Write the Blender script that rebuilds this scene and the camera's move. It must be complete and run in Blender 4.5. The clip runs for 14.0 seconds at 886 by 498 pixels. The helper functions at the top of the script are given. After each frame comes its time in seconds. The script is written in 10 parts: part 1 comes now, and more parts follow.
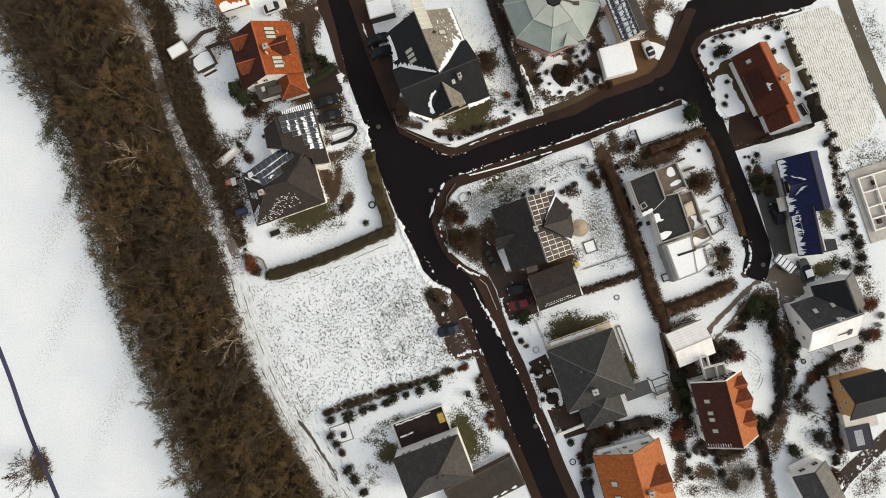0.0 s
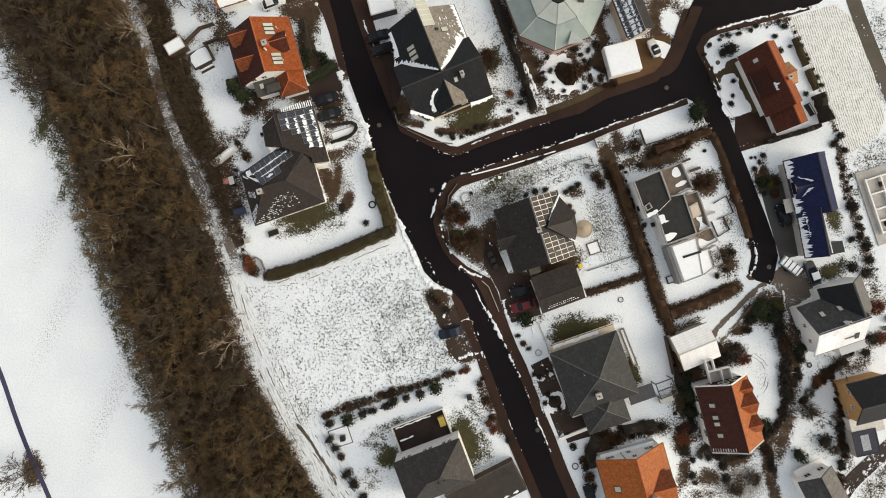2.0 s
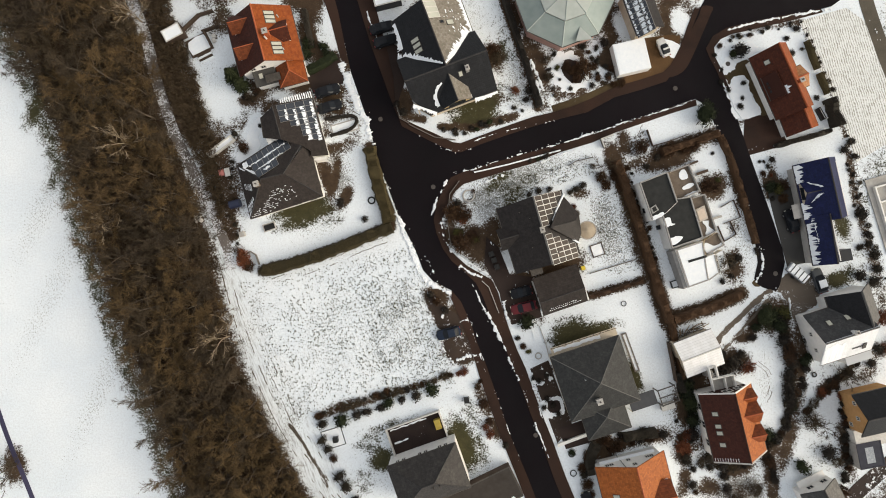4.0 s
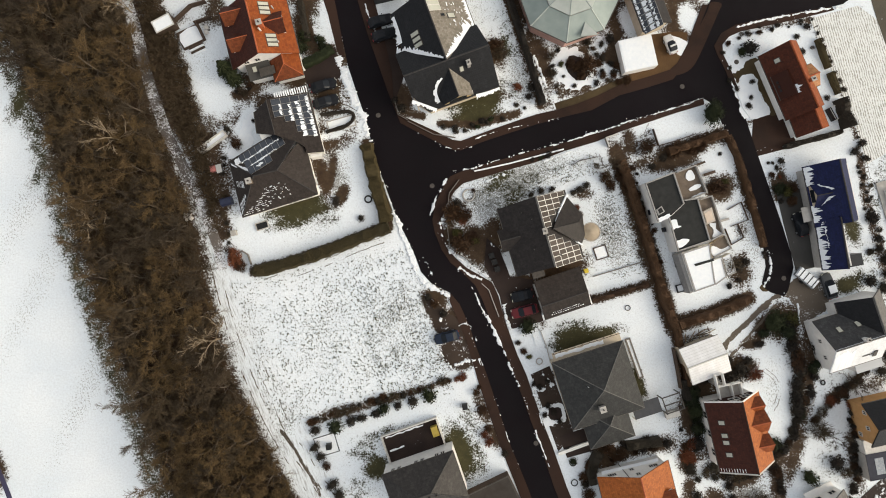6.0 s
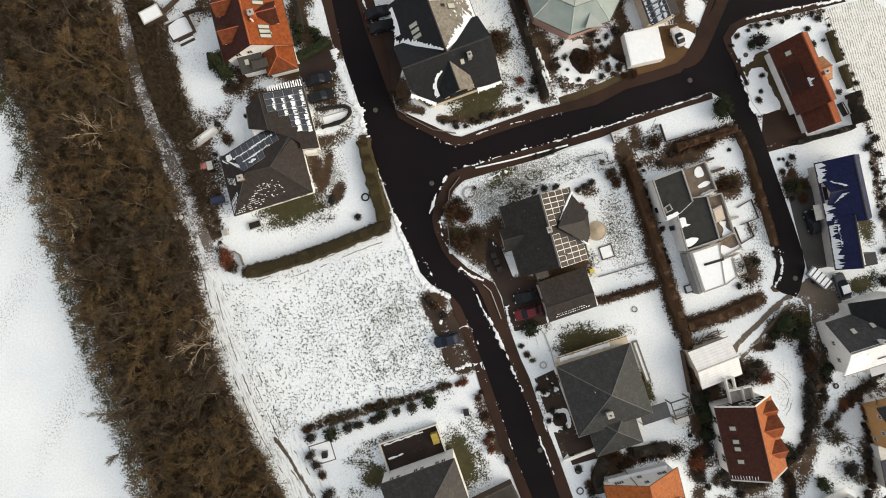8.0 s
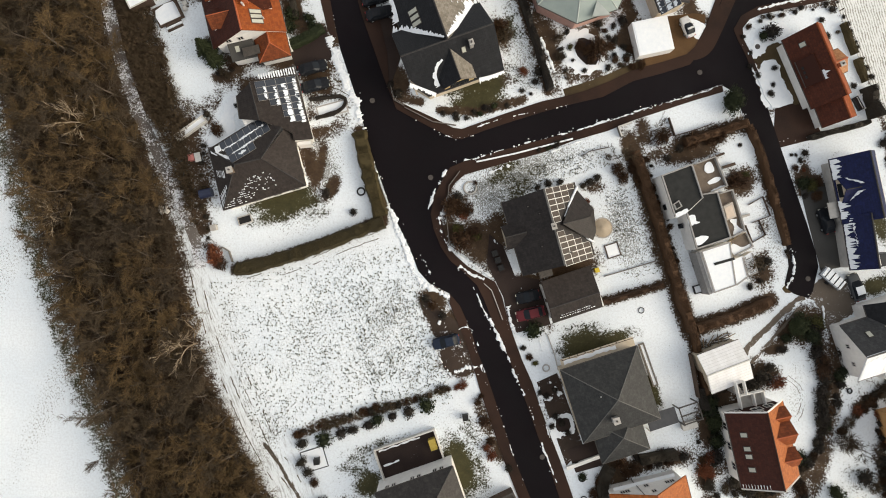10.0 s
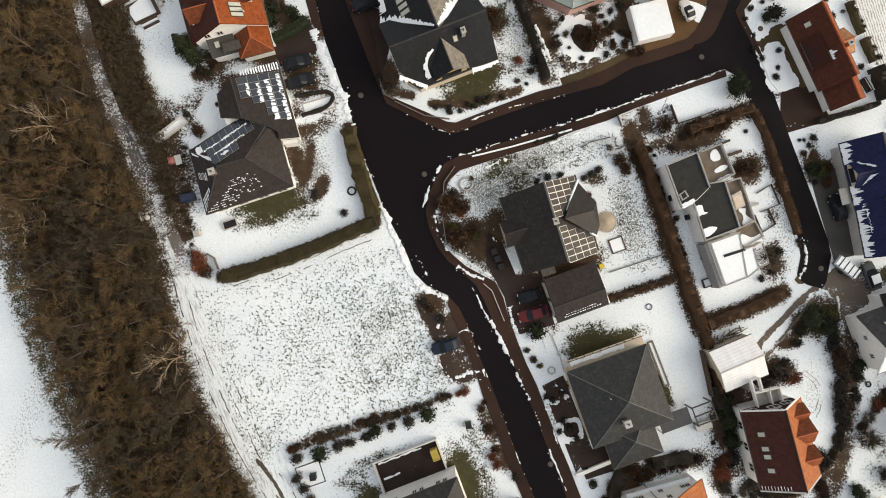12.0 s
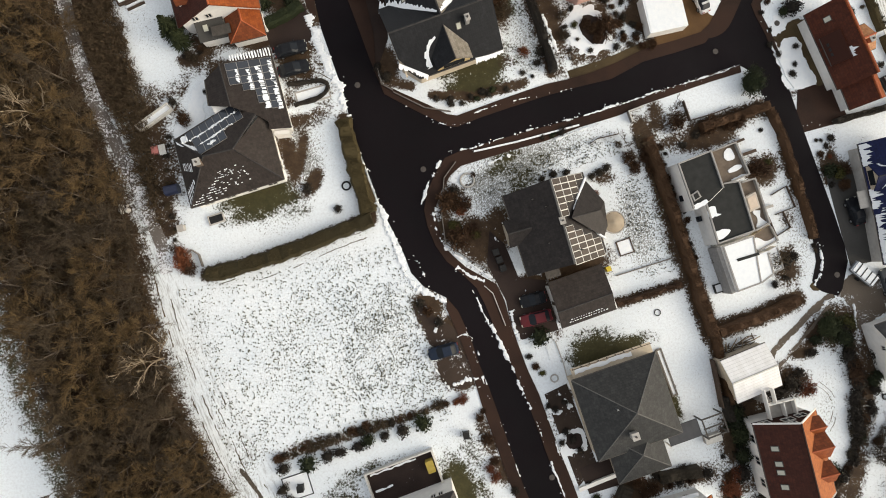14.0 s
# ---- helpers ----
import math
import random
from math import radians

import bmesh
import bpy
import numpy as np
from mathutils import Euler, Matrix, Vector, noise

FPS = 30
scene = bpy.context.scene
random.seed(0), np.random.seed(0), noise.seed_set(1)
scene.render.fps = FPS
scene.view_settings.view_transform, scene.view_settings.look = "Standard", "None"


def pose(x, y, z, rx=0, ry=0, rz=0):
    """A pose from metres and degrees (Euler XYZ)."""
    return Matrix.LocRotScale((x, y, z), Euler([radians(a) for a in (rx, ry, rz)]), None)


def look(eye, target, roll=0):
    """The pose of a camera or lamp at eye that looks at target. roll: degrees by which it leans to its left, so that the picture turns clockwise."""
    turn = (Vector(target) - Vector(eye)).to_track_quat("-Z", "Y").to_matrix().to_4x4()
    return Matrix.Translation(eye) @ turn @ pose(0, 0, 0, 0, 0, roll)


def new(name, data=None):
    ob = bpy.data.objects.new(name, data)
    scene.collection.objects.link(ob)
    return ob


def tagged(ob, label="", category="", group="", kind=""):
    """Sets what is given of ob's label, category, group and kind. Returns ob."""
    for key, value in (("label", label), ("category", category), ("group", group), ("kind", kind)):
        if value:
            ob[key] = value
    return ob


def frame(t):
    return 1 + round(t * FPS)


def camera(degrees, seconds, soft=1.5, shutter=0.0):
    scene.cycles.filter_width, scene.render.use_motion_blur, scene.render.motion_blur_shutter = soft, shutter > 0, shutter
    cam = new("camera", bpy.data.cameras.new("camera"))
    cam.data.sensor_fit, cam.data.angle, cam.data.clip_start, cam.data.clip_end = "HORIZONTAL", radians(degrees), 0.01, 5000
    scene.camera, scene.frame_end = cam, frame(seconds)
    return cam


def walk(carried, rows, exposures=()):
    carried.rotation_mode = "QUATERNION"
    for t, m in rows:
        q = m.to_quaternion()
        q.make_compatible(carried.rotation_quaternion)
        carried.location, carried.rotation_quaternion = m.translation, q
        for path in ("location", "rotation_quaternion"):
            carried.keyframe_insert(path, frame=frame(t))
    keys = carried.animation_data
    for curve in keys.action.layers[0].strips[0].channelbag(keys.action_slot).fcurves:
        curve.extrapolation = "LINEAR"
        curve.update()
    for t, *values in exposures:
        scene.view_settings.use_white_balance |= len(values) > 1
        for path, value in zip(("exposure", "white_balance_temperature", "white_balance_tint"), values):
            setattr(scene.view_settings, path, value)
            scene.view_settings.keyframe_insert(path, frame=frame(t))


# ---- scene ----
# camera: flown straight down, sinking slowly
cam = camera(78.0, 14.0, soft=1.0)
PATH = [
    (0, 1.246, 0.385, 96.924, 0.929, 1.576, 0.010),
    (0.5, 0.931, 0.558, 96.680, 0.833, 1.490, 0.788),
    (1, 0.679, 0.563, 96.301, 0.865, 1.395, 0.846),
    (1.5, 0.627, 0.706, 95.895, 0.809, 1.343, 0.418),
    (2, 0.554, 0.797, 95.363, 0.787, 1.326, 0.213),
    (2.5, 0.460, 0.640, 94.941, 0.826, 1.267, 0.013),
    (3, 0.287, 0.456, 94.356, 0.848, 1.174, 1.315),
    (5.5, -0.629, 0.369, 90.836, 1.048, 0.527, 1.756),
    (6, -0.640, 0.415, 90.042, 1.048, 0.485, 2.003),
    (6.5, -0.760, 0.366, 89.319, 1.080, 0.389, 1.716),
    (7, -0.908, 0.265, 88.469, 1.138, 0.294, 1.782),
    (7.5, -1.210, 0.454, 87.649, 1.085, 0.146, 1.517),
    (8, -1.338, 0.179, 86.737, 1.200, 0.048, 1.876),
    (10.5, -2.038, -0.515, 81.960, 1.436, -0.617, 2.198),
    (11, -2.085, -0.733, 80.944, 1.619, -0.735, 1.586),
    (11.5, -2.106, -0.884, 80.021, 1.708, -0.863, 1.002),
    (12, -2.164, -0.860, 78.998, 1.744, -0.990, 0.473),
    (12.5, -2.109, -1.090, 78.032, 1.808, -1.084, 0.410),
    (13, -2.175, -1.314, 77.025, 1.988, -1.209, -0.040),
    (13.5, -2.481, -1.059, 75.837, 1.735, -1.420, 1.542),
    (14, -2.830, -1.116, 74.783, 1.967, -1.699, 1.288),
]
EXPOSURES = [(0.0, 0.02, 6500, 4), (6.0, 0.09, 6500, 4), (14.0, 0.14, 6500, 4)]
walk(cam, [(t, pose(x, y, z, rx, ry, rz)) for t, x, y, z, rx, ry, rz in PATH], EXPOSURES)

# light: thin winter overcast with the bright part of the sky low in the east
world = bpy.data.worlds.new("winter_sky")
scene.world = world
world.use_nodes = True
wnt = world.node_tree
sky = wnt.nodes.new("ShaderNodeTexSky")
sky.sky_type, sky.sun_disc = "NISHITA", False
sky.sun_elevation, sky.sun_rotation = radians(24), radians(100)
sky.dust_density, sky.air_density, sky.ozone_density = 7.0, 0.5, 0.3
haze = wnt.nodes.new("ShaderNodeMix")
haze.data_type = "RGBA"
haze.inputs[0].default_value = 0.55
haze.inputs[7].default_value = (3.45, 3.30, 3.25, 1)
wnt.links.new(sky.outputs[0], haze.inputs[6])
wnt.links.new(haze.outputs[2], wnt.nodes["Background"].inputs["Color"])
wnt.nodes["Background"].inputs["Strength"].default_value = 0.250
sun = new("sun", bpy.data.lights.new("sun", "SUN"))
sun.data.energy, sun.data.angle, sun.data.color = 0.85, radians(45), (1.0, 0.93, 0.84)
sun.matrix_world = look((50, -8, 34), (0, 0, 0))


# ---- materials ----
class Mat:
    """A node material: noise, ramps and mixes with few words."""

    def __init__(self, name, rough=0.8, metal=0.0, coords="Object"):
        self.m = bpy.data.materials.new(name)
        self.m.use_nodes = True
        self.nt = self.m.node_tree
        self.b = self.nt.nodes["Principled BSDF"]
        self.b.inputs["Roughness"].default_value = rough
        self.b.inputs["Metallic"].default_value = metal
        self.b.inputs["Specular IOR Level"].default_value = 0.2 if rough > 0.4 else 0.5
        if coords == "World":
            self.co = self.nt.nodes.new("ShaderNodeNewGeometry").outputs["Position"]
        else:
            self.co = self.nt.nodes.new("ShaderNodeTexCoord").outputs[coords]

    def node(self, kind, **sockets):
        n = self.nt.nodes.new(kind)
        for key, v in sockets.items():
            self.put(n.inputs[key.replace("_", " ")], v)
        return n

    def put(self, socket, v):
        if isinstance(v, bpy.types.NodeSocket):
            self.nt.links.new(v, socket)
        elif isinstance(v, (tuple, list)) and len(v) == 3 and socket.type == "RGBA":
            socket.default_value = (*v, 1)
        else:
            socket.default_value = v

    def mapped(self, scale=(1, 1, 1), turn=0.0):
        n = self.node("ShaderNodeMapping", Vector=self.co, Scale=scale)
        n.inputs["Rotation"].default_value = (0, 0, radians(turn))
        return n.outputs[0]

    def noise(self, scale, detail=4.0, rough=0.55, co=None, distort=0.0):
        n = self.node("ShaderNodeTexNoise", Vector=co or self.co, Scale=scale, Detail=detail, Roughness=rough, Distortion=distort)
        return n.outputs["Fac"]

    def voronoi(self, scale, out="Distance", co=None, rand=1.0):
        return self.node("ShaderNodeTexVoronoi", Vector=co or self.co, Scale=scale, Randomness=rand).outputs[out]

    def wave(self, scale, axis="X", co=None, distort=0.0, profile="SIN"):
        n = self.node("ShaderNodeTexWave", Vector=co or self.co, Scale=scale, Distortion=distort)
        n.bands_direction, n.wave_profile = axis, profile
        return n.outputs["Fac"]

    def attribute(self, name):
        n = self.nt.nodes.new("ShaderNodeAttribute")
        n.attribute_name = name
        return n.outputs["Fac"]

    def chance(self):
        return self.nt.nodes.new("ShaderNodeObjectInfo").outputs["Random"]

    def island(self):
        return self.nt.nodes.new("ShaderNodeNewGeometry").outputs["Random Per Island"]

    def maths(self, op, a, b=0.0):
        n = self.nt.nodes.new("ShaderNodeMath")
        n.operation = op
        self.put(n.inputs[0], a)
        self.put(n.inputs[1], b)
        return n.outputs[0]

    def step(self, v, low, high, a=0.0, b=1.0):
        n = self.node("ShaderNodeMapRange", Value=v)
        n.inputs["From Min"].default_value, n.inputs["From Max"].default_value = low, high
        n.inputs["To Min"].default_value, n.inputs["To Max"].default_value = a, b
        return n.outputs[0]

    def mix(self, fac, a, b, blend="MIX"):
        n = self.nt.nodes.new("ShaderNodeMix")
        n.data_type, n.blend_type = "RGBA", blend
        self.put(n.inputs[0], fac)
        self.put(n.inputs[6], a)
        self.put(n.inputs[7], b)
        return n.outputs[2]

    def color(self, v):
        self.put(self.b.inputs["Base Color"], v)
        return self

    def rough(self, v):
        self.put(self.b.inputs["Roughness"], v)
        return self

    def bump(self, height, strength=0.3, distance=0.05):
        n = self.node("ShaderNodeBump", Height=height, Strength=strength, Distance=distance)
        self.nt.links.new(n.outputs[0], self.b.inputs["Normal"])
        return self


def plain(name, a, b, scale=4.0, rough=0.7, metal=0.0, bump=0.15, coords="Object"):
    """Two tones in a broad and a fine noise, with a little relief."""
    k = Mat(name, rough, metal, coords)
    n = k.maths("ADD", k.maths("MULTIPLY", k.noise(scale, 5), 0.6), k.maths("MULTIPLY", k.noise(scale * 0.15, 3), 0.4))
    k.color(k.mix(k.step(n, 0.35, 0.65), a, b))
    if bump:
        k.bump(k.noise(scale * 3, 4), bump, 0.03)
    return k.m


def tiled(name, a, b, rough=0.7, course=0.34, across=0.30, lichen=None, streak=0.5, relief=0.8, patch=0.34):
    """Roof tiles on a slope: u along the eaves, v up the slope, both in metres."""
    k = Mat(name, rough, 0.0, "UV")
    sep = k.node("ShaderNodeSeparateXYZ", Vector=k.co)
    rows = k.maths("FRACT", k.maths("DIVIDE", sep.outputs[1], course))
    cols = k.maths("SINE", k.maths("MULTIPLY", sep.outputs[0], 6.2832 / across))
    br = k.node("ShaderNodeTexBrick", Vector=k.co, Scale=1.0)
    br.inputs["Brick Width"].default_value, br.inputs["Row Height"].default_value = across, course
    br.inputs["Mortar Size"].default_value = 0.012
    br.inputs["Color1"].default_value, br.inputs["Color2"].default_value = (0, 0, 0, 1), (1, 1, 1, 1)
    br.inputs["Mortar"].default_value = (0.0, 0.0, 0.0, 1)
    grain = k.noise(1.1, 6, 0.65)
    long = k.noise(1.0, 4, 0.6, k.mapped((1.6, 0.18, 1)))
    v = k.maths("ADD", k.maths("MULTIPLY", grain, 0.5), k.maths("MULTIPLY", long, 0.5))
    base = k.mix(k.step(v, 0.36, 0.64), a, b)
    base = k.mix(patch, base, k.mix(k.step(br.outputs["Color"], 0, 1), tuple(c * 0.55 for c in a), tuple(min(1, c * 1.35) for c in b)))
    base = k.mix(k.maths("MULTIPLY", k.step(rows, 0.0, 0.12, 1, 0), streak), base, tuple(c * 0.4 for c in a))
    if lichen:
        base = k.mix(k.step(k.noise(0.55, 6, 0.7), 0.55, 0.75, 0, 0.55), base, lichen)
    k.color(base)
    height = k.maths("ADD", k.maths("MULTIPLY", rows, -0.7), k.maths("MULTIPLY", cols, 0.10))
    k.bump(height, relief, 0.03)
    return k.m


def snow_cover(k, cover, snow_a=(0.80, 0.82, 0.85), snow_b=(0.90, 0.91, 0.92)):
    return k.mix(k.noise(0.12, 3, co=None), snow_a, snow_b)


def ground_material():
    k = Mat("snowy_ground", 0.85, 0.0, "World")
    bare, soil, speck, rut = k.attribute("bare"), k.attribute("soil"), k.attribute("speck"), k.attribute("rut")
    fine = k.noise(3.3, 5, 0.7)
    mid = k.noise(0.7, 5, 0.65)
    broad = k.noise(0.09, 3)
    grass = k.mix(k.step(mid, 0.3, 0.7), (0.036, 0.035, 0.013), (0.078, 0.068, 0.027))
    grass = k.mix(k.step(fine, 0.35, 0.7), k.mix(0.6, grass, (0.03, 0.027, 0.014)), grass)
    earth = k.mix(k.step(mid, 0.3, 0.7), (0.036, 0.022, 0.013), (0.085, 0.055, 0.030))
    earth = k.mix(k.step(fine, 0.4, 0.65, 0, 0.6), earth, (0.03, 0.018, 0.012))
    snow = k.mix(k.step(broad, 0.3, 0.7), (0.725, 0.78, 0.825), (0.825, 0.86, 0.88))
    snow = k.mix(k.step(fine, 0.42, 0.78, 0.0, 0.55), snow, (0.50, 0.50, 0.51))
    rag = k.maths("ADD", k.maths("MULTIPLY", fine, 0.65), k.maths("MULTIPLY", mid, 0.35))
    tuft = k.noise(1.0, 4, 0.64, k.node("ShaderNodeMapping", Vector=k.mapped((1, 1, 1), 30), Scale=(5.4, 3.2, 1)).outputs[0])
    streak = k.noise(1.0, 5, 0.7, k.node("ShaderNodeMapping", Vector=k.mapped((1, 1, 1), -23), Scale=(4.2, 0.45, 1)).outputs[0])
    cover_tuft = k.step(k.maths("SUBTRACT", k.maths("MULTIPLY", speck, 0.27), k.maths("SUBTRACT", 0.77, tuft)), -0.02, 0.06)
    thin_grass = k.step(k.maths("SUBTRACT", bare, k.step(rag, 0.3, 0.7)), -0.12, 0.14)
    thin_soil = k.step(k.maths("SUBTRACT", soil, k.step(rag, 0.3, 0.7)), -0.12, 0.14)
    c = k.mix(k.maths("MULTIPLY", cover_tuft, 0.8), snow, k.mix(0.7, grass, (0.20, 0.19, 0.17)))
    c = k.mix(k.step(k.maths("SUBTRACT", k.maths("MULTIPLY", rut, 0.24), k.maths("SUBTRACT", 0.76, streak)), -0.03, 0.12, 0, 0.6), c, (0.14, 0.125, 0.115))
    c = k.mix(thin_grass, c, grass)
    c = k.mix(thin_soil, c, earth)
    k.color(c)
    k.bump(k.noise(1.8, 6, 0.7), 0.45, 0.10)
    return k.m


def field_material():
    k = Mat("ploughed_snow", 0.85, 0.0, "World")
    co = k.mapped((1, 1, 1), -17)
    w = k.wave(0.8, "X", co, 4.0)
    n = k.maths("ADD", k.maths("MULTIPLY", k.noise(3.2, 5, 0.75), 0.6), k.maths("MULTIPLY", k.noise(0.8, 4, 0.6), 0.4))
    v = k.maths("ADD", k.maths("MULTIPLY", w, 0.19), k.maths("MULTIPLY", n, 0.81))
    snow = k.mix(k.noise(0.2, 3), (0.66, 0.67, 0.66), (0.81, 0.81, 0.79))
    k.color(k.mix(k.step(v, 0.47, 0.62, 0, 0.8), snow, (0.21, 0.20, 0.16)))
    k.bump(v, 0.5, 0.12)
    return k.m


def asphalt_material(name, a, b, snow=0.0, fine=1.5):
    k = Mat(name, 0.75, 0.0, "World")
    n = k.noise(0.25, 4, 0.6)
    f = k.noise(9.0, 4, 0.7)
    c = k.mix(k.step(n, 0.35, 0.65), a, b)
    c = k.mix(k.step(f, 0.35, 0.7, 0, 0.35), c, tuple(x * 1.7 for x in b))
    c = k.mix(k.step(k.noise(0.06, 3, 0.5), 0.4, 0.62, 0.0, 0.5), c, tuple(x * 1.6 for x in b))
    if snow:
        g = k.maths("ADD", k.maths("MULTIPLY", k.noise(fine, 6, 0.75), 0.6), k.maths("MULTIPLY", k.noise(0.3, 3), 0.4))
        c = k.mix(k.step(g, 0.66 - snow, 0.70 - snow), c, (0.75, 0.76, 0.79))
    k.color(c)
    k.rough(k.step(n, 0.3, 0.7, 0.6, 0.9))
    k.b.inputs["Specular IOR Level"].default_value = 0.1
    k.bump(f, 0.25, 0.01)
    return k.m


M = {}
M["ground"] = ground_material()
M["field"] = field_material()
M["asphalt"] = asphalt_material("dark_asphalt", (0.0032, 0.0023, 0.0031), (0.0058, 0.0042, 0.0052))
M["paving"] = asphalt_material("brown_paving", (0.017, 0.0096, 0.0072), (0.034, 0.0192, 0.0138))
M["drive"] = asphalt_material("dark_drive", (0.018, 0.012, 0.011), (0.034, 0.024, 0.020), 0.02)
M["drive_grey"] = asphalt_material("grey_paved_drive", (0.030, 0.029, 0.027), (0.052, 0.050, 0.047), 0.02)
M["drive_snow"] = asphalt_material("half_cleared_drive", (0.020, 0.014, 0.013), (0.042, 0.031, 0.026), 0.12)
M["verge"] = asphalt_material("brown_verge", (0.034, 0.024, 0.012), (0.070, 0.050, 0.026), 0.04)
M["track"] = asphalt_material("frosty_track", (0.05, 0.042, 0.036), (0.12, 0.105, 0.095), 0.158, 3.6)
M["rubble"] = asphalt_material("rough_dark_rubble", (0.020, 0.014, 0.011), (0.042, 0.030, 0.023), 0.085, 2.6)
M["track_dark"] = asphalt_material("thawed_track", (0.040, 0.032, 0.024), (0.085, 0.070, 0.055), 0.10, 3.0)
M["forecourt"] = asphalt_material("brown_gravel_forecourt", (0.045, 0.024, 0.010), (0.095, 0.055, 0.026), 0.01)
M["stream"] = asphalt_material("dark_stream_water", (0.026, 0.025, 0.048), (0.045, 0.042, 0.075))
M["greyroad"] = asphalt_material("grey_lane", (0.060, 0.052, 0.040), (0.095, 0.083, 0.064))
M["snow"] = plain("snow", (0.75, 0.78, 0.81), (0.84, 0.855, 0.86), 2.0, 0.85, 0, 0.4)
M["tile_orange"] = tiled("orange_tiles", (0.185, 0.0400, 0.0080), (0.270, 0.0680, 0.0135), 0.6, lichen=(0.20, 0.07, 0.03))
# next two: darker copies of the orange tiles, west-slope shade put into colour
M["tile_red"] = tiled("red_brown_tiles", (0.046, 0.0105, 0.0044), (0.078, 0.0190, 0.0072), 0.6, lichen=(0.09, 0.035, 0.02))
M["tile_red_shaded"] = tiled("shaded_red_tiles", (0.034, 0.0090, 0.0055), (0.060, 0.0165, 0.0090), 0.6, lichen=(0.05, 0.02, 0.013))
M["tile_grey"] = tiled("grey_tiles", (0.0270, 0.0275, 0.0270), (0.0430, 0.0430, 0.0415), 0.6, lichen=(0.078, 0.077, 0.072))
M["tile_dark"] = tiled("anthracite_tiles", (0.0066, 0.0069, 0.0081), (0.0120, 0.0123, 0.0138), 0.45, lichen=(0.030, 0.031, 0.034))
M["tile_brown"] = tiled("dark_brown_tiles", (0.0175, 0.0145, 0.0136), (0.0300, 0.0252, 0.0230), 0.55, lichen=(0.060, 0.05, 0.044))
M["tile_umber"] = tiled("umber_tiles", (0.023, 0.0175, 0.0150), (0.040, 0.0315, 0.0265), 0.55, lichen=(0.055, 0.047, 0.040))
M["tile_blue"] = tiled("blue_glazed_tiles", (0.0045, 0.0075, 0.0390), (0.0085, 0.0130, 0.0640), 0.5, lichen=(0.02, 0.03, 0.07))
M["tile_frost"] = tiled("frosted_beige_tiles", (0.1500, 0.1300, 0.1000), (0.2350, 0.2100, 0.1750), 0.7, lichen=(0.33, 0.31, 0.28))
M["tin_white"] = tiled("snowy_ribbed_sheet", (0.74, 0.725, 0.70), (0.87, 0.86, 0.85), 0.6, 0.45, 0.25, relief=0.9, patch=0.05)
M["teal"] = plain("teal_sheet_metal", (0.21, 0.25, 0.235), (0.28, 0.32, 0.30), 0.6, 0.5, 0.2, 0.1)
M["teal_light"] = plain("pale_teal_sheet", (0.34, 0.37, 0.34), (0.44, 0.46, 0.43), 0.6, 0.5, 0.2, 0.1)
M["flat"] = plain("grey_roofing_felt", (0.019, 0.0195, 0.019), (0.031, 0.0315, 0.030), 1.2, 0.85)
M["wall_white"] = plain("white_render", (0.72, 0.70, 0.66), (0.83, 0.81, 0.77), 1.5, 0.85)
M["wall_cream"] = plain("cream_render", (0.46, 0.39, 0.29), (0.58, 0.50, 0.39), 1.5, 0.85)
M["wall_ochre"] = plain("ochre_render", (0.42, 0.23, 0.09), (0.52, 0.30, 0.13), 1.5, 0.85)
M["wall_rose"] = plain("rose_brick", (0.40, 0.24, 0.20), (0.50, 0.32, 0.27), 3.0, 0.85)
M["trim"] = plain("pale_trim", (0.48, 0.46, 0.42), (0.62, 0.60, 0.56), 3.0, 0.6)
M["dark_trim"] = plain("dark_gutter", (0.05, 0.045, 0.04), (0.09, 0.08, 0.07), 3.0, 0.5)
M["ridge_grey"] = plain("ridge_caps_grey", (0.085, 0.082, 0.078), (0.125, 0.12, 0.112), 3.0, 0.6)
M["ridge_dark"] = plain("ridge_caps_dark", (0.030, 0.028, 0.028), (0.050, 0.046, 0.044), 3.0, 0.6)
M["ridge_red"] = plain("ridge_caps_red", (0.30, 0.075, 0.03), (0.42, 0.12, 0.05), 3.0, 0.6)
M["wood"] = plain("weathered_wood", (0.05, 0.034, 0.024), (0.095, 0.066, 0.048), 3.0, 0.8)
M["concrete"] = plain("pale_concrete", (0.34, 0.32, 0.29), (0.46, 0.44, 0.41), 1.5, 0.85)
M["black"] = plain("black_plastic", (0.012, 0.012, 0.012), (0.025, 0.024, 0.023), 4.0, 0.5)
M["rubber"] = plain("tyre_rubber", (0.014, 0.014, 0.014), (0.022, 0.022, 0.022), 8.0, 0.85)
M["steel"] = plain("galvanised_steel", (0.35, 0.36, 0.37), (0.48, 0.49, 0.50), 4.0, 0.4, 0.8)


def glass_material(name, tint, rough=0.08):
    k = Mat(name, rough)
    k.color(k.mix(k.noise(0.7, 2), tint, tuple(c * 1.6 for c in tint)))
    k.b.inputs["Specular IOR Level"].default_value = 0.15
    return k.m


M["pane"] = glass_material("window_glass", (0.012, 0.014, 0.017), 0.25)
M["skylight"] = glass_material("frosted_skylight", (0.33, 0.33, 0.28), 0.3)


def panel_material(name, a, gloss=0.5):
    k = Mat(name, 0.18)
    k.b.inputs["Specular IOR Level"].default_value = gloss
    k.color(k.mix(k.step(k.chance(), 0, 1), a, tuple(c * 1.5 for c in a)))
    return k.m


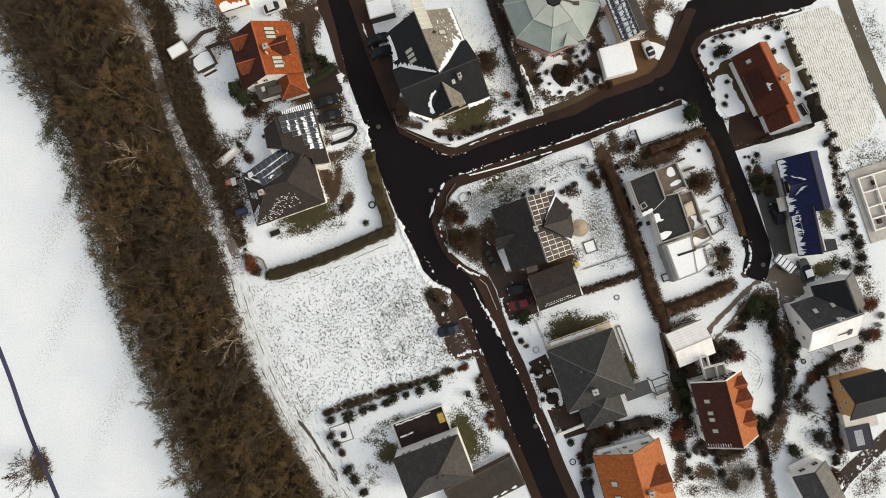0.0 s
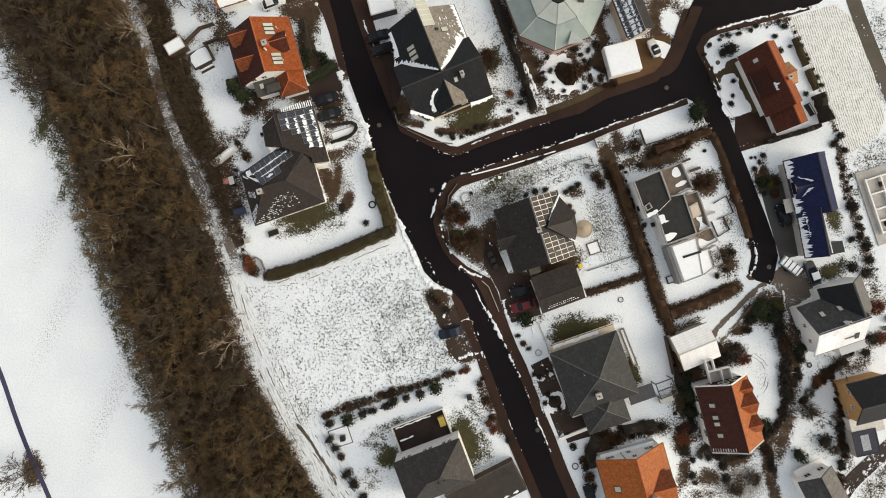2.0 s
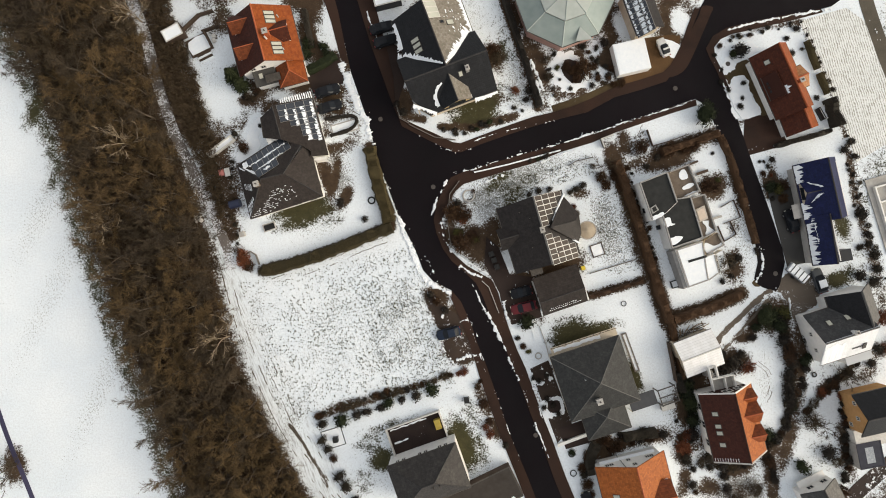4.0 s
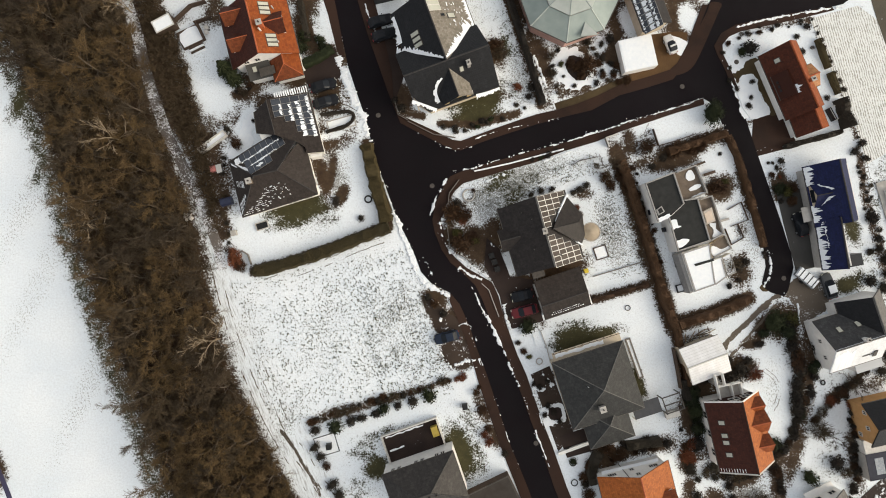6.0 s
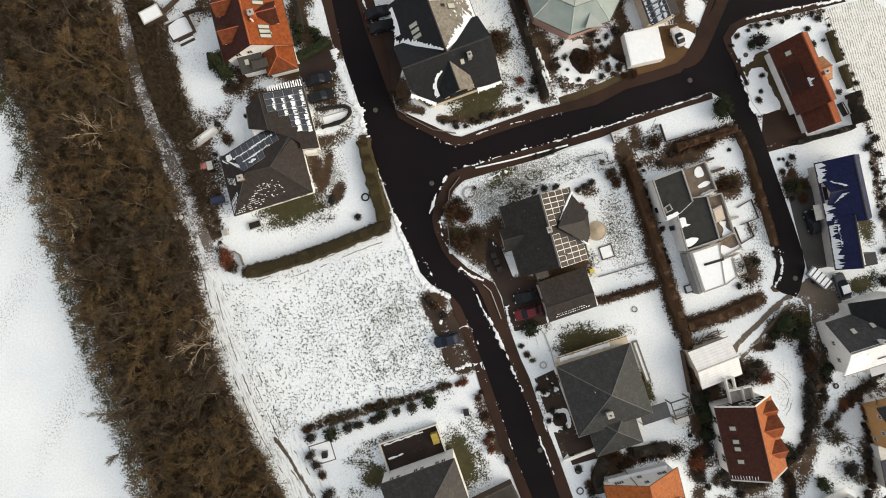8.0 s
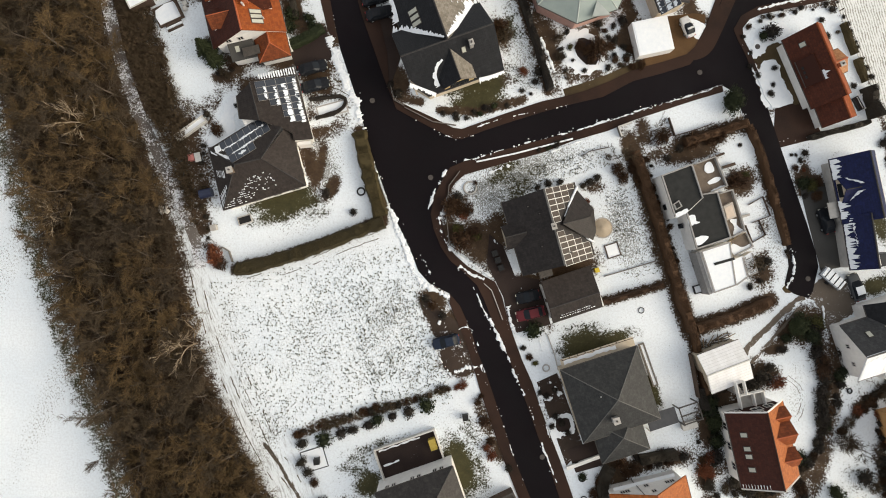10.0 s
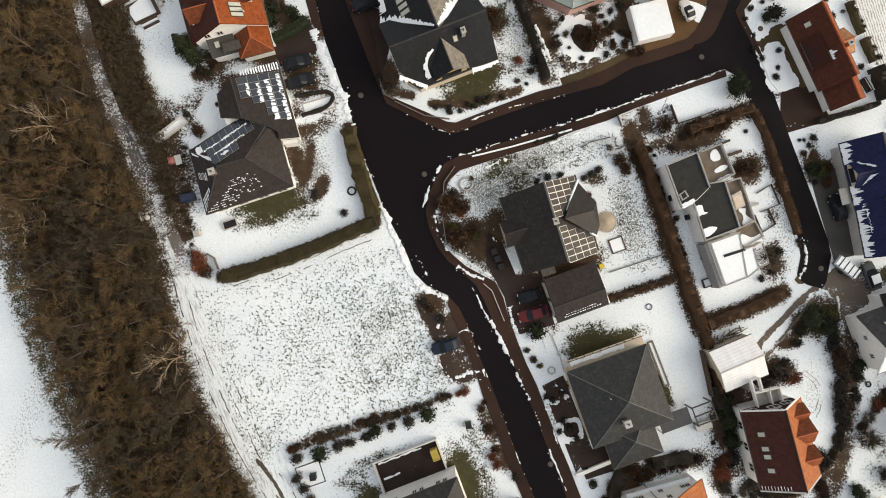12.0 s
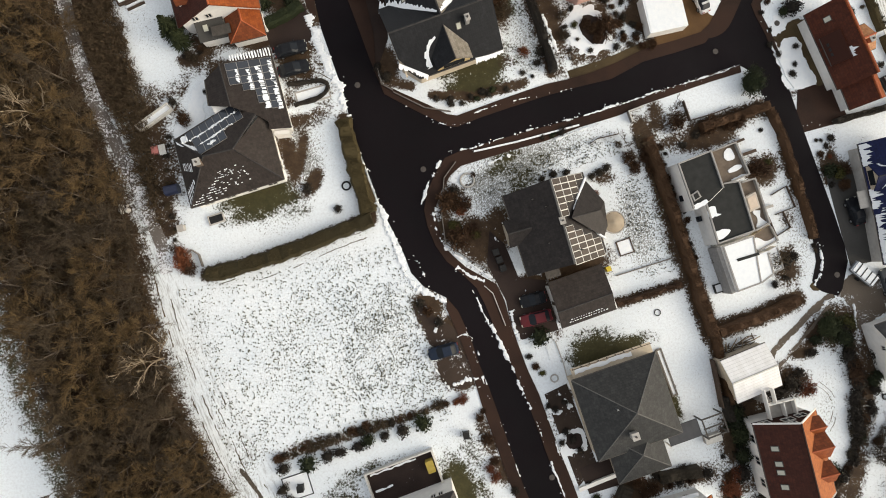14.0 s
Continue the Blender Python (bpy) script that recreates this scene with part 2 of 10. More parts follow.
M["panel"] = panel_material("photovoltaic_cells", (0.030, 0.034, 0.042))
M["panel_brown"] = panel_material("warm_photovoltaic_cells", (0.048, 0.038, 0.031), 0.2)
M["panel_frame_white"] = plain("white_panel_frame", (0.62, 0.60, 0.56), (0.74, 0.72, 0.68), 3.0, 0.5)
M["slush"] = asphalt_material("slushy_gravel_yard", (0.055, 0.042, 0.032), (0.095, 0.078, 0.062), 0.085, 3.4)
M["panel_frame"] = plain("aluminium_frame", (0.30, 0.28, 0.25), (0.42, 0.39, 0.35), 3.0, 0.4, 0.4)


def paint(name, c):
    k = Mat(name, 0.42)
    k.color(k.mix(k.step(k.noise(2.0, 5), 0.4, 0.7), c, tuple(x * 0.8 + 0.01 for x in c)))
    k.b.inputs["Coat Weight"].default_value = 0.05
    k.b.inputs["Specular IOR Level"].default_value = 0.08
    return k.m


PAINTS = {"black": paint("black_car_paint", (0.012, 0.013, 0.016)), "white": paint("white_car_paint", (0.62, 0.61, 0.60)), "red": paint("dark_red_car_paint", (0.11, 0.02, 0.025)), "blue": paint("dark_blue_car_paint", (0.018, 0.026, 0.045)), "grey": paint("grey_car_paint", (0.07, 0.075, 0.08))}


def leafy(name, a, b, rough=0.8):
    k = Mat(name, rough)
    c = k.mix(k.island(), a, b)
    c = k.mix(k.maths("MULTIPLY", k.chance(), 0.6), c, (b[0] * 1.25, b[1] * 1.22, b[2] * 1.0))
    k.color(c)
    return k.m


M["twig"] = leafy("brown_twigs", (0.058, 0.039, 0.020), (0.120, 0.080, 0.040))
M["twig_dark"] = leafy("dark_twigs", (0.032, 0.024, 0.017), (0.075, 0.055, 0.036))
M["bark"] = plain("grey_bark", (0.075, 0.058, 0.044), (0.13, 0.105, 0.08), 5.0, 0.9)
M["bark_pale"] = plain("pale_birch_bark", (0.19, 0.145, 0.095), (0.30, 0.24, 0.17), 4.0, 0.85)
M["hedge_brown"] = leafy("brown_hedge_leaves", (0.036, 0.020, 0.012), (0.076, 0.042, 0.024))
M["scrub"] = leafy("bramble_twigs", (0.040, 0.028, 0.019), (0.085, 0.060, 0.039))
M["hedge_olive"] = leafy("olive_hedge_leaves", (0.030, 0.025, 0.012), (0.066, 0.050, 0.023))
M["evergreen"] = leafy("evergreen_leaves", (0.010, 0.015, 0.008), (0.028, 0.034, 0.015))
M["evergreen_olive"] = leafy("olive_conifer_leaves", (0.036, 0.036, 0.012), (0.078, 0.072, 0.022))
M["shrub_dark"] = leafy("dark_winter_shrub", (0.013, 0.011, 0.010), (0.036, 0.030, 0.024))
M["shrub_red"] = leafy("russet_shrub", (0.090, 0.032, 0.018), (0.17, 0.060, 0.030))
M["tuft"] = leafy("dry_grass_blades", (0.060, 0.058, 0.028), (0.13, 0.12, 0.06))


# ---- mesh helpers ----
def mesh(bm, material, name):
    data = bpy.data.meshes.new(name)
    bm.to_mesh(data)
    bm.free()
    data.materials.append(material)
    return data


def part(name, bm, material, parent, label=""):
    """Links a bmesh as one mesh object under a thing or a part."""
    ob = new(name, mesh(bm, material, name))
    ob.parent = parent
    if label:
        tagged(ob, label)
    return ob


def thing(name, x, y, turn, label, category, z=0.0, group="", kind=""):
    """An empty at the base of a thing, to which its parts belong."""
    ob = new(name)
    ob.matrix_basis = pose(x, y, z, 0, 0, turn)
    return tagged(ob, label, category, group, kind)


def box(bm, x0, x1, y0, y1, z0, z1):
    v = [bm.verts.new((x, y, z)) for z in (z0, z1) for x, y in ((x0, y0), (x1, y0), (x1, y1), (x0, y1))]
    for f in ((3, 2, 1, 0), (4, 5, 6, 7), (0, 1, 5, 4), (1, 2, 6, 5), (2, 3, 7, 6), (3, 0, 4, 7)):
        bm.faces.new([v[i] for i in f])
    return bm


def boxed(*sizes):
    return box(bmesh.new(), *sizes)


def tube(bm, a, b, ra, rb, sides=6):
    a, b = Vector(a), Vector(b)
    d = (b - a).normalized()
    s = d.cross(Vector((0, 0, 1)) if abs(d.z) < 0.9 else Vector((1, 0, 0))).normalized()
    t = d.cross(s)
    rings = []
    for p, r in ((a, ra), (b, rb)):
        rings.append([bm.verts.new(p + (s * math.cos(2 * math.pi * i / sides) + t * math.sin(2 * math.pi * i / sides)) * r) for i in range(sides)])
    for i in range(sides):
        j = (i + 1) % sides
        bm.faces.new((rings[0][i], rings[0][j], rings[1][j], rings[1][i]))
    bm.faces.new(rings[1])
    bm.faces.new(rings[0][::-1])
    return bm


def prism(bm, points, z0, z1):
    """A polygon given counter-clockwise, raised from z0 to z1."""
    low = [bm.verts.new((x, y, z0)) for x, y in points]
    top = [bm.verts.new((x, y, z1)) for x, y in points]
    n = len(points)
    for i in range(n):
        bm.faces.new((low[i], low[(i + 1) % n], top[(i + 1) % n], top[i]))
    bm.faces.new(top)
    bm.faces.new(low[::-1])
    bmesh.ops.recalc_face_normals(bm, faces=bm.faces)
    return bm


def smooth_line(points, step=1.0, closed=False):
    """A Catmull-Rom line through the points."""
    pts = [Vector((*p, 0)) for p in points]
    n = len(pts)
    out = []
    for i in range(n if closed else n - 1):
        if closed:
            a, b, c, d = (pts[(i + j) % n] for j in (-1, 0, 1, 2))
        else:
            a, b, c, d = pts[max(i - 1, 0)], pts[i], pts[i + 1], pts[min(i + 2, n - 1)]
        k = max(1, int((c - b).length / step))
        for j in range(k):
            t = j / k
            out.append(0.5 * (2 * b + (c - a) * t + (2 * a - 5 * b + 4 * c - d) * t * t + (3 * b - a - 3 * c + d) * t ** 3))
    if not closed:
        out.append(pts[-1])
    return [(p.x, p.y) for p in out]


def sides_of(line, i):
    a, b = Vector(line[max(i - 1, 0)]), Vector(line[min(i + 1, len(line) - 1)])
    d = (b - a).normalized()
    return Vector((-d.y, d.x))


def ribbon(line, width, z0, z1, ragged=0.0, rng=None):
    """A strip along a line, of a width or of a width for each end, with upright edges."""
    bm = bmesh.new()
    prev = None
    w0, w1 = width if isinstance(width, tuple) else (width, width)
    for i, p in enumerate(line):
        w = (w0 + (w1 - w0) * i / max(1, len(line) - 1)) / 2
        n = sides_of(line, i)
        wl, wr = w, w
        if ragged:
            wl, wr = w * (1 + ragged * (rng.random() * 2 - 1)), w * (1 + ragged * (rng.random() * 2 - 1))
        c = Vector(p)
        l, r = c + n * wl, c - n * wr
        ring = [bm.verts.new((*r, z0)), bm.verts.new((*r, z1)), bm.verts.new((*l, z1)), bm.verts.new((*l, z0))]
        if prev:
            for a, b in ((0, 1), (1, 2), (2, 3)):
                bm.faces.new((prev[a], prev[b], ring[b], ring[a]))
        prev = ring
    bmesh.ops.recalc_face_normals(bm, faces=bm.faces)
    if bm.faces and sum(f.normal.z for f in bm.faces) < 0:
        bmesh.ops.reverse_faces(bm, faces=bm.faces)
    return bm


def area(name, points, material, z, label, category, depth=0.3, smooth=0.0):
    """A flat piece of ground cover with an upright edge."""
    pts = smooth_line(points, smooth, True) if smooth else points
    turn = sum(pts[i - 1][0] * p[1] - p[0] * pts[i - 1][1] for i, p in enumerate(pts))
    ob = new(name, mesh(prism(bmesh.new(), pts if turn > 0 else pts[::-1], z - depth, z), material, name))
    return tagged(ob, label, category, kind="structure")


def patch(name, points, material, z, label, category, ragged=0.25, step=0.22):
    """Ground cover with an uneven outline: snow left lying, slush, a planted bed."""
    pts = []
    for i, p in enumerate(smooth_line(points, step, True)):
        a, b = (noise.noise(Vector((p[0] * f, p[1] * f, 3.7))) for f in (0.9, 2.7))
        c, d = (noise.noise(Vector((p[0] * f, p[1] * f, 8.1))) for f in (0.9, 2.7))
        pts.append((p[0] + ragged * (a + b), p[1] + ragged * (c + d)))
    return area(name, pts, material, z, label, category, 0.2)


# ---- ground ----
GRASS, SOIL, SPECK, BEDS, RUTS = [], [], [], [], []


def grass(p, rx, ry, turn, strength):
    GRASS.append((p, rx, ry, turn, strength))


def soil(p, rx, ry, turn, strength):
    """A patch of bare soil, or of snow lying on it where the strength is below nought."""
    SOIL.append((p, rx, ry, turn, strength))


def thin(p, rx, ry, turn, strength):
    SPECK.append((p, rx, ry, turn, strength))


def bed(half, strength, *line):
    """A strip of bare soil along a line, under hedges and round gardens."""
    BEDS.append((line, half, strength))


# bare grass showing through
grass((65.36, 7.53), 1.6, 3.0, 20, 0.8)
grass((3.04, 24.23), 4.5, 2.2, 15, 0.95)
grass((5.09, 26.77), 4.0, 2.5, 60, 0.9)
grass((5.59, 6.83), 4.0, 2.5, 20, 0.95)
grass((10.18, 13.46), 6.0, 2.0, 18, 0.5)
grass((-24.60, 7.36), 5.5, 1.8, 18, 0.9)
grass((-26.12, 5.82), 5.0, 1.5, 15, 0.7)
grass((20.67, -12.44), 4.0, 3.0, 10, 1.0)
grass((24.18, -11.41), 4.5, 1.6, 18, 0.9)
grass((31.20, -18.83), 1.2, 3.5, 20, 0.9)
grass((2.47, -31.01), 2.2, 5.0, 22, 1.0)
grass((4.98, -31.48), 2.2, 5.0, 22, 0.6)
grass((-11.11, -34.02), 2.5, 2.5, 0, 0.85)
grass((-13.15, -31.07), 4.0, 2.5, 30, 0.5)
grass((-10.14, -28.59), 6.0, 1.5, 18, 0.55)
grass((57.79, 19.16), 4.0, 1.2, 20, 0.35)
grass((64.64, 8.02), 1.6, 3.0, 20, 0.6)
grass((66.32, -0.79), 4.0, 2.0, 30, 0.6)
grass((-24.53, 41.04), 1.5, 2.0, 0, 0.6)
grass((9.16, 28.77), 3.0, 4.0, 20, 0.45)
grass((-72.35, 24.80), 2.0, 5.0, -20, 0.8)
grass((-68.34, 13.25), 1.6, 5.0, -25, 0.6)
grass((43.07, 16.22), 4.0, 2.0, 0, 0.5)
grass((7.63, 35.89), 1.2, 3.0, 20, 0.7)
grass((8.64, 37.89), 3.5, 9.0, 20, 0.40)
grass((11.70, 30.78), 2.5, 4.0, 20, 0.45)
grass((3.04, 42.99), 3.0, 7.0, 20, 0.3)
grass((14.25, 15.99), 8.0, 1.5, 18, 0.4)
grass((20.31, 16.46), 3.0, 2.0, 18, 0.3)
grass((-24.54, 40.03), 1.2, 5.0, 18, 0.5)
grass((-20.51, 6.34), 3.0, 1.5, 15, 0.5)
grass((20.19, -9.92), 5.0, 1.5, 10, 0.5)
grass((17.66, -12.96), 1.2, 3.0, 20, 0.6)
grass((4.00, -26.05), 2.5, 4.0, 25, 0.5)
grass((-14.09, -37.93), 2.5, 3.0, 0, 0.5)
grass((8.12, -1.85), 1.5, 4.0, 20, 0.4)
grass((37.63, -28.06), 4.0, 2.0, 10, 0.45)
grass((53.58, 16.07), 3.0, 4.0, 20, 0.4)
grass((62.83, 9.02), 1.2, 6.0, 18, 0.4)
grass((68.24, 3.11), 3.0, 3.0, 0, 0.4)
grass((49.70, 2.18), 2.0, 6.0, 10, 0.4)
grass((34.18, -1.82), 1.2, 5.0, 20, 0.35)
grass((52.16, -17.54), 3.0, 3.0, 0, 0.35)
grass((62.29, -17.34), 4.0, 2.0, 30, 0.35)
grass((62.44, -30.81), 4.0, 4.0, 0, 0.4)
grass((72.43, -5.65), 3.0, 4.0, 0, 0.5)
grass((71.63, 33.55), 1.0, 9.0, 20, 0.6)
grass((-10.22, 45.09), 3.0, 2.0, 0, 0.4)
grass((-47.69, 40.76), 3.0, 5.0, 20, 0.4)
grass((-40.71, 40.87), 2.0, 4.0, 20, 0.7)
grass((33.14, 44.40), 2.0, 3.0, 0, 0.6)
grass((73.67, 39.48), 3.0, 8.0, 20, 0.45)
grass((46.68, 32.11), 1.2, 3.0, 20, 0.8)
grass((50.23, 29.04), 1.2, 4.0, 25, 0.8)
grass((48.74, 35.51), 2.5, 1.2, 20, 0.7)
grass((72.79, 15.82), 6.0, 8.0, 0, 0.5)
grass((68.88, 12.89), 1.5, 6.0, 18, 0.45)
grass((2.94, 27.42), 4.0, 2.2, 25, 1.0)
grass((5.69, 29.07), 1.4, 3.0, 20, 0.9)
grass((-1.03, 26.29), 2.5, 1.2, 15, 0.8)
grass((7.65, 14.37), 2.5, 1.2, 20, 0.75)
grass((6.92, 11.55), 5.0, 2.5, 25, 0.52)
grass((10.86, 14.04), 6.0, 2.0, 20, 0.42)
grass((46.57, 32.95), 2.5, 1.8, 20, 0.8)
grass((-25.21, 8.32), 3.5, 1.6, 15, 0.95)
grass((64.69, -1.57), 2.5, 1.5, 20, 0.9)
grass((58.04, 19.03), 2.1, 0.9, 20, 0.8)
grass((-25.82, 8.22), 5.7, 1.5, 18, 1)
grass((-27.56, 5.41), 3.8, 1.3, 15, 0.7)
grass((6.27, 7.83), 3.8, 1.5, 35, 1)
grass((9.39, 10.68), 4.3, 2.1, 25, 0.62)
grass((6.14, 12.41), 2.9, 1.3, 20, 0.7)
# flower beds, soil and trodden ground
soil((-50.58, 31.66), 2.8, 13.0, 25, 1.0)
soil((-46.35, 23.10), 3.0, 6.0, 30, 0.95)
soil((-44.84, 9.36), 2.5, 4.0, 0, 0.4)
soil((-28.55, 45.03), 3.0, 4.0, 0, 0.8)
soil((-25.01, 44.05), 2.0, 4.0, 0, 0.9)
soil((0.99, 7.86), 2.6, 4.5, 0, 1.0)
soil((-0.03, 4.28), 2.5, 2.0, 0, 1.0)
soil((-2.58, -6.95), 2.0, 2.6, 20, 0.8)
soil((0.98, -15.05), 3.0, 2.4, 0, 0.8)
soil((6.02, -24.05), 1.5, 4.0, 18, 0.7)
soil((8.01, -28.00), 1.2, 3.0, 18, 0.8)
soil((28.82, 12.34), 1.6, 6.0, 20, 0.7)
soil((20.29, 32.69), 3.0, 4.0, 10, 0.5)
soil((21.29, 33.68), 2.0, 2.5, 0, 0.7)
soil((40.16, 20.28), 6.0, 1.8, 15, 0.8)
soil((52.64, 19.07), 3.0, 3.0, 0, 0.3)
soil((41.70, -18.69), 2.0, 6.0, 15, 0.95)
soil((39.66, -23.63), 2.0, 4.0, 10, 0.9)
soil((34.71, -28.61), 4.0, 1.6, 10, 0.8)
soil((25.88, -31.21), 2.0, 3.0, 30, 0.9)
soil((54.26, -7.71), 4.0, 3.0, 20, 0.9)
soil((46.55, -15.67), 3.5, 2.5, -20, 0.8)
soil((58.25, -15.49), 1.6, 7.0, 10, 0.7)
soil((56.86, -29.00), 1.6, 7.0, -15, 0.8)
soil((48.02, -30.22), 3.0, 2.0, 20, 0.8)
soil((44.19, -32.25), 3.0, 1.5, 0, 0.7)
soil((66.77, -29.83), 1.6, 6.0, 10, 0.8)
soil((48.67, -37.81), 5.0, 3.0, 20, 0.58)
soil((69.84, -17.28), 3.0, 1.6, 30, 0.6)
soil((70.15, 2.13), 1.5, 5.0, 15, 0.45)
soil((36.14, 39.36), 3.0, 3.0, 0, 0.9)
soil((36.08, 44.31), 3.0, 3.0, 0, 0.8)
soil((12.19, 40.87), 1.2, 10.0, 22, 0.6)
soil((-10.27, 29.89), 1.0, 4.0, 10, 0.6)
soil((15.19, -6.91), 2.0, 1.5, 0, 0.6)
soil((16.08, -21.98), 2.4, 4.0, 20, 0.5)
soil((-73.88, -36.98), 2.2, 3.5, 10, 0.9)
soil((20.28, 34.71), 5.5, 5.5, 10, 0.72)
soil((25.79, 35.61), 2.5, 4.0, 20, 0.7)
soil((12.71, 35.83), 1.0, 9.0, 22, 0.75)
soil((48.78, 32.05), 2.0, 5.0, 25, 0.5)
soil((36.11, 42.33), 3.0, 5.0, 20, 0.9)
soil((39.99, 43.19), 2.0, 3.0, 0, 0.5)
soil((-20.50, 32.44), 3.0, 1.6, 15, 0.95)
soil((-26.08, 36.98), 1.6, 5.0, 18, 0.85)
soil((-36.81, 13.47), 1.2, 6.0, 15, 0.6)
soil((-38.81, 8.36), 1.8, 4.0, 10, 0.7)
soil((-37.83, 18.58), 3.0, 2.0, 30, 0.5)
soil((13.22, 7.84), 8.0, 1.4, 18, 0.6)
soil((6.60, 4.28), 2.0, 3.5, 20, 0.95)
soil((-11.29, 27.85), 1.2, 3.0, 18, 0.8)
soil((30.81, 17.38), 3.0, 1.2, 18, 0.7)
soil((30.27, 4.23), 1.0, 9.0, 20, 0.55)
soil((54.62, -12.62), 2.0, 4.0, 15, 0.4)
soil((-33.75, 28.81), 4.5, 2.5, 30, 0.7)
soil((-41.26, 35.83), 1.6, 6.0, 25, 0.6)
soil((-51.61, 42.67), 2.0, 7.0, 20, 0.8)
soil((-37.81, 25.21), 4.0, 2.0, 40, 0.5)
soil((71.53, -1.76), 2.0, 8.0, 15, 0.5)
soil((44.55, -19.63), 3.0, 1.5, 20, 0.8)
soil((53.15, -30.07), 3.0, 2.0, 30, 0.7)
soil((28.84, -30.18), 5.0, 1.4, 12, 0.8)
soil((69.00, -9.54), 2.0, 5.0, 20, 0.4)
soil((71.82, -13.41), 4.0, 2.0, 30, 0.6)
soil((-39.33, 23.16), 3.5, 3.0, 0, 0.7)
soil((-38.32, 11.42), 2.5, 7.0, 10, 0.72)
soil((-28.67, 30.37), 4.0, 2.0, 15, 0.95)
soil((-41.34, 24.16), 3.0, 2.0, 0, 0.6)
soil((9.65, 42.91), 1.5, 6.0, 22, 0.7)
soil((26.25, 41.60), 2.0, 6.0, 20, 0.8)
soil((20.31, 26.62), 6.0, 1.0, 20, 0.8)
soil((14.75, 27.70), 2.0, 3.0, 20, 0.6)
soil((-20.45, 41.05), 1.0, 4.0, 20, 0.7)
soil((-15.35, 41.06), 1.2, 4.0, 20, 0.7)
soil((47.30, 36.05), 3.0, 3.0, 0, 0.5)
soil((38.05, 43.26), 3.0, 3.0, 0, 0.7)
soil((6.29, -1.34), 1.2, 2.0, 20, 0.7)
soil((15.17, -9.95), 1.5, 1.5, 0, 0.5)
soil((21.31, 11.88), 2.0, 1.2, 0, 0.7)
soil((24.80, 5.77), 1.0, 3.0, 20, 0.35)
soil((23.28, 1.20), 2.5, 0.8, 18, 0.45)
soil((-11.19, -23.11), 9.0, 0.9, 20, 0.62)
soil((-18.26, -25.31), 4.0, 1.0, 20, 0.75)
soil((41.90, -29.42), 2.5, 2.0, 0, 0.7)
soil((64.78, -9.56), 1.0, 1.0, 0, 0.3)
soil((58.00, -23.22), 1.5, 5.0, -10, 0.7)
soil((20.29, 32.18), 6.5, 6.0, 15, 1.0)
soil((19.28, 32.91), 3.0, 4.2, 20, -1.0)
soil((19.28, 33.01), 1.5, 2.2, 10, 1.0)
soil((20.30, 28.24), 4.0, 0.7, 20, -0.9)
soil((24.30, 33.63), 0.9, 2.0, 20, -0.7)
soil((27.26, 39.58), 1.6, 2.0, 20, -0.6)
soil((25.26, 40.63), 1.2, 6.0, 20, 0.9)
soil((14.75, 30.74), 0.7, 5.5, 22, -1.0)
soil((12.92, 30.76), 0.7, 5.0, 22, -0.8)
soil((-26.03, 44.05), 4.0, 1.5, 15, 1.0)
soil((-26.63, 29.36), 3.0, 2.0, 20, 0.9)
soil((-34.77, 28.29), 3.0, 1.6, -35, 0.95)
soil((-21.75, 13.31), 1.1, 4.5, 15, 1.0)
soil((-20.01, 22.23), 4.0, 2.0, 15, 0.8)
soil((-19.91, 22.23), 2.2, 1.0, 18, -1.0)
soil((-40.85, 16.52), 2.5, 7.0, 20, 0.8)
soil((17.74, -0.62), 5.0, 3.0, 18, 1.0)
soil((26.93, 17.93), 1.6, 3.5, 15, 0.8)
soil((43.55, 12.71), 2.5, 1.6, 0, 0.9)
soil((-6.65, 43.56), 2.5, 1.2, 25, 0.7)
soil((6.10, 34.89), 1.5, 3.0, 20, 0.9)
soil((7.64, 27.77), 1.5, 2.0, 20, 0.5)
soil((54.52, 14.07), 2.6, 3.0, 20, 0.9)
soil((56.86, 18.49), 3.0, 1.2, 20, 0.5)
soil((-44.68, 42.81), 6.0, 4.5, 20, 0.5)
soil((-47.72, 38.75), 3.0, 4.0, 20, 0.6)
soil((-40.72, 39.87), 2.0, 3.0, 20, 0.8)
soil((-41.17, 43.87), 3.0, 2.0, 0, 0.6)
soil((-46.28, 34.25), 2.0, 5.0, 25, 0.8)
soil((-43.83, 28.21), 2.5, 4.0, 30, 0.7)
soil((47.37, 31.00), 3.0, 5.0, 25, 0.62)
soil((45.76, 34.75), 2.0, 1.5, 30, -1.0)
soil((47.95, 28.49), 2.0, 3.6, 20, -1.0)
soil((50.17, 26.35), 1.5, 3.5, 25, 0.95)
soil((53.58, 14.66), 2.0, 3.0, 20, 0.95)
soil((51.86, 17.37), 1.0, 1.5, 0, -0.8)
soil((43.37, 13.77), 2.0, 1.8, 10, 1.0)
soil((47.85, 0.88), 2.0, 2.5, 10, 0.9)
soil((36.00, 18.04), 6.0, 2.0, 15, 0.9)
soil((-24.16, 13.12), 1.0, 4.0, -10, 1.0)
soil((-21.16, 19.56), 5.0, 2.4, 15, 0.85)
soil((-19.64, 22.63), 2.2, 0.9, 15, -1.0)
soil((-20.39, 20.38), 3.0, 0.9, 18, -0.8)
soil((-25.26, 30.82), 3.0, 1.6, 20, 0.95)
soil((28.78, 20.57), 1.4, 2.8, 15, 0.85)
soil((4.31, 2.67), 2.6, 4.0, 15, 0.95)
soil((11.21, -2.76), 5.0, 1.2, 15, 0.9)
soil((48.83, -33.83), 3.2, 1.2, 15, 0.95)
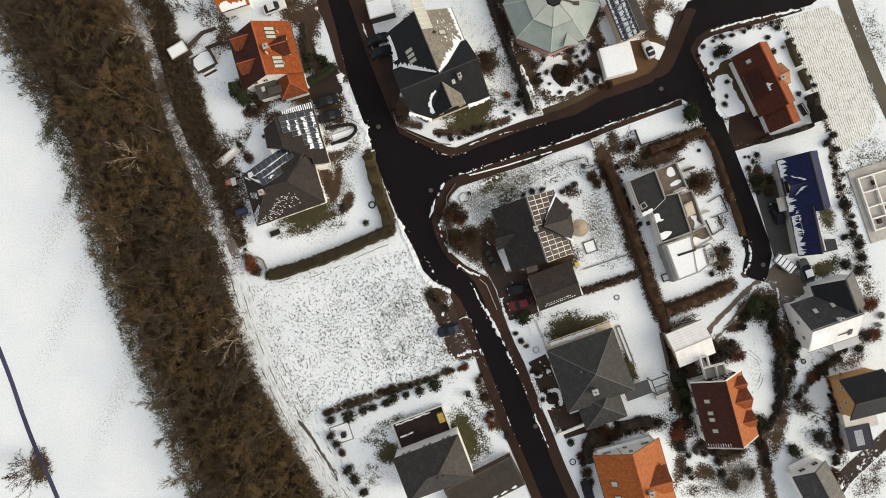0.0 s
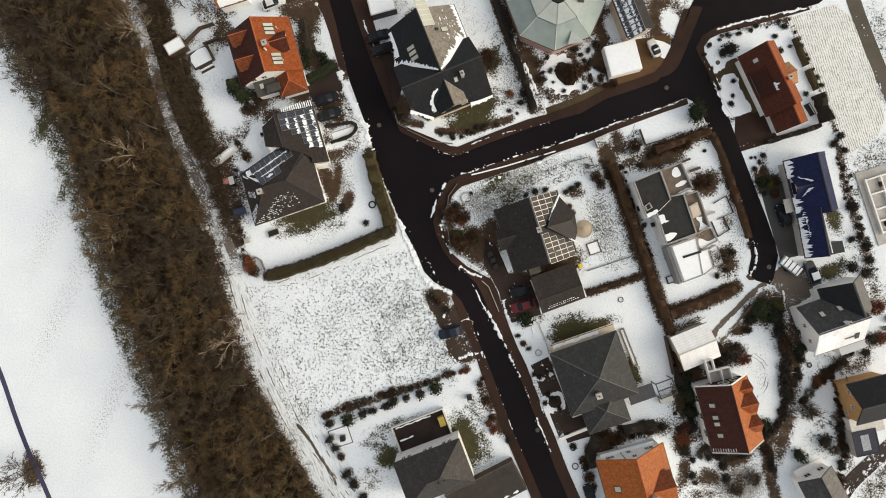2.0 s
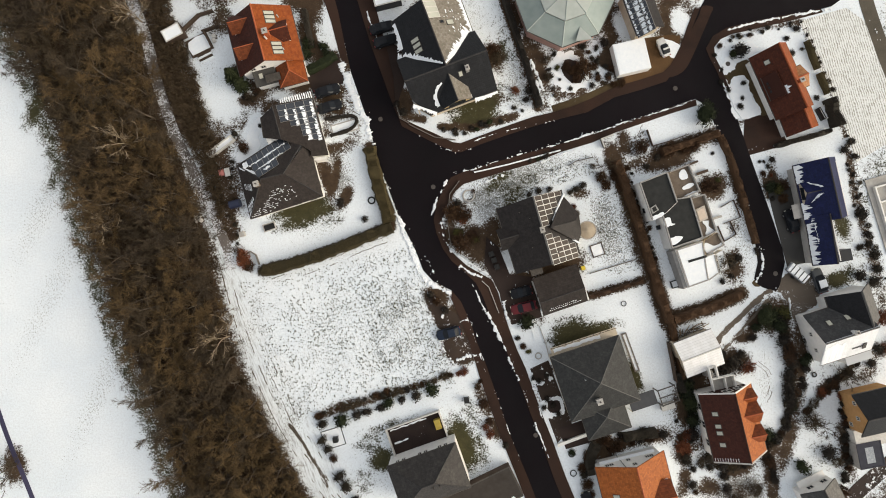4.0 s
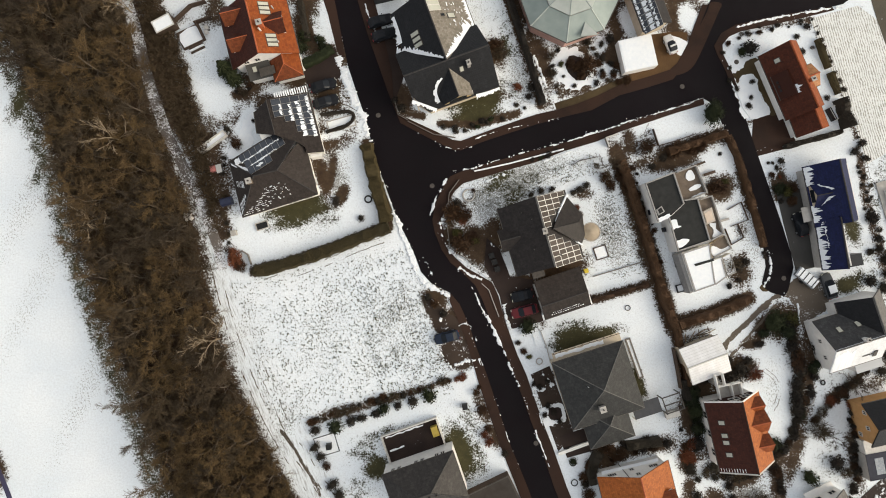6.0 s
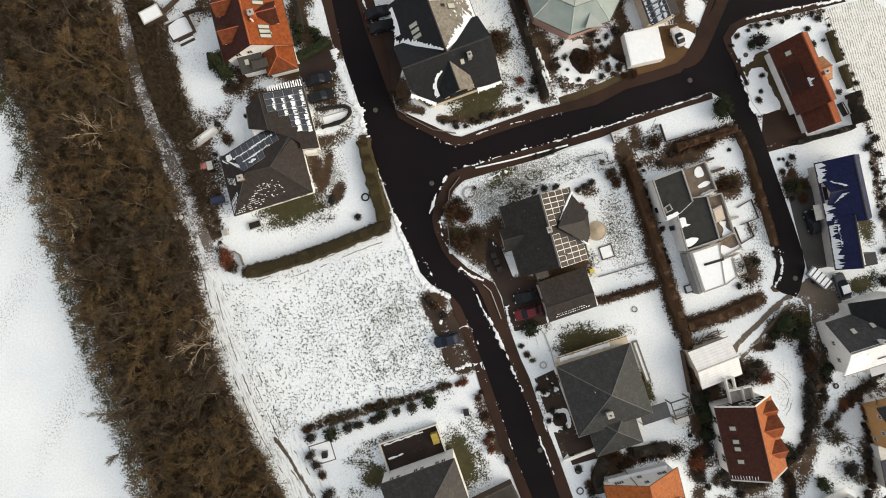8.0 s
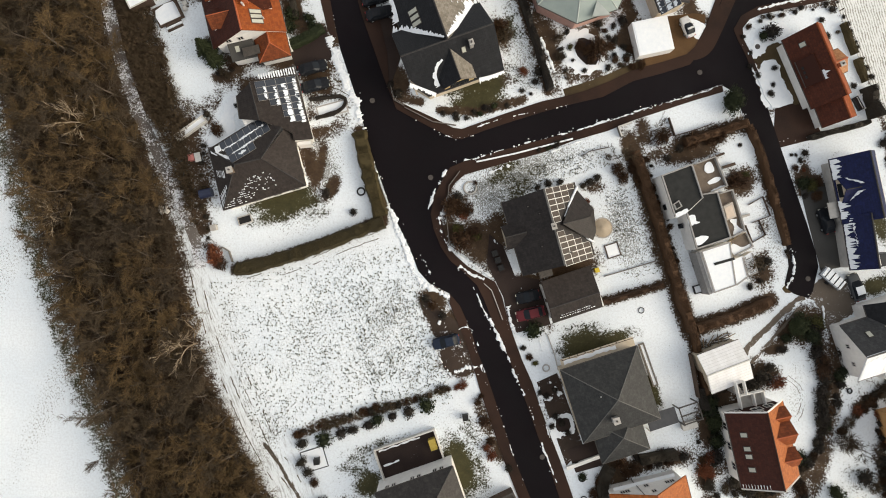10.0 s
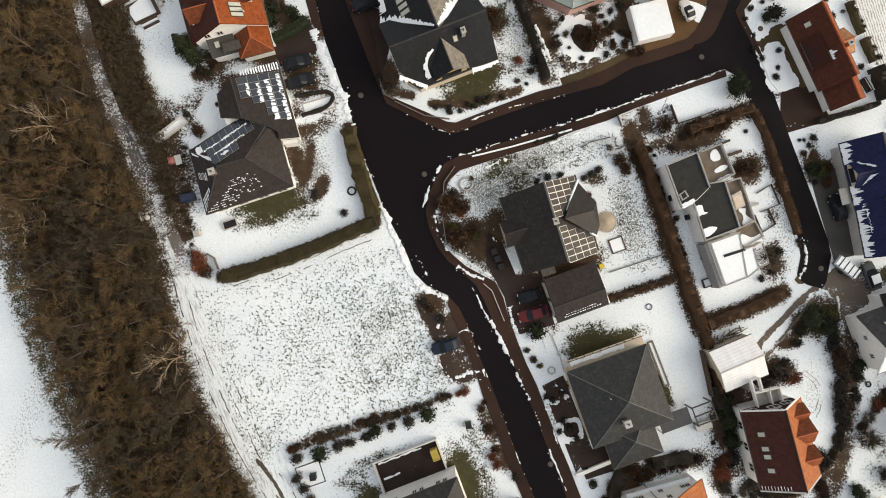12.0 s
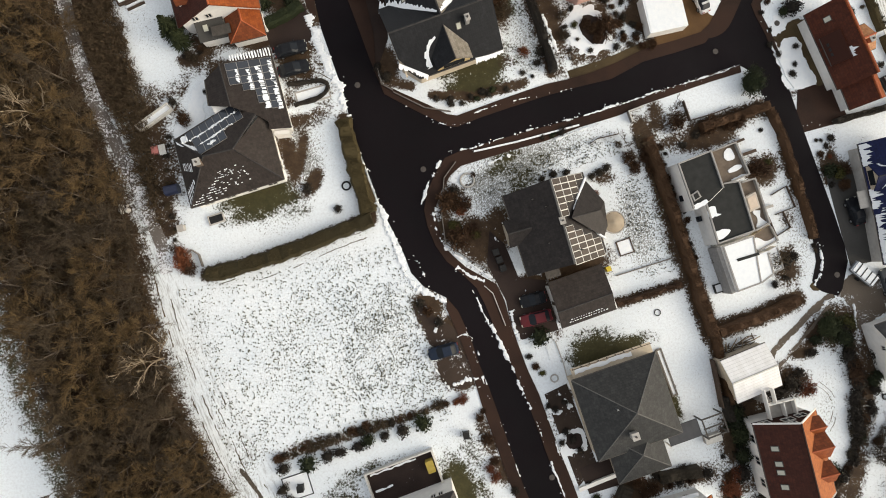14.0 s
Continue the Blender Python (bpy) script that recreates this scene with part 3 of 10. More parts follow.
soil((44.03, -36.83), 2.5, 1.6, 0, 0.85)
soil((39.47, -30.93), 1.8, 3.0, 10, 0.85)
soil((39.79, -36.20), 1.2, 4.0, -10, 0.8)
soil((57.76, -29.44), 1.5, 1.5, 0, 0.45)
soil((42.97, -39.90), 4.0, 1.5, 0, 0.6)
soil((63.58, -19.24), 3.0, 1.2, 35, 0.85)
soil((56.19, -22.31), 1.2, 5.0, 0, 0.9)
soil((71.88, -38.62), 4.0, 2.5, 40, 0.6)
soil((73.36, -35.55), 3.0, 1.2, 40, 0.6)
soil((-38.28, 4.27), 2.5, 3.0, 0, 0.7)
soil((-40.31, 6.31), 2.5, 3.0, 20, 0.65)
soil((-36.74, 0.70), 1.5, 1.5, 0, 0.6)
soil((-35.14, 21.00), 2.2, 4.0, 20, 0.85)
soil((-32.52, 25.03), 3.0, 1.8, 15, 0.85)
soil((-2.28, -7.45), 2.2, 2.6, 25, 0.85)
soil((-2.44, -6.15), 2.2, 2.4, 20, 1.0)
soil((1.90, -13.74), 3.2, 2.8, 20, 1.0)
soil((-0.50, -9.73), 1.8, 1.4, 20, 0.75)
soil((1.49, -15.25), 2.6, 2.2, 20, 0.9)
soil((3.52, -14.03), 1.2, 3.0, 20, 0.8)
soil((-20.72, 26.32), 3.8, 2.6, 18, 0.9)
soil((-21.53, 27.85), 3.5, 2.0, 18, 0.95)
soil((-18.67, 26.32), 0.8, 2.0, 20, -0.6)
soil((26.53, 18.23), 1.4, 3.0, 18, 0.8)
soil((-39.63, 28.95), 5.5, 2.8, -60, -0.85)
soil((-43.29, 33.28), 2.6, 6.5, 28, -1.0)
soil((-40.02, 27.74), 3.0, 3.2, 30, -1.0)
soil((-46.26, 36.26), 2.2, 1.6, 30, -1.0)
soil((-38.32, 25.51), 2.6, 1.2, 20, -0.9)
soil((-47.67, 42.26), 3.0, 3.5, 20, -0.9)
soil((-44.70, 40.81), 2.2, 1.2, -30, -0.9)
soil((-35.29, 21.66), 1.1, 4.0, -25, -1.0)
soil((-10.09, 28.25), 1.2, 4.5, 15, 0.95)
soil((-8.64, 27.11), 1.4, 2.5, 15, 0.95)
soil((51.61, -8.91), 2.0, 2.4, -35, 0.95)
soil((49.10, -11.70), 1.6, 1.0, 20, 0.9)
soil((56.26, -10.15), 1.2, 3.5, 12, 0.85)
soil((56.73, -13.56), 1.0, 3.0, 10, 0.8)
soil((45.77, -16.47), 2.0, 2.0, 0, 0.85)
soil((47.00, 32.98), 4.0, 3.8, 0, 1)
soil((47.82, 28.39), 2.9, 4.0, 20, 1)
soil((47.66, 36.88), 4.6, 2.5, 20, -1)
soil((45.30, 35.52), 2.1, 1.7, -25, -1)
soil((53.10, 39.17), 5.2, 1.3, 10, -1)
soil((48.72, 29.34), 1.7, 3.8, 12, -1)
soil((49.24, 26.12), 2.5, 0.9, 0, -1)
soil((59.61, 33.35), 2.1, 4.8, 20, -1)
soil((54.03, 13.87), 2.1, 2.9, 10, 1)
soil((56.24, 17.60), 2.3, 2.3, 0, -1)
soil((51.86, 17.93), 1.0, 2.3, 15, -1)
soil((54.09, 10.94), 1.7, 0.8, 10, -1)
soil((58.94, 19.70), 5.2, 0.9, 18, -1)
soil((-39.73, 34.62), 4.8, 3.2, 30, -1)
soil((-40.38, 27.63), 4.3, 5.7, 28, -1)
soil((-44.41, 35.88), 2.9, 2.5, 25, -1)
soil((-37.76, 31.42), 1.3, 2.5, -35, 1)
soil((-35.72, 26.38), 2.3, 1.1, 0, 0.9)
soil((-33.92, 27.82), 1.9, 1.9, 0, 0.8)
soil((-34.03, 20.88), 1.3, 3.8, 20, -1)
soil((-35.38, 17.60), 2.9, 1.3, 15, -1)
soil((-37.29, 19.39), 1.3, 1.1, 0, 0.7)
soil((-20.50, 13.44), 0.9, 4.3, -8, 1)
soil((-18.55, 10.28), 1.1, 2.5, -25, 1)
soil((2.17, 7.25), 2.3, 2.3, 0, 1)
soil((2.98, 10.94), 1.3, 1.5, 0, 0.5)
soil((3.63, 4.54), 2.3, 1.3, 10, 1)
soil((6.34, 5.54), 1.9, 2.5, 20, 1)
soil((-0.20, 9.92), 1.1, 1.1, 0, 1)
soil((39.76, 20.78), 6.7, 1.3, 15, 1)
soil((44.47, 14.04), 1.9, 2.3, 0, 0.85)
soil((47.34, 6.80), 1.3, 1.7, 0, 0.6)
soil((47.03, -0.04), 2.1, 3.2, 20, 0.8)
soil((43.46, 18.59), 3.8, 2.1, 20, -1)
soil((50.13, 3.70), 2.3, 4.8, 10, -0.9)
soil((53.11, -9.39), 2.3, 2.3, 0, 0.9)
soil((49.97, -11.30), 1.5, 1.3, 0, 0.9)
soil((47.79, -15.45), 2.9, 2.1, -10, 0.9)
soil((43.82, -20.09), 1.3, 5.7, -10, 0.6)
soil((53.20, -14.37), 2.1, 3.8, 10, -1)
soil((54.69, -21.54), 2.1, 5.7, 8, -0.9)
soil((19.33, 32.63), 2.9, 3.2, 10, -1)
soil((19.51, 32.91), 1.5, 2.1, -15, 1)
soil((14.27, 32.95), 1.3, 4.8, 18, 0.9)
soil((16.09, 33.46), 2.9, 1.9, 0, 0.7)
soil((24.39, 32.31), 2.5, 2.9, 0, 0.85)
soil((26.75, 29.61), 2.9, 1.0, 15, 0.9)
soil((21.27, 28.52), 3.8, 0.8, 15, -1)
soil((14.69, -15.60), 2.1, 1.7, 0, -0.9)
soil((16.58, -18.26), 1.3, 1.1, 0, 0.9)
# thin snow with tufts
thin((-18.37, -13.05), 15.0, 13.0, 20, 0.72)
thin((-8.19, -11.02), 6.0, 11.0, 15, 0.85)
thin((-15.38, 0.19), 9.0, 5.0, 20, 0.7)
thin((12.22, 15.50), 12.0, 3.5, 18, 1.0)
thin((27.30, 5.25), 4.5, 9.0, 20, 0.8)
thin((-18.99, 14.54), 3.0, 6.0, 10, 0.85)
thin((5.09, 31.85), 5.0, 10.0, 20, 0.75)
thin((9.16, 34.86), 3.5, 9.0, 20, 0.7)
thin((-10.08, -36.95), 5.0, 5.0, 0, 0.7)
thin((-0.04, -24.08), 8.0, 4.0, 20, 0.6)
thin((-24.58, 3.26), 8.0, 3.0, 15, 0.5)
thin((-30.57, -9.99), 3.0, 12.0, -12, 0.6)
thin((37.64, -27.57), 5.0, 3.0, 10, 0.8)
thin((48.67, -37.81), 8.0, 5.0, 10, 1.1)
thin((2.02, 43.00), 3.0, 7.0, 20, 0.7)
thin((-66.26, -1.82), 3.5, 30.0, -24, 0.75)
thin((-57.22, -17.87), 3.0, 26.0, -22, 0.8)
thin((-69.28, 11.23), 3.5, 22.0, -22, 0.8)
thin((53.15, -15.57), 2.0, 5.0, 0, 0.7)
thin((20.29, 33.70), 6.0, 5.0, 10, 0.9)
thin((-34.56, -14.02), 2.0, 16.0, -18, 0.8)
thin((-27.74, -31.03), 2.5, 12.0, -28, 0.9)
thin((-44.81, 31.74), 3.0, 8.0, -25, 0.6)
thin((48.79, 6.17), 2.5, 9.0, 15, 0.9)
thin((37.16, 3.21), 2.0, 8.0, 20, 0.9)
thin((62.52, -9.59), 5.0, 5.0, 0, 0.3)
thin((63.91, -28.88), 5.0, 6.0, 0, 0.6)
thin((10.06, 14.02), 10.0, 4.0, 18, 1.2)
thin((5.35, 9.91), 4.0, 5.0, 20, 1.25)
thin((26.13, 5.55), 3.5, 9.0, 15, 1.15)
thin((-19.88, 14.84), 3.5, 6.0, 12, 0.9)
thin((-23.18, 5.20), 6.0, 3.0, 15, 0.8)
thin((10.44, 30.75), 3.0, 7.0, 20, 0.95)
thin((55.88, 2.23), 4.0, 6.0, 10, 0.7)
thin((49.60, -37.77), 5.5, 4.5, 0, 1.45)
thin((37.73, -23.67), 2.5, 4.0, 10, 0.9)
thin((53.04, -19.47), 2.0, 5.0, 0, 0.8)
thin((-20.10, 14.43), 2.0, 6.0, 12, 1.35)
thin((-42.31, 30.76), 2.6, 6.0, 28, 0.7)
# strips of soil
bed(1.1, 0.95, (-14.62, 18.96), (-13.68, 15.49), (-12.73, 11.84), (-11.80, 8.93), (-10.89, 6.20))
bed(1.1, 0.95, (-10.68, 5.47), (-14.65, 3.70), (-19.17, 1.73), (-23.69, -0.06), (-28.21, -1.57), (-32.30, -2.61))
bed(1.6, 0.9, (26.53, 18.94), (28.82, 12.84), (31.08, 6.76), (33.21, 0.19), (35.12, -5.33), (36.82, -9.83))
bed(1.1, 0.9, (36.83, -9.43), (37.93, -13.80), (39.00, -18.73))
bed(1.5, 0.9, (37.22, -9.02), (40.45, -7.81), (43.85, -6.59), (48.67, -4.28))
bed(0.9, 0.8, (23.23, -5.47), (27.73, -4.05), (32.00, -2.63))
bed(1.0, 0.95, (6.28, 48.95), (8.63, 41.92), (11.19, 34.83), (14.04, 26.39))
bed(1.0, 0.8, (8.11, 48.93), (10.46, 42.40), (12.70, 36.83))
bed(1.6, 0.9, (34.28, 18.75), (39.18, 20.50), (44.04, 22.32))
bed(1.1, 0.85, (44.52, 22.21), (46.74, 17.17), (49.01, 10.15), (50.86, 4.16), (51.75, -0.80))
bed(1.2, 0.8, (58.90, -7.67), (59.07, -15.47), (57.76, -22.27), (56.48, -27.10), (53.55, -31.48), (54.68, -37.59), (55.59, -41.42))
bed(0.7, 0.9, (16.25, 36.28), (17.07, 31.72), (17.78, 29.18), (23.31, 30.62))
bed(0.8, 0.85, (-10.26, 30.40), (-10.58, 27.34), (-9.04, 24.58), (-5.66, 23.96))
bed(0.8, 0.85, (-2.59, 22.72), (3.04, 22.70), (10.18, 24.89))
bed(1.2, 0.9, (-26.45, 42.23), (-25.36, 38.00), (-24.37, 34.46), (-21.31, 34.37))
bed(1.0, 0.85, (-21.26, 42.06), (-19.86, 37.01), (-18.96, 33.97))
bed(1.6, 0.75, (-40.34, 23.15), (-40.04, 16.52), (-38.81, 8.36), (-37.77, 3.25))
bed(0.7, 0.75, (46.07, 35.60), (47.35, 31.10), (48.82, 27.10), (50.25, 25.57))
bed(0.9, 0.7, (46.79, 39.02), (52.45, 40.57), (58.14, 41.78))
bed(0.7, 0.7, (58.60, 40.08), (61.44, 34.11), (64.74, 26.67), (65.65, 22.73))
bed(0.7, 0.7, (2.02, 12.98), (-0.03, 9.40), (-0.34, 4.28), (4.05, -0.01))
bed(0.6, 0.7, (-22.27, -27.29), (-15.23, -24.91), (-8.15, -22.51), (-0.04, -19.68))
bed(0.9, 0.7, (66.38, 19.77), (67.43, 12.89), (69.44, 6.04), (71.09, 0.67))
RUTS.append((((-59.00, 51.60), (-54.46, 36.61), (-49.04, 22.56), (-42.32, 7.32), (-37.88, -5.91), (-32.23, -21.07), (-23.65, -35.47), (-18.02, -43.25)), 2.2, 1.0))
RUTS.append((((-46.36, 15.46), (-40.80, 4.27), (-36.69, -4.90), (-30.47, -18.07), (-24.24, -30.06), (-16.04, -42.29)), 2.6, 0.85))
bed(1.5, 0.5, (-59.00, 51.60), (-54.46, 36.61), (-49.04, 22.56), (-42.32, 7.32))
bed(1.2, 0.62, (-47.81, 30.69), (-44.36, 20.57), (-41.34, 12.43), (-39.30, 5.29))
bed(1.9, 0.85, (-3.10, -6.13), (-0.85, -10.50), (2.20, -16.25))
bed(1.2, 0.8, (0.47, -8.47), (2.51, -12.01), (4.22, -16.04))
WOOD_WEST = [(-88.20, 52.90), (-82.15, 40.59), (-77.95, 34.46), (-73.84, 27.14), (-70.24, 18.24), (-66.92, 9.23), (-63.96, 0.19), (-59.52, -10.86), (-55.71, -19.87), (-52.48, -26.83), (-49.29, -34.70), (-45.84, -43.42), (-41.79, -51.99)]
WOOD_EAST = [(-61.56, 52.65), (-57.91, 45.49), (-55.59, 39.59), (-52.75, 31.62), (-49.84, 23.57), (-46.36, 15.46), (-42.32, 6.30), (-40.25, -0.83), (-38.13, -9.97), (-35.50, -18.04), (-31.34, -26.06), (-27.18, -33.98), (-22.04, -41.79), (-15.89, -52.28)]
grass((-19.18, 12.56), 2.2, 4.0, 15, 0.38)
bed(0.8, 1.0, (45.00, 32.27), (47.26, 33.72), (49.26, 34.52), (50.69, 31.24), (51.96, 27.13))
soil((20.71, 32.67), 6.0, 5.0, 15, 1.0)
soil((24.79, 34.64), 4.5, 5.0, 15, 0.9)
soil((13.31, 34.31), 2.6, 6.0, 22, 0.85)
soil((27.41, 39.82), 2.0, 4.0, 20, 0.75)
thin((33.80, 1.82), 1.6, 6.0, 20, 1.0)
soil((4.40, 8.71), 3.2, 2.6, 30, -0.8)
soil((2.17, 11.50), 2.6, 1.4, 25, -0.9)
soil((1.11, 6.82), 1.2, 2.2, 0, -0.6)
grass((4.38, 9.42), 3.0, 2.0, 30, -0.5)
grass((2.53, 11.51), 2.6, 1.4, 25, -0.8)
thin((4.03, 9.05), 4.0, 3.0, 30, 0.9)
soil((23.09, 36.45), 1.2, 2.0, -30, -1)
soil((24.38, 32.50), 2.4, 1.0, -30, -1)
soil((27.86, 40.29), 1.3, 3.2, 22, -0.9)
soil((37.84, 41.51), 1.6, 2.6, 20, -1.0)
soil((22.87, 30.42), 1.2, 1.2, 0, -0.8)
soil((16.13, 32.07), 0.8, 3.0, 15, -0.8)


def band_mask(px, py, west, east, soft):
    """1 between two lines that run north to south, fading out over soft metres."""
    w = np.array(sorted(west, key=lambda p: p[1]))
    e = np.array(sorted(east, key=lambda p: p[1]))
    left = np.interp(py, w[:, 1], w[:, 0])
    right = np.interp(py, e[:, 1], e[:, 0])
    return np.clip((px - left) / soft + 0.5, 0, 1) * np.clip((right - px) / soft + 0.5, 0, 1)


def blob_mask(px, py, blobs):
    out = np.zeros_like(px)
    for (cx, cy), rx, ry, turn, strength in blobs:
        c, s = math.cos(radians(turn)), math.sin(radians(turn))
        u, v = (px - cx) * c + (py - cy) * s, -(px - cx) * s + (py - cy) * c
        r = np.sqrt((u / rx) ** 2 + (v / ry) ** 2)
        near = np.clip(1.35 - r * 0.85, 0, 1)
        out = np.maximum(out, strength * near) if strength > 0 else np.minimum(out, 1 + strength * near)
    return out


def line_mask(px, py, lines):
    """Strips along lines, fading to both sides."""
    out = np.zeros_like(px)
    for line, half, strength in lines:
        for (ax, ay), (bx, by) in zip(line, line[1:]):
            dx, dy = bx - ax, by - ay
            t = np.clip(((px - ax) * dx + (py - ay) * dy) / (dx * dx + dy * dy), 0, 1)
            r = np.hypot(px - ax - t * dx, py - ay - t * dy) / half
            out = np.maximum(out, strength * np.clip(1.6 - r * 1.1, 0, 1))
    return out


def build_ground():
    far_w, far_e = [-2500, -900, -400, -200, -130], [130, 200, 400, 900, 2500]
    xs = np.concatenate([far_w, np.arange(-96, 96.1, 0.6), far_e])
    ys = np.concatenate([far_w, np.arange(-58, 58.1, 0.6), far_e])
    gx, gy = np.meshgrid(xs, ys)
    px, py = gx.ravel(), gy.ravel()
    verts = np.stack([px, py, np.zeros_like(px)], 1)
    nx, ny = len(xs), len(ys)
    idx = np.arange(nx * ny).reshape(ny, nx)
    faces = np.stack([idx[:-1, :-1], idx[:-1, 1:], idx[1:, 1:], idx[1:, :-1]], -1).reshape(-1, 4)
    data = bpy.data.meshes.new("ground")
    data.from_pydata(verts.tolist(), [], faces.tolist())
    lying = 1 - blob_mask(px, py, [(p, rx, ry, turn, -s) for p, rx, ry, turn, s in SOIL if s < 0])
    earth = np.maximum(np.maximum(blob_mask(px, py, SOIL), lying * line_mask(px, py, BEDS)), band_mask(px - 2.0, py, WOOD_WEST, [(x - 2.0, y) for x, y in WOOD_EAST], 5.0))
    for name, values in (("bare", np.maximum(lying * blob_mask(px, py, GRASS), line_mask(px, py, [([(x + 1.5, y) for x, y in WOOD_WEST], 3.0, 0.62)]))), ("soil", earth), ("rut", line_mask(px, py, RUTS)), ("speck", np.maximum(blob_mask(px, py, SPECK), 0.42 * band_mask(px, py, WOOD_EAST, [(x + 160, y) for x, y in WOOD_EAST], 6.0)))):
        data.attributes.new(name, "FLOAT", "POINT").data.foreach_set("value", values.astype(np.float32))
    data.materials.append(M["ground"])
    return tagged(new("ground", data), "snow-covered ground with patches of bare grass and soil", "ground", kind="structure")


build_ground()


# ---- roads, pavements, paths ----
def road(name, line, width, material, z, label, category="road", step=1.5):
    ob = new(name, mesh(ribbon(smooth_line(line, step), width, z - 0.3, z), material, name))
    return tagged(ob, label, category, kind="structure")


# streets and brown block pavements
area("road_1", [(-22.44, 47.68), (-20.76, 42.13), (-19.46, 36.58), (-18.17, 31.51), (-16.35, 26.66), (-14.73, 22.36), (-13.67, 18.24), (-12.55, 15.05), (-11.06, 11.42), (-9.26, 6.89), (-7.31, 3.29), (-5.94, 0.59), (-4.95, -1.85), (-3.25, -3.62), (-0.01, -5.16), (1.60, -6.93), (3.35, -10.51), (4.64, -14.10), (5.91, -16.96), (7.38, -20.81), (9.05, -25.27), (10.72, -29.72), (13.72, -36.37), (17.01, -44.32), (21.52, -44.16), (17.96, -36.04), (15.52, -29.56), (13.87, -25.56), (12.31, -21.55), (10.84, -17.98), (9.39, -14.86), (7.75, -11.46), (6.39, -8.60), (5.21, -5.91), (4.05, -3.76), (1.80, -1.64), (-0.16, -0.15), (-1.69, 1.91), (-2.87, 4.61), (-3.40, 6.80), (-2.93, 9.56), (-1.82, 12.16), (-0.69, 14.04), (1.29, 15.01), (2.31, 17.80), (0.91, 18.50), (-0.46, 18.46), (-4.65, 20.36), (-9.22, 22.62), (-10.21, 24.81), (-11.41, 27.55), (-13.02, 31.66), (-15.03, 36.71), (-16.88, 42.24), (-18.74, 47.78)], M["asphalt"], 0.050, "dark wet asphalt village street, cleared of snow", "road")
area("road_2", [(-1.38, 18.43), (0.92, 18.41), (4.08, 19.79), (8.62, 21.49), (13.15, 23.10), (17.70, 24.53), (22.25, 25.77), (26.76, 28.39), (31.30, 29.82), (35.48, 31.33), (40.45, 30.00), (41.58, 28.74), (39.58, 28.13), (35.95, 26.82), (31.41, 25.12), (26.88, 23.51), (22.34, 21.90), (17.81, 20.20), (13.27, 18.87), (8.73, 17.45), (4.20, 16.02), (0.75, 14.91), (-1.41, 13.55)], M["asphalt"], 0.054, "dark wet asphalt side street, cleared of snow", "road")
area("road_3", [(35.48, 31.33), (36.99, 33.41), (38.55, 37.34), (39.67, 40.61), (40.88, 43.89), (41.77, 45.59), (44.68, 46.60), (51.98, 48.39), (60.20, 50.20), (68.42, 51.65), (68.46, 48.86), (63.04, 44.71), (61.22, 44.20), (55.75, 43.12), (50.27, 41.94), (45.54, 40.69), (43.18, 39.23), (42.04, 37.07), (42.72, 35.42), (44.05, 33.06), (45.20, 30.14), (41.59, 28.19)], M["asphalt"], 0.046, "dark asphalt lane curving past the field", "road")
area("road_4", [(40.49, 28.34), (42.15, 27.47), (43.39, 25.02), (44.93, 21.38), (45.99, 18.38), (47.82, 13.49), (49.65, 8.24), (51.01, 3.91), (51.43, 1.00), (50.88, -1.74), (51.34, -2.55), (52.26, -3.16), (53.54, -3.57), (54.54, -3.72), (55.16, -2.79), (55.96, 1.15), (55.47, 3.41), (54.03, 7.65), (51.73, 13.79), (49.42, 19.96), (47.49, 25.41), (45.20, 30.14), (43.63, 31.01)], M["asphalt"], 0.058, "dark narrow street between the gardens", "road")
area("pavement_1", [(0.92, 18.41), (4.08, 19.79), (8.62, 21.49), (13.15, 23.10), (17.70, 24.53), (22.25, 25.77), (26.76, 28.39), (31.30, 29.82), (35.48, 31.33), (36.99, 33.41), (38.55, 37.34), (39.67, 40.61), (40.88, 43.89), (39.97, 43.87), (38.84, 40.77), (37.73, 37.31), (36.15, 34.12), (34.90, 32.88), (31.26, 31.57), (26.72, 30.15), (23.10, 28.19), (19.48, 26.61), (16.30, 25.59), (13.11, 24.76), (10.39, 23.76), (6.76, 22.36), (4.04, 21.26), (0.87, 19.97), (-0.51, 20.11), (-3.31, 21.41), (-7.03, 22.96), (-9.64, 24.18), (-10.43, 25.91), (-10.98, 31.26), (-12.45, 36.78), (-14.11, 42.32), (-15.69, 47.87), (-18.74, 47.78), (-16.88, 42.24), (-15.03, 36.71), (-13.02, 31.66), (-11.41, 27.55), (-10.21, 24.81), (-9.22, 22.62), (-4.65, 20.36), (-0.46, 18.46)], M["paving"], 0.120, "brown block pavement behind a low kerb", "pavement")
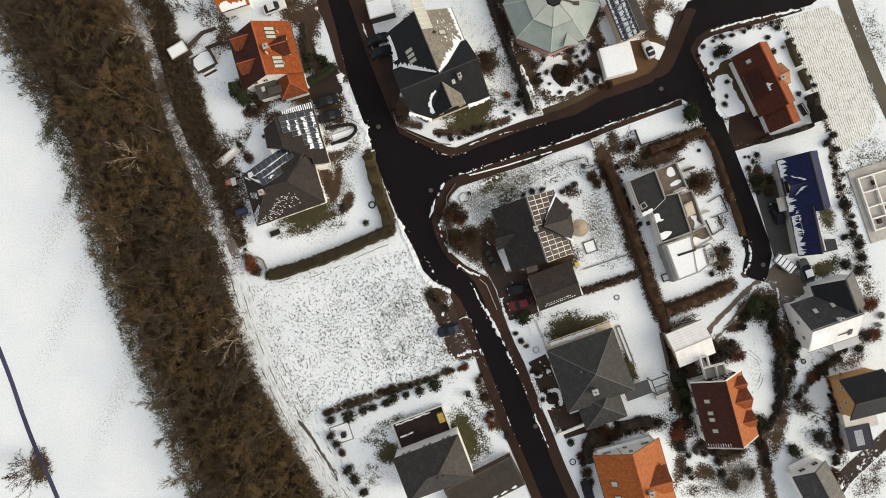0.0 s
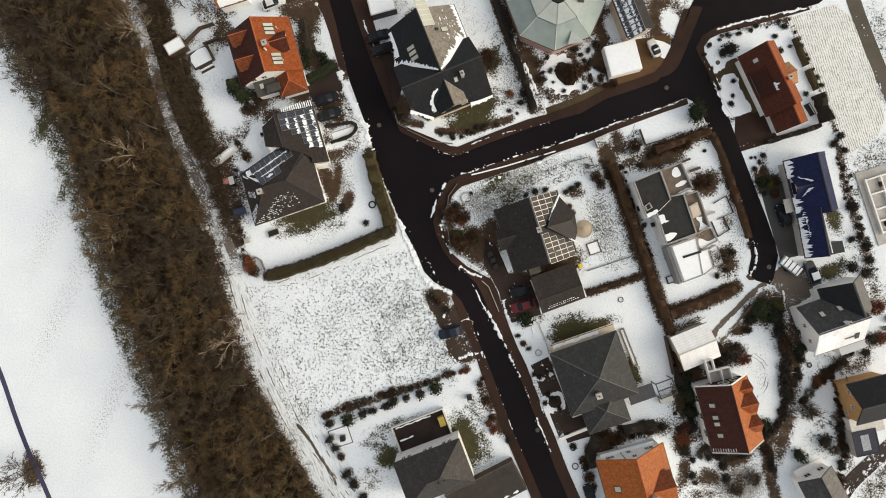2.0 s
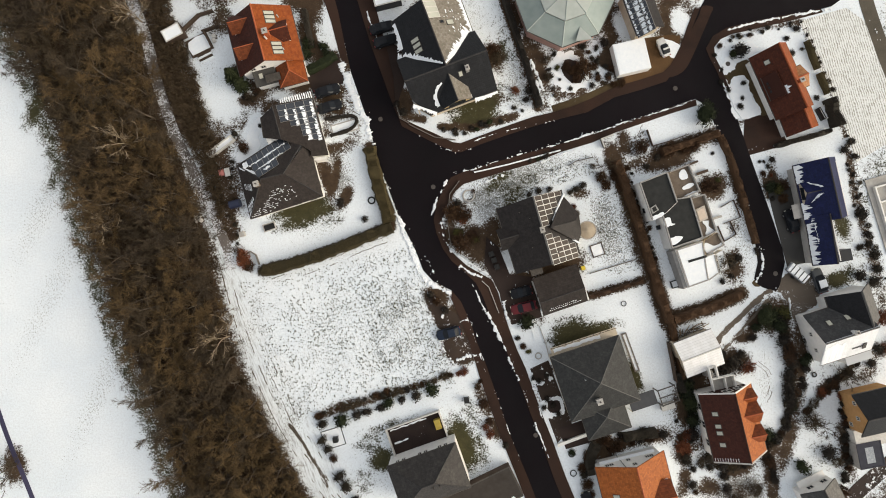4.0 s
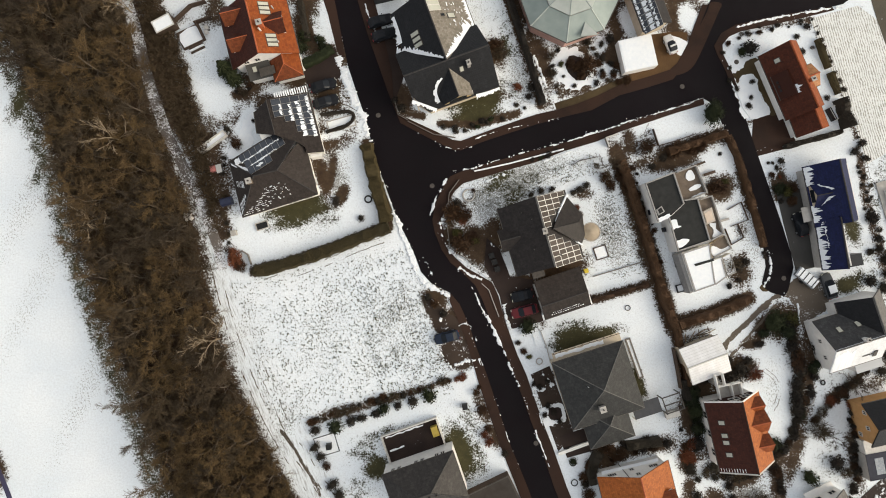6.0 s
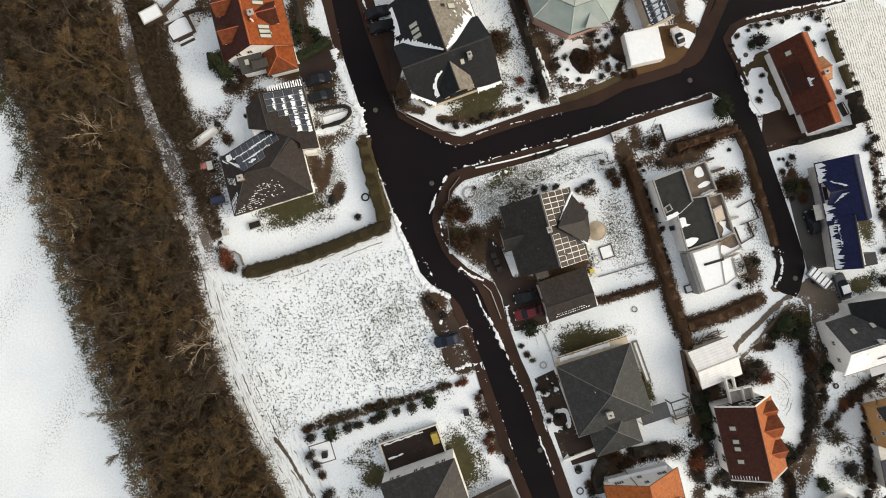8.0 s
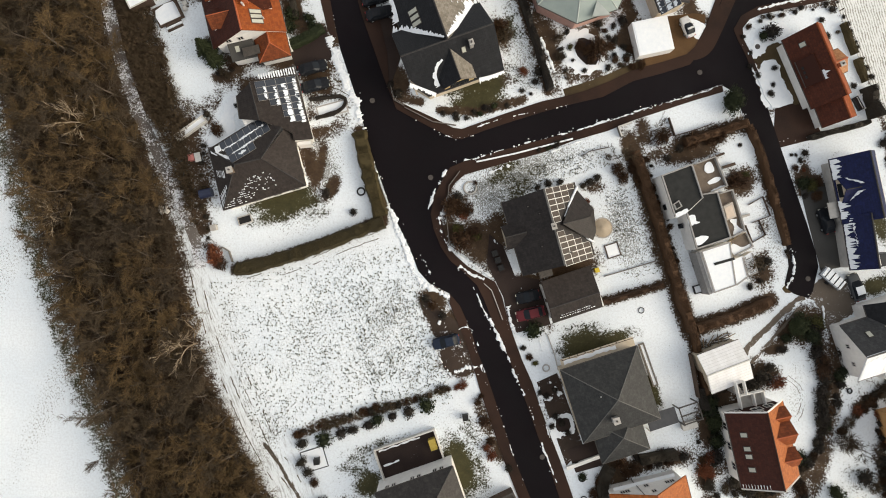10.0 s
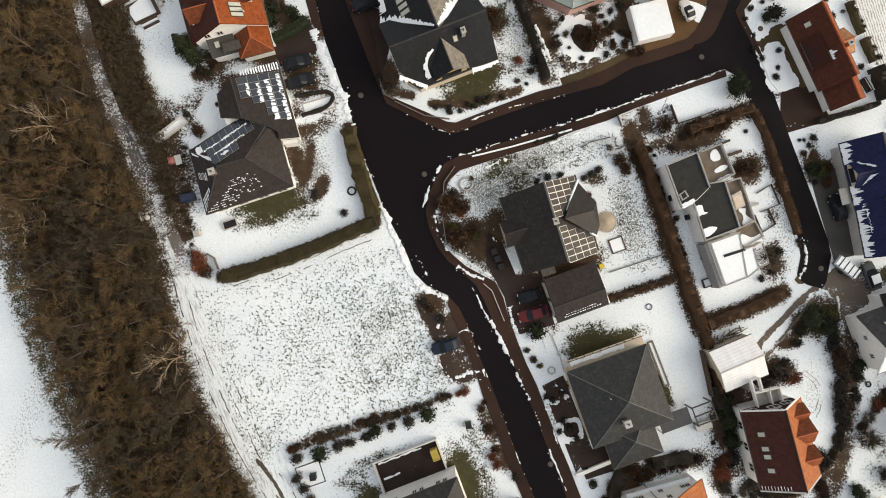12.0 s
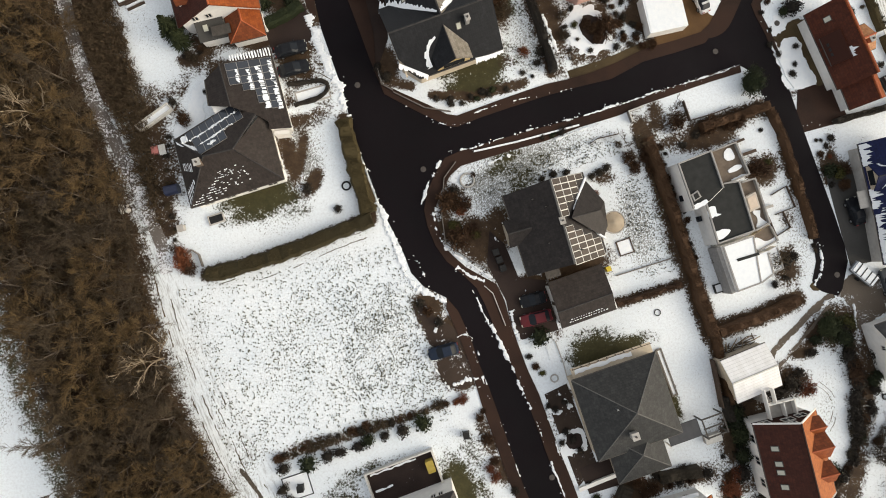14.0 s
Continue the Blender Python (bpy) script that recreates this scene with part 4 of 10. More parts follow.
area("pavement_2", [(40.49, 28.34), (35.95, 26.82), (31.41, 25.12), (26.88, 23.51), (22.34, 21.90), (17.81, 20.20), (13.27, 18.87), (8.73, 17.45), (4.20, 16.02), (1.29, 15.01), (-0.69, 14.04), (-1.82, 12.16), (-2.93, 9.56), (-3.40, 6.80), (-2.87, 4.61), (-1.69, 1.91), (-0.16, -0.15), (1.80, -1.64), (4.05, -3.76), (5.21, -5.91), (6.39, -8.60), (7.75, -11.46), (9.39, -14.86), (10.84, -17.98), (12.31, -21.55), (13.87, -25.56), (15.52, -29.56), (17.96, -36.04), (21.52, -44.16), (23.68, -44.09), (20.04, -35.98), (17.51, -29.50), (15.77, -25.50), (14.21, -21.49), (12.84, -17.92), (11.30, -14.80), (10.03, -11.66), (8.84, -8.52), (7.93, -5.37), (6.77, -3.12), (4.74, -2.09), (2.51, -0.89), (0.63, 0.70), (-0.69, 2.12), (-1.32, 4.66), (-1.93, 6.66), (-1.10, 9.43), (0.20, 11.77), (1.54, 13.00), (4.26, 13.91), (8.79, 15.43), (13.33, 16.85), (17.85, 18.82), (23.29, 20.64), (26.91, 22.32), (31.44, 24.02), (35.97, 25.72), (40.69, 27.33)], M["paving"], 0.120, "brown block pavement following the street", "pavement")
area("pavement_3", [(42.72, 35.42), (42.04, 37.07), (43.18, 39.23), (45.54, 40.69), (50.27, 41.94), (55.75, 43.12), (61.22, 44.20), (61.59, 43.65), (56.22, 42.11), (50.48, 40.65), (46.29, 39.60), (44.48, 38.71), (43.41, 37.29), (43.63, 35.63), (44.96, 33.09), (46.11, 30.35), (45.20, 30.14), (44.05, 33.06)], M["paving"], 0.100, "brown block pavement round the red-roofed house's garden", "pavement")
area("pavement_4", [(-0.01, -5.16), (1.60, -6.93), (3.35, -10.51), (4.64, -14.10), (5.91, -16.96), (7.38, -20.81), (9.05, -25.27), (10.72, -29.72), (13.72, -36.37), (17.01, -44.32), (15.21, -44.38), (11.91, -36.42), (9.20, -30.22), (7.63, -26.22), (6.25, -22.65), (5.07, -19.52), (4.27, -17.02), (3.47, -14.59), (2.48, -11.99), (1.11, -8.95), (-0.05, -6.62)], M["paving"], 0.120, "brown block pavement with snow along its edge", "pavement")
area("pavement_6", [(-22.44, 47.68), (-20.76, 42.13), (-19.46, 36.58), (-18.88, 33.35), (-19.62, 33.33), (-20.31, 34.70), (-21.89, 40.23), (-23.23, 43.92), (-24.47, 47.62)], M["paving"], 0.045, "brown block pavement beside the gardens", "pavement")
road("pavement_5", [(-14.21, 18.04), (-12.97, 13.66), (-11.16, 9.12), (-10.17, 6.86)], 1.3, M["verge"], 0.035, "strip of olive-brown winter grass by the hedge", "verge")
road("pavement_7", [(16.28, 26.15), (22.18, 28.35), (26.71, 30.52), (31.25, 32.13), (35.34, 33.36)], 1.2, M["verge"], 0.03, "strip of brown earth between pavement and gardens", "verge")
# farm track along the wood, with two wheel ruts
TRACK = [(-57.83, 46.68), (-55.23, 40.21), (-53.46, 35.60), (-52.24, 30.98), (-50.66, 26.39), (-49.21, 22.72), (-47.88, 19.53), (-45.89, 15.89), (-43.90, 12.27), (-41.91, 8.64), (-40.18, 4.56), (-38.57, 0.95), (-37.78, -2.69)]
road("path_1", TRACK, (2.0, 1.6), M["track"], 0.05, "frosty farm track along the edge of the wood", "path")
# snow left lying between beds, and bare beds in it
patch("flower_bed_3", [(44.45, 32.53), (45.89, 33.68), (48.79, 35.25), (50.08, 34.55), (51.62, 30.34), (52.97, 27.06), (51.90, 25.74), (50.77, 27.37), (49.61, 30.47), (48.65, 32.66), (46.47, 32.04)], M["verge"], 0.06, "olive-brown bare bed beside the red house", "flower bed", 0.3)
patch("pavement_9", [(45.43, 20.49), (46.97, 16.41), (48.60, 12.33), (50.23, 8.26), (51.57, 4.65), (52.54, 1.49), (52.22, -0.79), (50.62, -2.39), (51.54, -3.18), (53.31, -1.21), (53.63, 1.07), (52.86, 3.78), (51.51, 7.85), (49.87, 12.37), (48.24, 16.90), (46.51, 20.98)], M["verge"], 0.05, "strip of brown earth along the narrow street", "verge", 0.2)
patch("parking_2", [(-3.6, -5.6), (-1.4, -7.8), (1.2, -9.4), (2.6, -12.2), (4.3, -15.6), (2.4, -17.4), (-0.3, -16.4), (-1.4, -13.4), (-2.6, -10.4), (-4.4, -7.2)], M["rubble"], 0.035, "dark rough parking plot flecked with snow", "parking", 0.4)
patch("path_2", [(53.39, -3.42), (52.13, -4.27), (50.62, -5.68), (48.22, -8.12), (45.82, -10.55), (44.41, -12.41), (45.09, -12.89), (46.50, -11.03), (48.90, -8.60), (51.30, -6.16), (52.81, -4.75), (54.06, -3.90)], M["slush"], 0.06, "slushy brown wheel track of a garden path", "path", 0.2)
patch("path_5", [(53.23, -5.00), (52.34, -5.94), (50.22, -8.64), (47.74, -11.53), (45.79, -13.94), (46.12, -14.17), (48.06, -11.76), (50.54, -8.87), (52.66, -6.17), (53.55, -5.23)], M["slush"], 0.06, "slushy brown wheel track of a garden path", "path", 0.12)
patch("path_6", [(-27.04, -28.86), (-25.03, -31.50), (-22.81, -34.85), (-21.18, -37.32), (-20.30, -39.09), (-19.91, -38.81), (-20.79, -37.04), (-22.42, -34.57), (-24.64, -31.22), (-26.65, -28.57)], M["track_dark"], 0.03, "dark thawed rut beside the farm track", "track", 0.15)
patch("lawn_13", [(15.73, -23.53), (16.62, -22.96), (17.70, -22.56), (19.07, -22.88), (19.58, -25.21), (17.97, -25.89), (16.26, -26.58), (15.95, -25.06)], M["snow"], 0.075, "ragged square of snow in a dark yard", "snow", 0.35)
patch("flower_bed_4", [(17.00, -23.67), (18.08, -23.27), (18.81, -23.43), (18.84, -24.69), (17.77, -25.27), (16.94, -24.76)], M["drive"], 0.09, "dark bed in a square of snow", "flower bed", 0.3)
area("pavement_10", [(41.35, 44.34), (40.78, 42.74), (39.52, 40.14), (38.26, 37.14), (36.71, 34.14), (35.35, 32.13), (37.12, 32.34), (38.78, 33.65), (40.23, 36.65), (41.48, 39.75), (42.74, 42.95), (43.12, 44.15)], M["paving"], 0.064, "brown pavement along the bend of the street", "pavement", 0.3, 0.5)
patch("lawn_1", [(46.47, 31.95), (47.38, 32.53), (48.75, 32.47), (49.52, 30.47), (50.01, 28.64), (51.32, 27.11), (51.25, 26.00), (49.26, 25.30), (47.88, 25.35), (46.93, 27.44), (46.24, 30.00)], M["snow"], 0.075, "island of snow in the red house's garden", "snow", 0.2)
patch("lawn_2", [(44.95, 34.95), (46.38, 36.66), (47.45, 38.17), (49.46, 38.32), (50.94, 37.53), (49.69, 36.02), (47.69, 35.03), (46.45, 33.33), (45.09, 32.55), (44.42, 33.64)], M["snow"], 0.075, "snow in a front garden round a dark shrub", "snow", 0.3)
patch("lawn_3", [(45.28, 32.00), (46.12, 31.10), (47.09, 28.36), (47.88, 25.62), (47.34, 25.42), (46.18, 28.34), (45.31, 30.62)], M["snow"], 0.07, "ragged strip of snow along the street", "snow", 0.35)
patch("flower_bed_1", [(16.06, 34.66), (17.40, 36.00), (20.17, 35.53), (21.68, 34.09), (22.49, 31.06), (21.42, 29.73), (18.04, 29.17), (16.44, 30.69), (15.92, 32.99)], M["snow"], 0.07, "ring of snow round a dark garden bed", "snow", 0.5)
patch("flower_bed_2", [(18.00, 34.26), (19.46, 34.76), (20.96, 33.51), (21.47, 31.67), (20.67, 30.54), (18.91, 31.04), (17.86, 32.59)], M["drive"], 0.085, "dark oval flower bed in the snow", "flower bed", 0.3)
patch("lawn_9", [(35.06, 38.46), (36.26, 38.22), (37.65, 37.52), (37.31, 36.40), (36.79, 35.27), (35.95, 35.80), (35.38, 36.71)], M["snow"], 0.07, "snow left lying beside the parked car", "snow", 0.12)
patch("lawn_11", [(-31.80, 25.38), (-33.13, 24.05), (-34.75, 22.89), (-35.51, 21.11), (-36.16, 18.87), (-37.53, 16.25), (-36.78, 15.71), (-34.26, 17.45), (-33.49, 18.95), (-33.91, 20.23), (-33.05, 21.92), (-33.19, 23.21), (-32.14, 24.54)], M["snow"], 0.07, "crescent of snow beside the solar house", "snow", 0.2)
road("path_3", [(67.54, 51.46), (68.91, 45.48), (71.69, 37.51), (75.23, 28.60), (79.12, 19.73)], 2.4, M["greyroad"], 0.05, "pale grey lane beside the field", "path")
road("road_8", [(65.14, -42.31), (67.59, -37.98), (71.47, -34.12), (77.29, -28.81)], 2.6, M["drive_snow"], 0.055, "dark lane with snowy edges", "road")
road("path_4", [(-83.93, -10.80), (-79.69, -20.92), (-77.05, -28.13), (-74.63, -34.03), (-71.83, -39.91), (-68.19, -48.20)], 0.8, M["stream"], 0.05, "dark narrow stream across the snowfield", "ditch")
area("field", [(57.65, 42.08), (65.49, 44.51), (69.82, 41.49), (72.11, 33.55), (74.19, 24.66), (72.89, 21.71), (67.51, 18.29), (65.21, 25.69), (62.85, 30.64), (60.96, 34.61)], M["field"], 0.03, "ploughed field under thin snow", "field")
# drives and yards
area("driveway_1", [(48.77, 25.08), (51.13, 25.89), (52.86, 26.22), (54.26, 24.70), (55.95, 21.62), (57.05, 21.29), (49.53, 19.04), (48.65, 21.95)], M["paving"], 0.05, "red-brown paved driveway", "driveway")
area("driveway_2", [(52.64, 13.82), (55.55, 13.91), (58.09, 13.99), (59.10, 8.53), (59.95, 1.27), (56.34, 0.43), (55.37, 3.86), (54.20, 7.93)], M["drive_grey"], 0.05, "grey paved driveway beside the blue roof", "driveway")
area("driveway_3", [(5.65, 4.14), (7.80, 2.38), (9.75, -2.12), (13.41, -2.46), (15.42, -9.22), (10.00, -10.76), (8.84, -8.52), (8.11, -5.36), (6.76, -2.85), (5.42, -0.43)], M["drive"], 0.051, "dark paved driveway in front of a garage", "driveway")
area("driveway_5", [(-13.93, 36.74), (-12.85, 37.52), (-9.29, 35.95), (-8.92, 30.39), (-10.34, 25.91), (-10.89, 28.49), (-11.16, 31.26)], M["drive"], 0.042, "dark paved parking place", "driveway")
area("driveway_6", [(13.61, -18.00), (16.63, -16.48), (21.00, -27.37), (18.48, -30.35)], M["rubble"], 0.05, "dark paved yard with patches of snow", "driveway")
area("driveway_8", [(30.91, 38.51), (35.67, 39.29), (37.69, 39.16), (37.31, 35.45), (36.15, 34.12), (34.90, 32.88), (32.17, 31.88), (28.09, 30.37), (28.47, 33.34), (32.59, 33.65)], M["forecourt"], 0.05, "brown gravel forecourt beside a carport", "driveway")
patch("driveway_9", [(54.61, -2.35), (56.57, -0.66), (58.74, -0.04), (60.39, -1.45), (61.69, -3.22), (61.55, -5.59), (59.40, -7.11), (58.16, -8.51), (57.24, -7.90), (56.67, -6.11), (55.55, -4.32), (54.27, -3.64)], M["slush"], 0.05, "brown-grey yard with melting snow", "driveway")
area("driveway_10", [(-26.11, 31.91), (-20.49, 34.98), (-19.28, 29.89), (-24.60, 27.84)], M["drive"], 0.055, "dark paved parking place beside the house", "driveway")
area("driveway_12", [(18.51, -27.89), (23.50, -26.05), (24.92, -29.76), (19.96, -31.31)], M["drive"], 0.068, "dark paved strip beside the house", "driveway")


# wheel ruts where the track leaves the wood's edge
def ruts(name, line, gauge, width, seed, label):
    rng = random.Random(seed)
    bm = bmesh.new()
    pts = smooth_line(line, 0.35)
    for side in (-gauge / 2, gauge / 2):
        prev = None
        for i, p in enumerate(pts):
            if noise.noise(Vector((p[0] * 0.5, p[1] * 0.5, seed + side))) < -0.12:
                prev = None
                continue
            n = sides_of(pts, i)
            c = Vector(p) + n * (side + 0.12 * (rng.random() - 0.5))
            w = width * (0.3 + 0.7 * rng.random()) / 2
            ring = [bm.verts.new((*(c - n * w), 0.016)), bm.verts.new((*(c + n * w), 0.016))]
            if prev:
                bm.faces.new((prev[0], ring[0], ring[1], prev[1]))
            prev = ring
    bmesh.ops.recalc_face_normals(bm, faces=bm.faces)
    return tagged(new(name, mesh(bm, M["verge"], name)), label, "wheel ruts", kind="stuff")


ruts("wheel_ruts", [(-40.28, 2.23), (-37.88, -5.91), (-35.58, -13.01), (-32.23, -21.07), (-28.29, -28.56), (-23.65, -35.47), (-18.02, -43.25)], 1.4, 0.19, 3, "two dark wheel ruts in the snowy farm track")
ruts("wheel_ruts", [(-30.45, -19.07), (-28.38, -23.09), (-25.78, -28.57), (-21.66, -34.50), (-16.04, -42.29)], 1.2, 0.17, 5, "faint dark wheel ruts beside the plot")
ruts("wheel_ruts", [(-30.63, -4.40), (-22.52, -1.65), (-15.38, 1.62), (-11.29, 3.26)], 1.0, 0.14, 7, "faint tyre marks across the snowy plot")
ruts("wheel_ruts", [(-20.52, 26.32), (-18.47, 26.02), (-15.40, 24.59)], 1.2, 0.17, 8, "curved tyre marks in the parking bay")
ruts("wheel_ruts", [(-20.72, 27.85), (-18.26, 27.24), (-15.19, 26.32)], 1.2, 0.17, 9, "curved tyre marks in the parking bay")
ruts("wheel_ruts", [(27.33, 21.47), (28.83, 18.92), (30.32, 15.87)], 0.9, 0.14, 10, "dark tyre marks across the snowy lawn")
ruts("wheel_ruts", [(57.15, -2.77), (58.02, -5.72), (58.89, -8.16)], 1.3, 0.22, 12, "dark tyre marks in the slushy yard")
ruts("wheel_ruts", [(51.27, -15.60), (53.56, -17.51), (53.94, -20.42), (52.46, -23.36)], 0.6, 0.11, 13, "faint footpath curving through garden snow")


# ---- building kit ----
def slope(house, pts, material, name="roof_slope", thick=0.22, label=""):
    """One roof slope as a slab: pts[0] to pts[1] is the eave, seen from outside left to right. Returns its frame."""
    p = [Vector(q) for q in pts]
    u = (p[1] - p[0]).normalized()
    n = u.cross(p[2] - p[0]).normalized()
    v = n.cross(u)
    bm = bmesh.new()
    uv = bm.loops.layers.uv.new("UVMap")
    top = [bm.verts.new(q) for q in p]
    low = [bm.verts.new(q - n * thick) for q in p]
    k = len(p)
    bm.faces.new(top)
    bm.faces.new(low[::-1])
    for i in range(k):
        bm.faces.new((low[i], low[(i + 1) % k], top[(i + 1) % k], top[i]))
    for f in bm.faces:
        for loop in f.loops:
            d = loop.vert.co - p[0]
            loop[uv].uv = (d.dot(u) + 40, d.dot(v) + 40)
    part(name, bm, material, house, label)
    return p[0], u, v, n


def facet(house, a, b, z, pitch, plan, material, name="roof_slope", thick=0.22):
    """A slope that rises by pitch from the eave a to b (its inner side on the left), cut to a plan. Returns its frame, which starts at a."""
    a, b = Vector((*a, z)), Vector((*b, z))
    u = (b - a).normalized()
    inward = Vector((-u.y, u.x, 0))
    v = (inward + Vector((0, 0, pitch))).normalized()
    n = u.cross(v)
    pts = []
    for x, y in plan:
        d = Vector((x, y, z)) - a
        pts.append(Vector((x, y, z + pitch * d.dot(inward))))
    bm = bmesh.new()
    uv = bm.loops.layers.uv.new("UVMap")
    top = [bm.verts.new(q) for q in pts]
    low = [bm.verts.new(q - Vector((0, 0, thick))) for q in pts]
    k = len(pts)
    bm.faces.new(top)
    bm.faces.new(low[::-1])
    for i in range(k):
        bm.faces.new((low[i], low[(i + 1) % k], top[(i + 1) % k], top[i]))
    bmesh.ops.recalc_face_normals(bm, faces=bm.faces)
    for f in bm.faces:
        for loop in f.loops:
            d = loop.vert.co - a
            loop[uv].uv = (d.dot(u) + 40, d.dot(v) + 40)
    part(name, bm, material, house)
    return a, u, v, n


def height_on(fr, x, y):
    """How high a slope lies over a place in the plan."""
    o, u, v, n = fr
    return o.z - ((x - o.x) * n.x + (y - o.y) * n.y) / n.z


def ridge_line(house, fr, a, b, material, r=0.10, name="hip_cap"):
    caps(house, (*a, height_on(fr, *a) + 0.02), (*b, height_on(fr, *b) + 0.02), material, r, name)


def on(fr, u, v, n=0.0):
    return fr[0] + fr[1] * u + fr[2] * v + fr[3] * n


def slab_on(fr, u0, u1, v0, v1, n0, n1):
    bm = bmesh.new()
    vs = [bm.verts.new(on(fr, u, v, n)) for n in (n0, n1) for u, v in ((u0, v0), (u1, v0), (u1, v1), (u0, v1))]
    for f in ((3, 2, 1, 0), (4, 5, 6, 7), (0, 1, 5, 4), (1, 2, 6, 5), (2, 3, 7, 6), (3, 0, 4, 7)):
        bm.faces.new([vs[i] for i in f])
    return bm


def caps(house, a, b, material, r=0.13, name="ridge"):
    part(name, tube(bmesh.new(), a, b, r, r, 6), material, house)


def gutter(house, a, b):
    part("gutter", tube(bmesh.new(), a, b, 0.09, 0.09, 6), M["dark_trim"], house)


def roof(house, L, W, eave, ridge, mats, hip=(0, 0), over=0.45, wall=None, cap=None, ox=0.0, oy=0.0, turn=0, base=0.0, walls=True):
    """Walls and a gable or hipped roof with its ridge along x. mats: slopes at -y, +y, -x, +x. Returns the frames."""
    r = Matrix.Translation((ox, oy, 0)) @ Matrix.Rotation(radians(turn), 4, "Z")

    def at(x, y, z):
        return r @ Vector((x, y, z))

    mats = tuple(mats) + (mats[0],) * (4 - len(mats))
    l, w = L / 2, W / 2
    a, b = -l + hip[0], l - hip[1]
    if a > b:
        a = b = (a + b) / 2
    dark = mats[0].name.startswith(("anthracite", "dark_brown", "umber", "slate", "dark_grey", "blue"))
    cap = cap or M["ridge_dark" if dark else "ridge_grey"]
    f = {}
    ra, rb = at(a, 0, ridge), at(b, 0, ridge)
    two = (b - a) > 0.02
    f["s"] = slope(house, [at(-l, -w, eave), at(l, -w, eave), rb] + ([ra] if two else []), mats[0])
    f["n"] = slope(house, [at(l, w, eave), at(-l, w, eave), ra] + ([rb] if two else []), mats[1])
    if hip[0]:
        f["w"] = slope(house, [at(-l, w, eave), at(-l, -w, eave), ra], mats[2])
        for y in (-w, w):
            caps(house, at(-l, y, eave), ra, cap, 0.075, "hip_cap")
        gutter(house, at(-l, -w, eave - 0.1), at(-l, w, eave - 0.1))
    if hip[1]:
        f["e"] = slope(house, [at(l, -w, eave), at(l, w, eave), rb], mats[3])
        for y in (-w, w):
            caps(house, at(l, y, eave), rb, cap, 0.075, "hip_cap")
        gutter(house, at(l, -w, eave - 0.1), at(l, w, eave - 0.1))
    if two:
        caps(house, ra, rb, cap)
    for y in (-w, w):
        gutter(house, at(-l, y * 1.005, eave - 0.1), at(l, y * 1.005, eave - 0.1))
    if walls:
        wl, ww = l - over, w - over
        rise = (ridge - eave) / w
        bm = bmesh.new()
        z = eave + rise * over - 0.24
        box(bm, -wl, wl, -ww, ww, base - 0.3, z)
        for side, h in ((-1, hip[0]), (1, hip[1])):
            if not h:
                x0, x1 = side * wl, side * (wl - 0.3)
                tri = [bm.verts.new((x, y, zz)) for x in (x0, x1) for y, zz in ((-ww, z), (ww, z), (0, ridge - 0.3))]
                for q in ((0, 1, 2), (3, 5, 4), (0, 3, 4, 1), (1, 4, 5, 2), (2, 5, 3, 0)):
                    bm.faces.new([tri[i] for i in q])
        bmesh.ops.recalc_face_normals(bm, faces=bm.faces)
        bm.transform(r)
        part("wall", bm, wall or M["wall_white"], house)
    return f


def window(house, x, y, z, facing, w=1.1, h=1.2):
    """A framed window set on a wall that faces the given way (degrees in the house's own plan)."""
    m = Matrix.Translation((x, y, z)) @ Matrix.Rotation(radians(facing), 4, "Z")
    bm = bmesh.new()
    for s in (boxed(-0.04, 0.07, -w / 2, -w / 2 + 0.1, -h / 2, h / 2), boxed(-0.04, 0.07, w / 2 - 0.1, w / 2, -h / 2, h / 2), boxed(-0.04, 0.07, -w / 2 + 0.1, w / 2 - 0.1, h / 2 - 0.1, h / 2), boxed(-0.04, 0.12, -w / 2 + 0.1, w / 2 - 0.1, -h / 2, -h / 2 + 0.1), boxed(-0.04, 0.06, -0.04, 0.04, -h / 2 + 0.1, h / 2 - 0.1)):
        d = bpy.data.meshes.new("piece")
        s.to_mesh(d)
        s.free()
        bm.from_mesh(d)
        bpy.data.meshes.remove(d)
    bm.transform(m)
    win = part("window", bm, M["trim"], house)
    pane = boxed(-0.03, 0.03, -w / 2 + 0.1, w / 2 - 0.1, -h / 2 + 0.1, h / 2 - 0.1)
    pane.transform(m)
    part("pane", pane, M["pane"], win)
    return win


def skylight(house, fr, u, v, w=0.8, h=1.2, glass="skylight"):
    bm = slab_on(fr, u, u + w, v, v + h, -0.05, 0.09)
    sky_light = part("skylight", bm, M["dark_trim"], house)
    part("pane", slab_on(fr, u + 0.09, u + w - 0.09, v + 0.09, v + h - 0.09, 0.0, 0.11), M[glass], sky_light)


def panels(house, fr, u, v, nu, nv, pw=1.0, ph=1.65, cells="panel", gap=0.07, skip=(), frame_mat="panel_frame"):
    """Rows of solar panels on a rack."""
    g = gap / 2
    m = Matrix((fr[1], fr[2], fr[3])).transposed().to_4x4()
    edge = mesh(boxed(0, pw - 0.004, 0, ph - 0.004, 0.06, 0.11), M[frame_mat], "panel_frame")
    data = mesh(boxed(g, pw - g, g, ph - g, 0.08, 0.135), M[cells], "solar_panel")
    for i in range(nu):
        for j in range(nv):
            if (i, j) not in skip:
                rack = new("panel_frame", edge)
                rack.parent = house
                rack.matrix_basis = Matrix.Translation(on(fr, u + i * pw, v + j * ph)) @ m
                ob = new("solar_panel", data)
                ob.parent = rack


